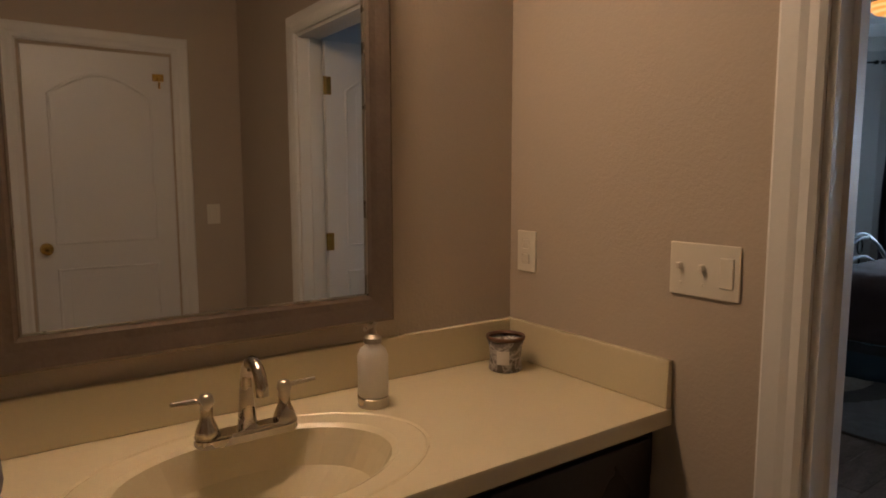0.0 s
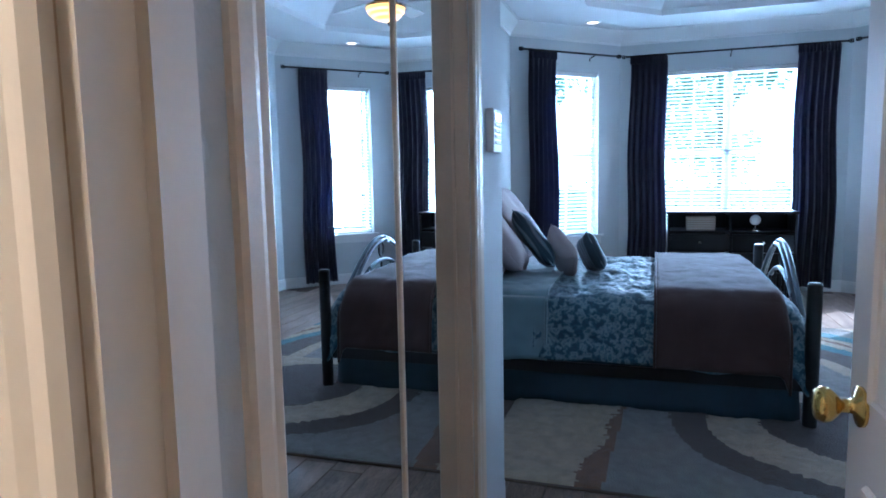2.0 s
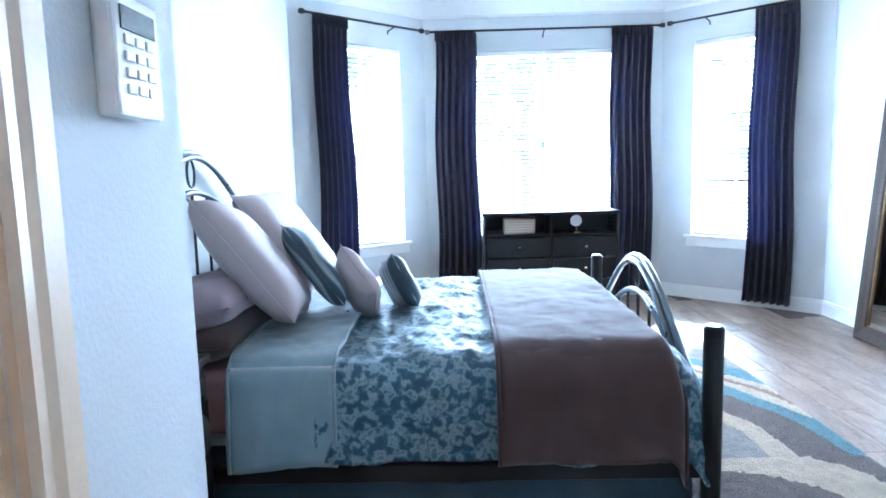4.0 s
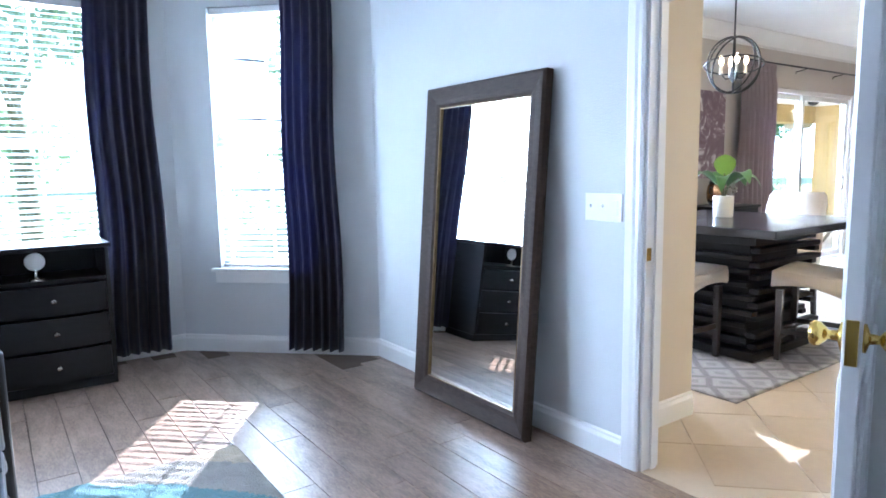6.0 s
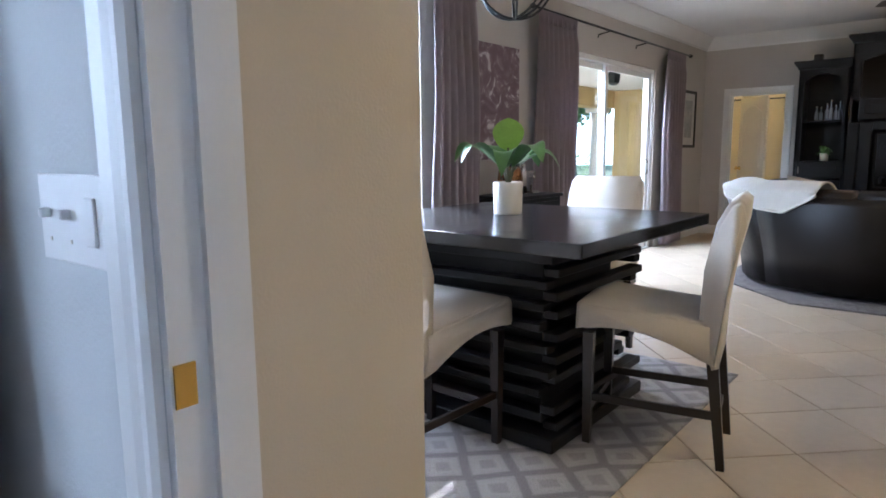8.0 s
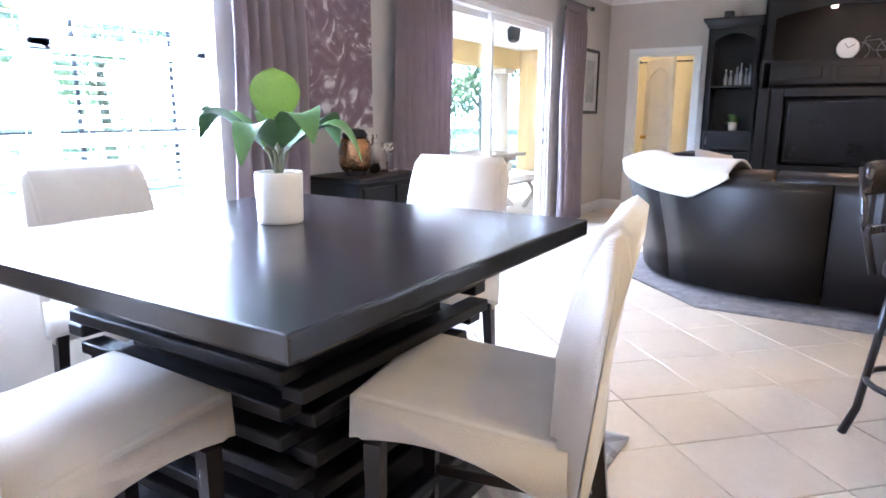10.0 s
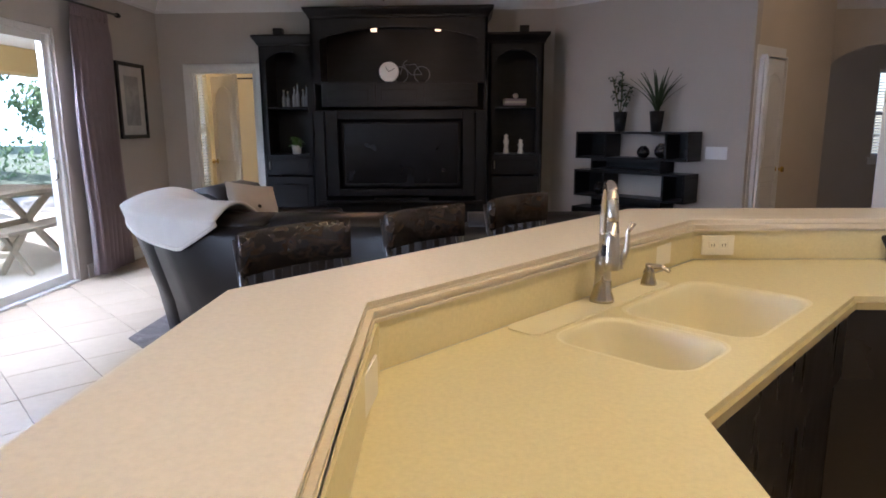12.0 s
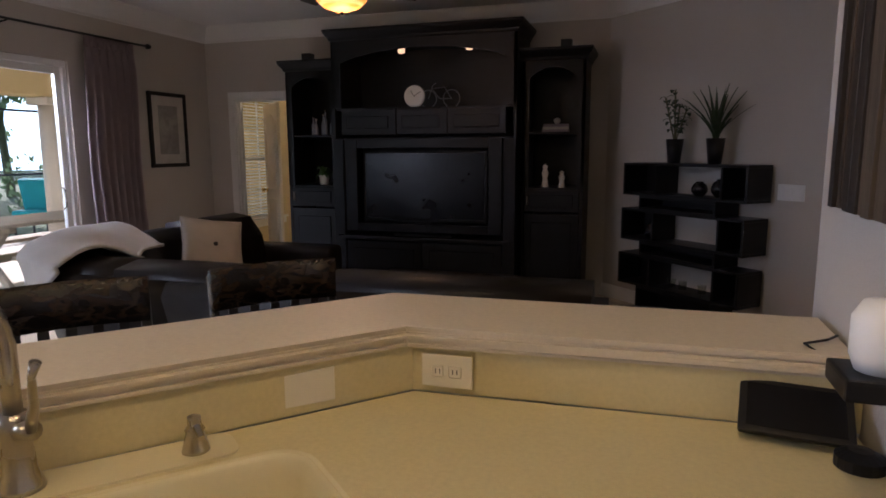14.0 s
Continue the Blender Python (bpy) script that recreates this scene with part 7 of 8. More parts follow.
    for a, b in ((x0 + 0.13, 1.54), (1.56, x1 - 0.13)):
        dr = part("cabinet_door", box(a, b, D2 - 0.02, D2 + 0.002, 0.12, 0.56, 0.006, 2), M_BLACK, e)
        part("raised_field", box(a + 0.07, b - 0.07, D2 + 0.0025, D2 + 0.010, 0.19, 0.49, 0.006), M_BLACK, dr)
    part("plinth", box(x0, x1, 0.03, D2 + 0.01, 0, 0.095, 0.004), M_BLACK, e)
    crown_top(x0, x1, CZ, D2)
    for px in (1.17, 1.93):
        p = part("puck_light", lathe([(0, -0.012), (0.03, -0.012), (0.034, 0), (0, 0)], 16, (px, D2 - 0.14, CZ - 0.04)), glow("puck_lens", (1.0, 0.55, 0.22), 2.2), e, "small lit halogen puck")
    M0 = pose(4.32, -12.03, 0)
    tv = thing("television", "black flat television switched off in the wall unit", "television", M0 @ pose(1.55, D2 - 0.12, 1.09))
    part("bezel", box(-0.64, 0.64, 0.0, 0.05, -0.33, 0.36, 0.006, 2), M_BLACK, tv)
    part("screen", box(-0.615, 0.615, 0.0505, 0.053, -0.30, 0.34, 0), M_TVBLACK, tv, "dark glossy screen")
    part("foot", box(-0.3, 0.3, -0.05, 0.1, -0.474, -0.45, 0.004), M_BLACK, tv)
    part("neck", box(-0.06, 0.06, 0.0, 0.03, -0.449, -0.331, 0.003), M_BLACK, tv)
    # things on the shelves
    for i, (x, h, r) in enumerate(((0.20, 0.17, 0.022), (0.26, 0.15, 0.02), (0.32, 0.20, 0.024), (0.37, 0.24, 0.018), (0.42, 0.18, 0.022), (0.47, 0.22, 0.018))):
        b = thing("glass_bottle", "clear glass bottle standing on the shelf", "bottle", M0 @ pose(3.09 - x, 0.3 + 0.05 * (i % 2), 1.6205), "bottles on the shelf")
        part("body", lathe([(0, 0), (r, 0), (r * 1.05, h * 0.1), (r, h * 0.6), (r * 0.45, h * 0.75), (r * 0.4, h), (r * 0.3, h), (r * 0.35, h * 0.75), (r * 0.85, h * 0.58), (r * 0.9, 0.01), (0, 0.008)], 14), M_BOTTLE, b, smooth=True)
        part("stopper", lathe([(0, h), (r * 0.45, h), (r * 0.5, h + 0.02), (0, h + 0.025)], 12), M_NICKEL, b)
    pp = thing("small_plant", "small green plant in a white pot on the shelf", "plant", M0 @ pose(2.76, 0.34, 1.1005))
    part("pot", lathe([(0, 0), (0.045, 0), (0.055, 0.1), (0.048, 0.1), (0.044, 0.06), (0, 0.06)], 18), M_CERAMIC, pp, "white pot", True)
    rng = random.Random(9)
    bm = bmesh.new()
    for i in range(70):
        a, L = rng.uniform(0, 360), rng.uniform(0.05, 0.12)
        l2 = leaf((0.01 * math.cos(a), 0.01 * math.sin(a), 0.08), a, L, 0.03, rng.uniform(0.03, 0.14), 0.05, 0, 0.2, 3)
        me = bpy.data.meshes.new("t")
        l2.to_mesh(me)
        l2.free()
        bm.from_mesh(me)
        bpy.data.meshes.remove(me)
    part("foliage", bm, M_LEAF, pp)
    ck = thing("mantel_clock", "round white clock standing in the top bay", "clock", M0 @ pose(1.68, 0.42, 1.8705))
    part("dial", lathe([(0, 0), (0.10, 0), (0.108, 0.012), (0.10, 0.03), (0, 0.03)], 28), M_WHITE, ck, "white dial").matrix_basis = pose(0, 0.03, 0.112, -90)
    part("rim", tube([(0.105 * math.cos(radians(a)), 0.035, 0.112 + 0.105 * math.sin(radians(a))) for a in range(0, 360, 15)], 0.006, 8, closed=True), M_NICKEL, ck)
    for ang, L in ((60, 0.06), (150, 0.08)):
        part("clock_hand", tube([(0, 0.064, 0.112), (L * math.cos(radians(ang)), 0.064, 0.112 + L * math.sin(radians(ang)))], 0.003, 6), M_BLACK, ck)
    bk = thing("bicycle_ornament", "grey wire bicycle ornament beside the clock", "ornament", M0 @ pose(1.44, 0.36, 1.8705))
    for x in (-0.11, 0.13):
        part("wheel", tube([(x + 0.085 * math.cos(radians(a)), 0, 0.09 + 0.085 * math.sin(radians(a))) for a in range(0, 360, 15)], 0.005, 6, closed=True), M_WIRE, bk)
    part("frame", tube([(-0.11, 0, 0.09), (-0.04, 0, 0.2), (0.09, 0, 0.19), (0.01, 0, 0.09), (-0.11, 0, 0.09)], 0.005, 6), M_WIRE, bk)
    part("handlebar", tube([(0.13, 0, 0.09), (0.085, 0, 0.22), (0.05, 0, 0.24)], 0.005, 6), M_WIRE, bk)
    part("saddle", box(-0.07, -0.01, -0.012, 0.012, 0.205, 0.22, 0.004), M_LEATHER, bk)
    for i in range(3):
        b = thing("shelf_book", "pale book lying in a small stack", "book", M0 @ pose(0.31, 0.3, 1.6205 + i * 0.026, 0, 0, 4 * i))
        part("cover", box(-0.12, 0.12, -0.08, 0.08, 0, 0.025, 0.002), M_LINEN if i % 2 else M_MAUVE, b)
    br = thing("bird_ornament", "small pale bird ornament on the books", "ornament", M0 @ pose(0.30, 0.3, 1.699))
    part("body", lathe([(0, 0), (0.02, 0.005), (0.035, 0.03), (0.022, 0.05), (0, 0.058)], 14), M_LINEN, br, smooth=True)
    for x, h in ((2.70, 0.22), (2.86, 0.16)):
        st = thing("figurine", "small white abstract figurine on the shelf", "figurine", M0 @ pose(3.1 - x, 0.34, 1.1005))
        part("body", lathe([(0, 0), (0.04, 0), (0.03, h * 0.12), (0.022, h * 0.4), (0.034, h * 0.6), (0.018, h * 0.78), (0.026, h * 0.9), (0, h)], 14), M_CERAMIC, st, smooth=True)
    for x in (0.22, 2.90):
        sk = thing("surround_speaker", "small black cube speaker on top of the wall unit", "speaker", M0 @ pose(x, 0.35, SZ + 0.1005))
        part("cabinet", box(-0.05, 0.05, -0.05, 0.05, 0, 0.09, 0.006, 2), M_BLACK, sk)
        part("grille", box(-0.042, 0.042, 0.0505, 0.053, 0.008, 0.082, 0.001), M_IRON, sk)


entertainment_center()


def cube_shelf():
    m = Matrix(((-S2, -S2, 0, 3.985), (S2, -S2, 0, -11.465), (0, 0, 1, 0), (0, 0, 0, 1)))
    s = thing("staggered_shelf", "black staggered open cube shelf against the angled wall", "shelf", m)
    W, T, DP = 1.27, 0.022, 0.27

    def board(x0, x1, z0, z1):
        part("board", box(x0, x1, 0, DP, z0, z1, 0.002), M_BLACK, s)

    def cell(x0, x1, z0, z1, back=False):
        board(x0, x1, z0, z0 + T)
        board(x0, x1, z1 - T, z1)
        board(x0, x0 + T, z0 + T, z1 - T)
        board(x1 - T, x1, z0 + T, z1 - T)
        if back:
            part("back_panel", box(x0, x1, DP - 0.008, DP, z0, z1, 0), M_BLACK, s)

    for i, (z0, off) in enumerate(((1.06, 0.0), (0.66, -0.01), (0.26, -0.03))):
        cell(off, W + off, z0, z0 + 0.28)
        for a, b in ((0.0, 0.36), (1.03, 1.27)):
            part("back_panel", box(a + off + T, b + off - T, DP - 0.008, DP, z0 + T, z0 + 0.28 - T, 0), M_BLACK, s)
        board(0.36 + off, 0.36 + off + T, z0 + T, z0 + 0.28 - T)
        board(1.03 + off, 1.03 + off + T, z0 + T, z0 + 0.28 - T)
    for z0, a, b in ((0.94, 0.2, 1.0), (0.54, 0.22, 1.02)):
        cell(a, b, z0, z0 + 0.12, True)
    cell(0.2, 1.0, 0.0, 0.26, True)

    def pot_plant(x, kind):
        p = thing("shelf_plant", "spiky green plant in a black tapered pot" if kind else "bushy green plant in a black tapered pot", "plant", m @ pose(x, 0.13, 1.3405))
        part("pot", lathe([(0, 0), (0.05, 0), (0.072, 0.2), (0.064, 0.2), (0.058, 0.15), (0, 0.15)], 20), M_BLACK, p, "black tapered pot", True)
        part("soil", lathe([(0, 0.17), (0.062, 0.17)], 16), M_SOIL, p)
        rng = random.Random(20 + kind)
        if kind:
            for i in range(20):
                a = i * 137.5
                r = 0.10 + 0.28 * (i / 20)
                H = 0.5 - 0.16 * (i / 20)
                bm = bmesh.new()
                d = Vector((math.cos(radians(a)), math.sin(radians(a)), 0))
                side = Vector((-d.y, d.x, 0))
                rows = []
                for k in range(6):
                    t = k / 5
                    q = d * (r * t ** 1.5) + Vector((0, 0, 0.17 + H * t - 0.06 * t * t))
                    w = 0.017 * (1 - t ** 2) + 0.001
                    rows.append([bm.verts.new(q - side * w), bm.verts.new(q + d * -0.006), bm.verts.new(q + side * w)])
                for ra, rb in zip(rows, rows[1:]):
                    for c in range(2):
                        bm.faces.new((ra[c], ra[c + 1], rb[c + 1], rb[c]))
                part("leaf", bm, M_LEAFD, p)
        else:
            for j in range(4):
                a = j * 95 + 20
                top = Vector((0.09 * math.cos(radians(a)), 0.09 * math.sin(radians(a)), 0.44 + 0.05 * j))
                part("stem", tube([(0, 0, 0.16), tuple(top * 0.5 + Vector((0, 0, 0.08))), tuple(top)], 0.006, 6), M_STEM, p)
                for k in range(13):
                    t = 0.3 + 0.7 * k / 12
                    q = Vector((top.x * t, top.y * t, 0.16 + (top.z - 0.16) * t))
                    part("leaf", leaf(q, rng.uniform(0, 360), rng.uniform(0.06, 0.10), 0.05, rng.uniform(0, 0.04), 0.03, 0, 0.2, 4), M_LEAFD, p)

    pot_plant(0.45, 0)
    pot_plant(0.86, 1)
    gloss = mat("black_glossy_ceramic", (0.015, 0.015, 0.017), 0.12, var=0.1, bump=0.0)
    for x, z, r in ((0.74, 1.0825, 0.065), (0.95, 1.0825, 0.08), (0.25, 0.6825, 0.07)):
        v = thing("round_vase", "glossy black round vase on the shelf", "vase", m @ pose(x, 0.12, z))
        part("body", lathe([(0, 0), (r * 0.5, 0), (r * 0.95, r * 0.5), (r, r * 0.9), (r * 0.8, r * 1.45), (r * 0.45, r * 1.7), (r * 0.5, r * 1.8), (r * 0.38, r * 1.75), (0, r * 1.5)], 22), gloss, v, smooth=True)
    for x in (0.5, 0.62, 0.82):
        v = thing("glass_votive", "small glass candle holder on the low shelf", "candle holder", m @ pose(x, 0.12, 0.2825))
        part("cup", lathe([(0, 0), (0.03, 0), (0.036, 0.08), (0.032, 0.08), (0.027, 0.01), (0, 0.01)], 16), M_JAR, v)


cube_shelf()
wall_plate("light_switch", Matrix(((-0.72, -0.693, 0, 2.78), (0.693, -0.72, 0, -10.69), (0, 0, 1, 1.14), (0, 0, 0, 1))) @ pose(0, 0.004, 0), 0.21, 0.12, ["rocker", "rocker", "rocker"], "white three-gang switch plate on the angled wall", M_WHITE)
ceiling_fan("ceiling_fan", (5.78, -9.55, H_FAM), 0.23, "family room ceiling fan with dark blades and lit amber bowl", M_ESPRESSO, turn=30, span=0.66)

# low coffee table things seen over the sofa
ct = thing("coffee_table", "dark low coffee table in front of the sofa", "table", pose(5.3, -10.2, 0.0165))
part("tabletop", box(-0.55, 0.55, -0.33, 0.33, 0.40, 0.44, 0.006, 2), M_ESPRESSO, ct)
for x in (-0.5, 0.44):
    for y in (-0.28, 0.22):
        part("leg", box(x, x + 0.06, y, y + 0.06, 0, 0.399, 0.004), M_ESPRESSO, ct)

# ---- hall beyond ----
door_leaf("hall_door", "white two-panel door with brass knob in the hall", frame2(2.52, -10.565, -0.721, -0.693) @ pose(0.03, -0.045, 0), 0.55, 2.0, hinges=False, arch=True)
def arch_wall():
    """The hall's end wall with an arched opening."""
    bm = bmesh.new()
    a, b, spring, rise = -0.4, 0.98, 2.0, 0.32
    y0, y1 = -12.5, -12.36
    add_box(bm, b, 1.9, y0, y1, 0, H_FAM)
    add_box(bm, -1.6, a, y0, y1, 0, H_FAM)
    n = 14
    for i in range(n):
        xa, xb = a + (b - a) * i / n, a + (b - a) * (i + 1) / n
        za, zb = (spring + rise * math.sin(math.pi * k / n) ** 0.6 for k in (i, i + 1))
        v = [bm.verts.new(p) for p in ((xa, y0, za), (xb, y0, zb), (xb, y0, H_FAM), (xa, y0, H_FAM), (xa, y1, za), (xb, y1, zb), (xb, y1, H_FAM), (xa, y1, H_FAM))]
        for f in ((3, 2, 1, 0), (4, 5, 6, 7), (0, 1, 5, 4)):
            bm.faces.new([v[k] for k in f])
    struct("wall_hall_arch", bm, M_CREAM)


arch_wall()
struct("crown_hall", sweep(crown(H_FAM, 0.16, 0.12), [(1.9, -12.36), (-1.6, -12.36)][::-1]), M_TRIM)
fv = thing("floor_vase", "tall dark floor vase holding dry twigs", "vase", pose(0.72, -13.3, 0))
part("body", lathe([(0, 0), (0.09, 0), (0.15, 0.25), (0.14, 0.4), (0.06, 0.58), (0.05, 0.7), (0.07, 0.74), (0.05, 0.72), (0.04, 0.6), (0, 0.5)], 22), M_BLACK, fv, smooth=True)
rngt = random.Random(3)
for i in range(9):
    part("twig", tube([(0, 0, 0.6), (rngt.uniform(-0.08, 0.08), rngt.uniform(-0.08, 0.08), 0.95), (rngt.uniform(-0.22, 0.22), rngt.uniform(-0.2, 0.2), rngt.uniform(1.2, 1.55))], [0.006, 0.004, 0.002], 5), M_STEM, fv)
window("window_5", frame2(-0.98, -14.6, -1, 0), 0.52, 0.9, 2.2, 0.12, label="white hall window with slatted blind")

# far bathroom: shower curtain, shutter, inner door
curtain(pose(7.35, -14.4, 0, 0, 0, 0), 1.5, 0.15, 2.1, mat("cream_shower_cloth", (0.62, 0.55, 0.38), 0.8, var=0.05, bump=0.1), "cream shower curtain in the far bathroom", 12, 0.0, name="shower_curtain", seed=6)
curtain_rod((6.5, -14.4, 2.13), (8.95, -14.4, 2.13), "shower rod in the far bathroom", 0.012, "shower_rod", brackets=1, wall_off=0.0)
window("window_6", frame2(9.0, -13.05, 0, -1), 0.95, 0.5, 2.2, 0.12, label="far bathroom window with white shutters")
door_leaf("inner_door", "cream door standing open in the far bathroom", pose(7.89, -12.18, 0, 0, 0, -44), 0.66, hinges=False, material=mat("cream_door_paint", (0.72, 0.64, 0.48), 0.35, var=0.03, bump=0.05))

# ---- outdoors ----
def outdoors():
    struct("ground", box(8.9, 140, -110, 90, -0.5, -0.12, 0), mat("lawn", (0.07, 0.12, 0.035), 0.9, var=0.25, scale=2, fine=60, bump=0.6))
    struct("pavement", box(8.905, 14.5, -17.5, -6.0, -0.119, -0.02, 0.01), M_CONCRETE)
    struct("lanai_ceiling", box(8.905, 13.2, -17.5, -6.6, 2.72, 2.85, 0), M_CEIL)
    struct("lanai_beam", box(12.6, 13.1, -17.5, -6.6, 2.3, 2.715, 0.01), M_STUCCO)
    struct("lanai_end_wall", box(9.0, 12.6, -17.5, -17.3, -0.02, 2.715, 0), M_STUCCO)
    for y in (-9.5, -13.52, -16.9):
        c = thing("lanai_column", "round cream stucco column at the edge of the lanai", "column", pose(12.85, y, -0.02))
        part("shaft", lathe([(0, 0.2), (0.17, 0.2), (0.16, 2.2), (0, 2.2)], 24), M_CREAM, c, smooth=True)
        part("base", box(-0.22, 0.22, -0.22, 0.22, 0, 0.199, 0.01), M_CREAM, c)
        part("capital", box(-0.22, 0.22, -0.22, 0.22, 2.201, 2.315, 0.01), M_CREAM, c)
    wood = mat("weathered_picnic_wood", (0.42, 0.34, 0.25), 0.8, var=0.2, scale=4, fine=60, bump=0.4, stretch=(1, 6, 6))
    m = pose(10.3, -11.0, -0.02, 0, 0, 90)
    t = thing("picnic_table", "weathered wooden trestle table on the lanai", "table", m)
    for i in range(5):
        part("plank", box(-0.95, 0.95, -0.42 + i * 0.17, -0.26 + i * 0.17, 0.72, 0.76, 0.004), wood, t)
    for x in (-0.65, 0.65):
        for s in (-1, 1):
            part("leg", tube([(x, s * 0.34, 0.0), (x, -s * 0.3, 0.71)], 0.045, 6), wood, t)
        part("cleat", box(x - 0.04, x + 0.04, -0.38, 0.38, 0.66, 0.719, 0.004), wood, t)
    part("brace", box(-0.64, 0.64, -0.03, 0.03, 0.32, 0.40, 0.004), wood, t)
    for s in (-1, 1):
        b = thing("picnic_bench", "weathered wooden bench beside the trestle table", "bench", m @ pose(0, s * 0.72, 0), "benches at the picnic table")
        part("seat", box(-0.85, 0.85, -0.15, 0.15, 0.42, 0.46, 0.006), wood, b)
        for x in (-0.6, 0.6):
            for q in (-1, 1):
                part("leg", tube([(x, q * 0.16, 0.0), (x, -q * 0.12, 0.42)], 0.032, 6), wood, b)
    teal = mat("turquoise_cushion", (0.0, 0.30, 0.34), 0.8, var=0.08, bump=0.2)
    for x, y in ((13.95, -14.1), (13.95, -15.1)):
        c = thing("patio_chair", "patio chair with bright turquoise cushions", "chair", pose(x, y, -0.02, 0, 0, 200), "patio chairs")
        part("seat_cushion", box(-0.3, 0.3, -0.3, 0.3, 0.36, 0.48, 0.03, 2), teal, c)
        part("back_cushion", box(-0.3, 0.3, -0.08, 0.06, 0.5, 1.05, 0.03, 2, pose(0, 0.28, 0, 14)), teal, c, "turquoise back cushion")
        part("frame", box(-0.32, 0.32, -0.32, 0.32, 0.28, 0.35, 0.01), M_IRON, c)
        for sx in (-0.29, 0.26):
            for sy in (-0.29, 0.26):
                part("leg", box(sx, sx + 0.03, sy, sy + 0.03, 0, 0.279, 0.003), M_IRON, c)
    lt = thing("lanai_lantern", "dark hanging lantern under the lanai ceiling", "lantern", pose(10.6, -12.9, 2.40))
    part("cage", lathe([(0.05, 0), (0.1, 0.03), (0.12, 0.2), (0.04, 0.28), (0.0, 0.3)], 6), M_IRON, lt)
    part("chain", tube([(0, 0, 0.29), (0, 0, 0.32)], 0.01, 6), M_IRON, lt)
    # screen enclosure frame
    sc = thing("screen_enclosure", "dark aluminium screen frame round the pool terrace", "screen frame")
    for y in range(-18, -2, 2):
        part("post", box(18.0, 18.06, y, y + 0.06, -0.12, 3.6, 0), M_IRON, sc)
    for z in (0.9, 2.4, 3.6):
        part("rail", box(17.995, 18.065, -18, -4, z, z + 0.05, 0), M_IRON, sc)
    # hedge and trees: many small leaf faces over limbs
    def leaves(centre, radius, n, size, rng, bm):
        for _ in range(n):
            while True:
                p = Vector((rng.uniform(-1, 1), rng.uniform(-1, 1), rng.uniform(-1, 1)))
                if 0.25 < p.length < 1:
                    break
            p = Vector(centre) + Vector((p.x * radius[0], p.y * radius[1], p.z * radius[2]))
            q = Euler((rng.uniform(0, 6), rng.uniform(0, 6), rng.uniform(0, 6))).to_matrix()
            s = size * rng.uniform(0.6, 1.4)
            v = [bm.verts.new(p + q @ Vector(c) * s) for c in ((-0.5, 0, 0), (0, -0.28, 0.05), (0.6, 0, 0), (0, 0.28, 0.05))]
            bm.faces.new(v)

    gm = mat("tree_leaf", (0.085, 0.12, 0.055), 0.6, var=0.3, scale=3, bump=0.0)
    let_light_through(gm, (0.26, 0.38, 0.20), 0.5)
    rng = random.Random(31)
    for x, y, h in ((15.5, 3.8, 5.5), (16.2, -0.6, 6.0), (16.5, -6.6, 4.2), (22.0, -9.0, 6.5), (23.0, -13.5, 6.0), (21.5, -18.0, 7.0), (19.5, -21.8, 6.5), (18.0, -25.5, 6.0), (23.0, -27.5, 7.0), (25.0, -22.5, 7.0)):
        t = thing("tree", "leafy green tree beyond the house", "tree", pose(x, y, -0.12), "trees outside")
        part("trunk", tube([(0, 0, 0), (0.1, 0.05, h * 0.3), (0.0, 0.15, h * 0.6)], [0.16, 0.12, 0.06], 10), M_STEM, t)
        for a in range(5):
            part("limb", tube([(0.05, 0.05, h * (0.25 + 0.06 * a)), (math.cos(a * 1.3) * 0.9, math.sin(a * 1.3) * 0.9, h * (0.4 + 0.08 * a))], [0.06, 0.02], 6), M_STEM, t)
        bm = bmesh.new()
        for a in range(9):
            leaves((math.cos(a * 0.9) * 1.1, math.sin(a * 0.9) * 1.2, h * (0.32 + 0.07 * a)), (0.9, 0.9, 0.6), 260, 0.20, rng, bm)
        part("crown", bm, gm, t)
    bm = bmesh.new()
    for k in range(40):
        leaves((19.5, -30 + k * 0.95, 0.5), (0.6, 0.6, 0.9), 90, 0.16, rng, bm)
    hd = finish(bm, "hedge", gm, None)
    tagged(hd, "clipped green hedge along the garden edge", "hedge", "", "stuff")
    # glowing shell added beyond the garden for the pale bright distance
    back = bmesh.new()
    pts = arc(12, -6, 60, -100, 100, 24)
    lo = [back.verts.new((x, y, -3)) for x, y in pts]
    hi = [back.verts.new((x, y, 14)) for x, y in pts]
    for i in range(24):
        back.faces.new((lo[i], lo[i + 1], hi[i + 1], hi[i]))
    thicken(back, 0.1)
    struct("backdrop", back, glow("backdrop_glow", (0.72, 0.86, 0.95), 1.5))


outdoors()

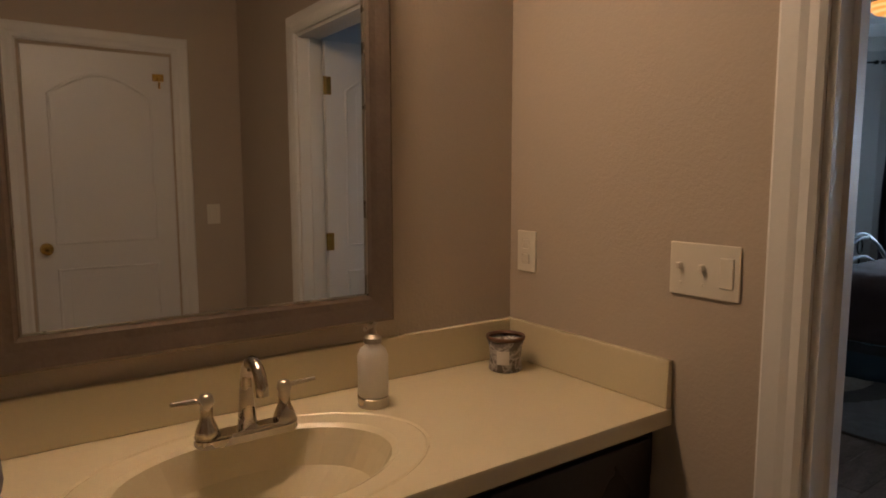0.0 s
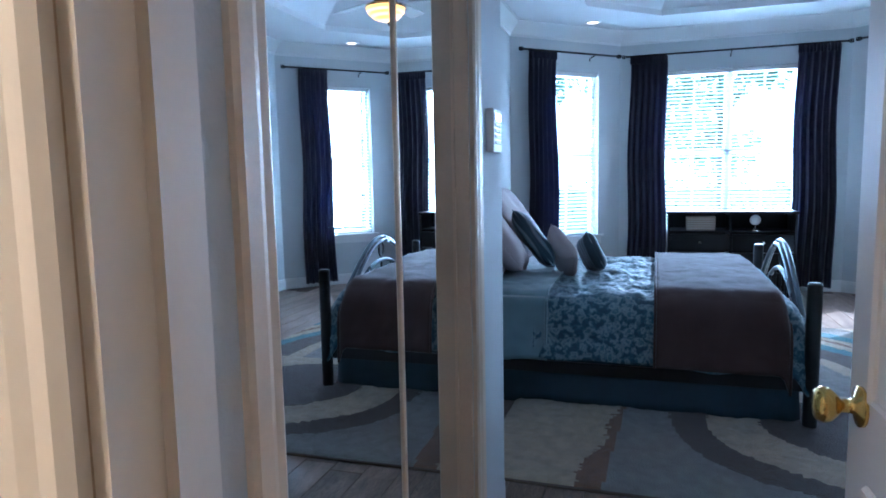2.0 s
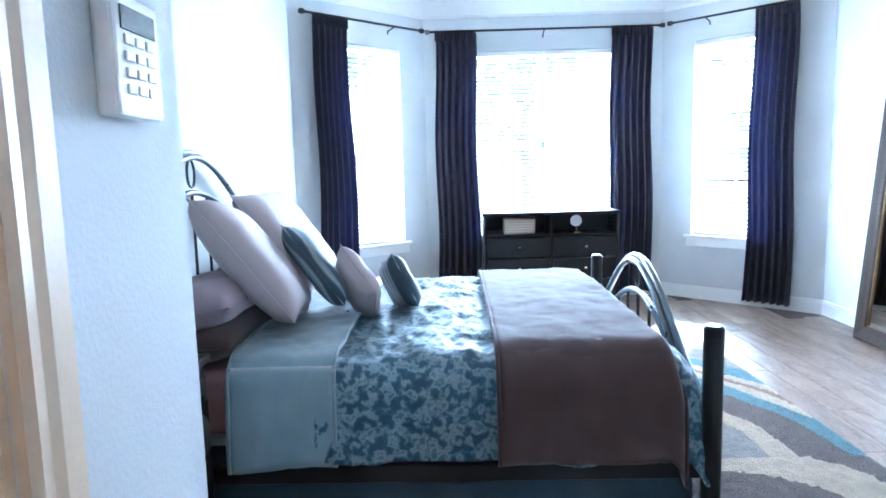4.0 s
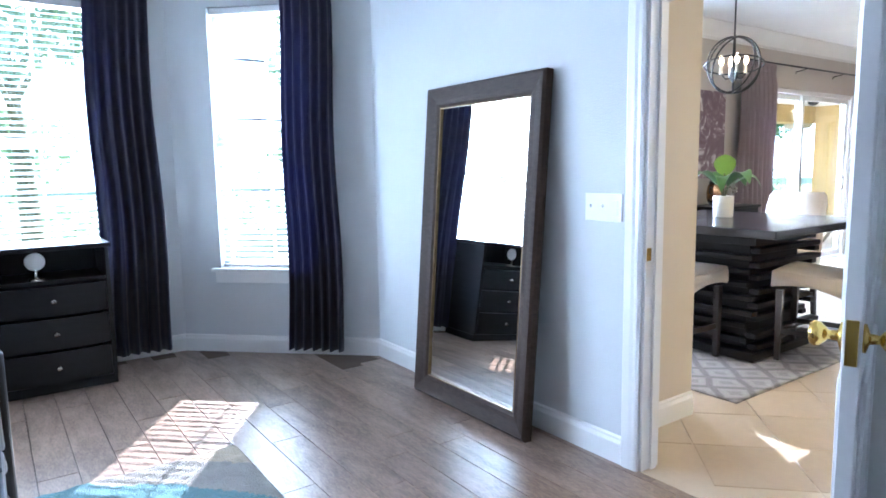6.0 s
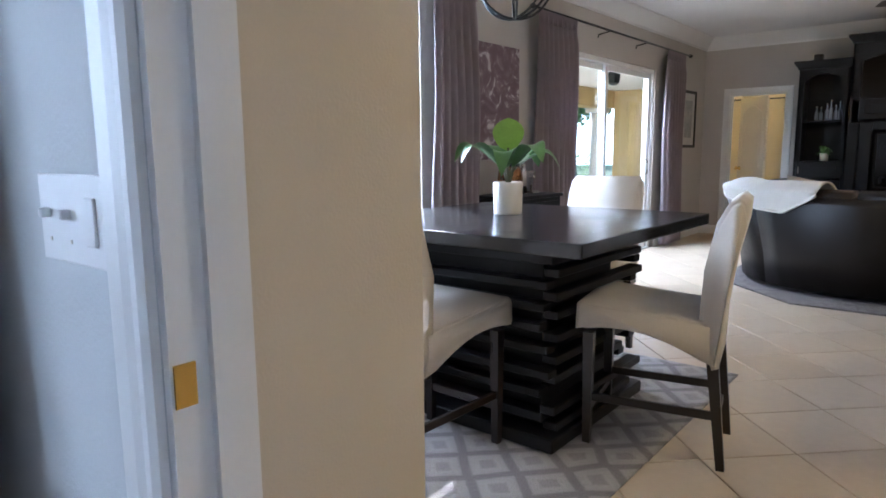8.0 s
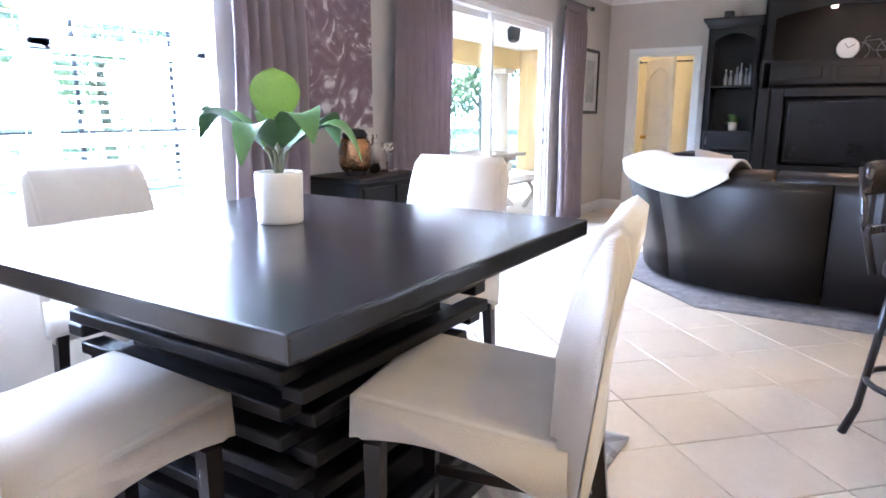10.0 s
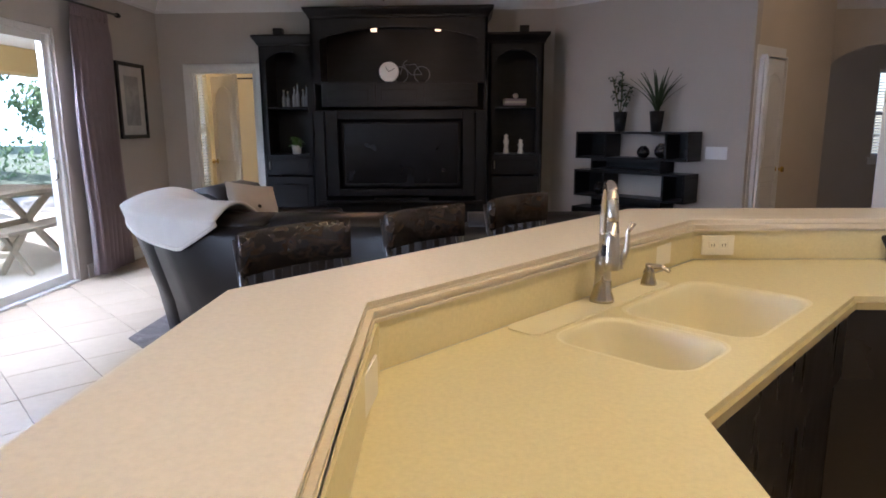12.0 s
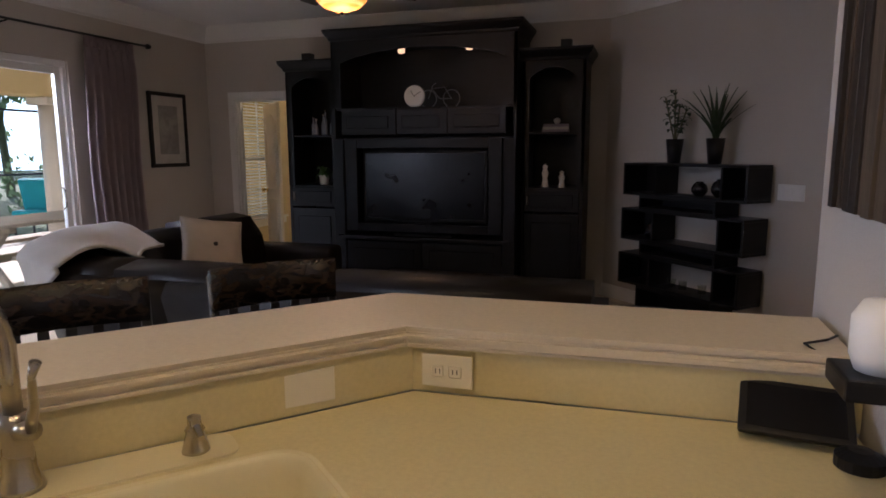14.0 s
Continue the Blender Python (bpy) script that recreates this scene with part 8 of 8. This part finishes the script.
# ---- floors in pieces ----
def plank_floor():
    floor = bpy.data.objects["floor_bedroom"]
    meshes = {}
    rng = random.Random(5)
    w, n = 0.165, 0
    rest = bmesh.new()
    y = -2.42
    while y < 2.42:
        x = 2.0 - rng.random() * 1.1
        while x < 9.8:
            L = 1.22
            x0, x1 = max(x, 2.0), min(x + L, 9.78)
            near = 6.0 < x0 + 0.5 and y < 0.3 or x1 < 5.6 and x1 > 3.0
            cx, cy = (x0 + x1) / 2, y + w / 2
            inside = (cx < 9.6 - max(0, abs(cy) - 1.2)) and (cx > 3.3 or 0.16 < cy < 1.46)
            if x1 - x0 > 0.1 and inside:
                key = round(x1 - x0, 2)
                if near and n < 300:
                    if key not in meshes:
                        bm = bmesh.new()
                        h = key / 2 - 0.0008
                        lo = [bm.verts.new((sx * h, sy * (w / 2 - 0.0008), -0.010)) for sx, sy in ((-1, -1), (1, -1), (1, 1), (-1, 1))]
                        hi = [bm.verts.new((sx * (h - 0.0015), sy * (w / 2 - 0.0023), 0.0)) for sx, sy in ((-1, -1), (1, -1), (1, 1), (-1, 1))]
                        bm.faces.new(hi)
                        for i in range(4):
                            bm.faces.new((lo[i], lo[(i + 1) % 4], hi[(i + 1) % 4], hi[i]))
                        me = bpy.data.meshes.new("plank")
                        bm.to_mesh(me)
                        bm.free()
                        me.materials.append(M_WOOD)
                        meshes[key] = me
                    p = new("plank", meshes[key])
                    p.parent = floor
                    p.location = ((x0 + x1) / 2, y + w / 2, 0)
                    n += 1
                else:
                    add_box(rest, x0 + 0.0008, x1 - 0.0008, y + 0.0008, y + w - 0.0008, -0.010, 0.0)
            x += L
        y += w
    ob = part("plank_rest", rest, M_WOOD, floor)
    ob["kind"] = "stuff"


def tile_floor():
    floor = bpy.data.objects["floor_tiled_bed"]
    step = 0.2965
    half = step * math.sqrt(2) / 2 - 0.0025
    bm = bmesh.new()
    c = 0.003
    lo = [bm.verts.new((sx * half, sy * half, -0.008)) for sx, sy in ((-1, -1), (1, -1), (1, 1), (-1, 1))]
    hi = [bm.verts.new((sx * (half - c), sy * (half - c), 0.0)) for sx, sy in ((-1, -1), (1, -1), (1, 1), (-1, 1))]
    mi = [bm.verts.new((sx * half, sy * half, -0.002)) for sx, sy in ((-1, -1), (1, -1), (1, 1), (-1, 1))]
    bm.faces.new(hi)
    for a, b in ((lo, mi), (mi, hi)):
        for i in range(4):
            bm.faces.new((a[i], a[(i + 1) % 4], b[(i + 1) % 4], b[i]))
    me = bpy.data.meshes.new("tile")
    bm.to_mesh(me)
    bm.free()
    me.materials.append(M_TILE)
    rest, n = bmesh.new(), 0
    for i in range(-60, 60):
        for j in range(-60, 60):
            x, y = 6.31 + step * (i + j), -6.005 + step * (i - j)
            if not (-1.4 < x < 8.95 and -14.8 < y < -2.62):
                if not (5.4 < x < 6.6 and -2.75 < y < -2.5):
                    continue
            if 5.2 < x < 8.75 and y > -9.6 and n < 300:
                p = new("tile", me)
                p.parent = floor
                p.matrix_basis = pose(x, y, 0, 0, 0, 45)
                n += 1
            else:
                add_box(rest, -half, half, -half, half, -0.008, 0.0, pose(x, y, 0, 0, 0, 45))
    ob = part("tile_rest", rest, M_TILE, floor)
    ob["kind"] = "stuff"


plank_floor()
tile_floor()
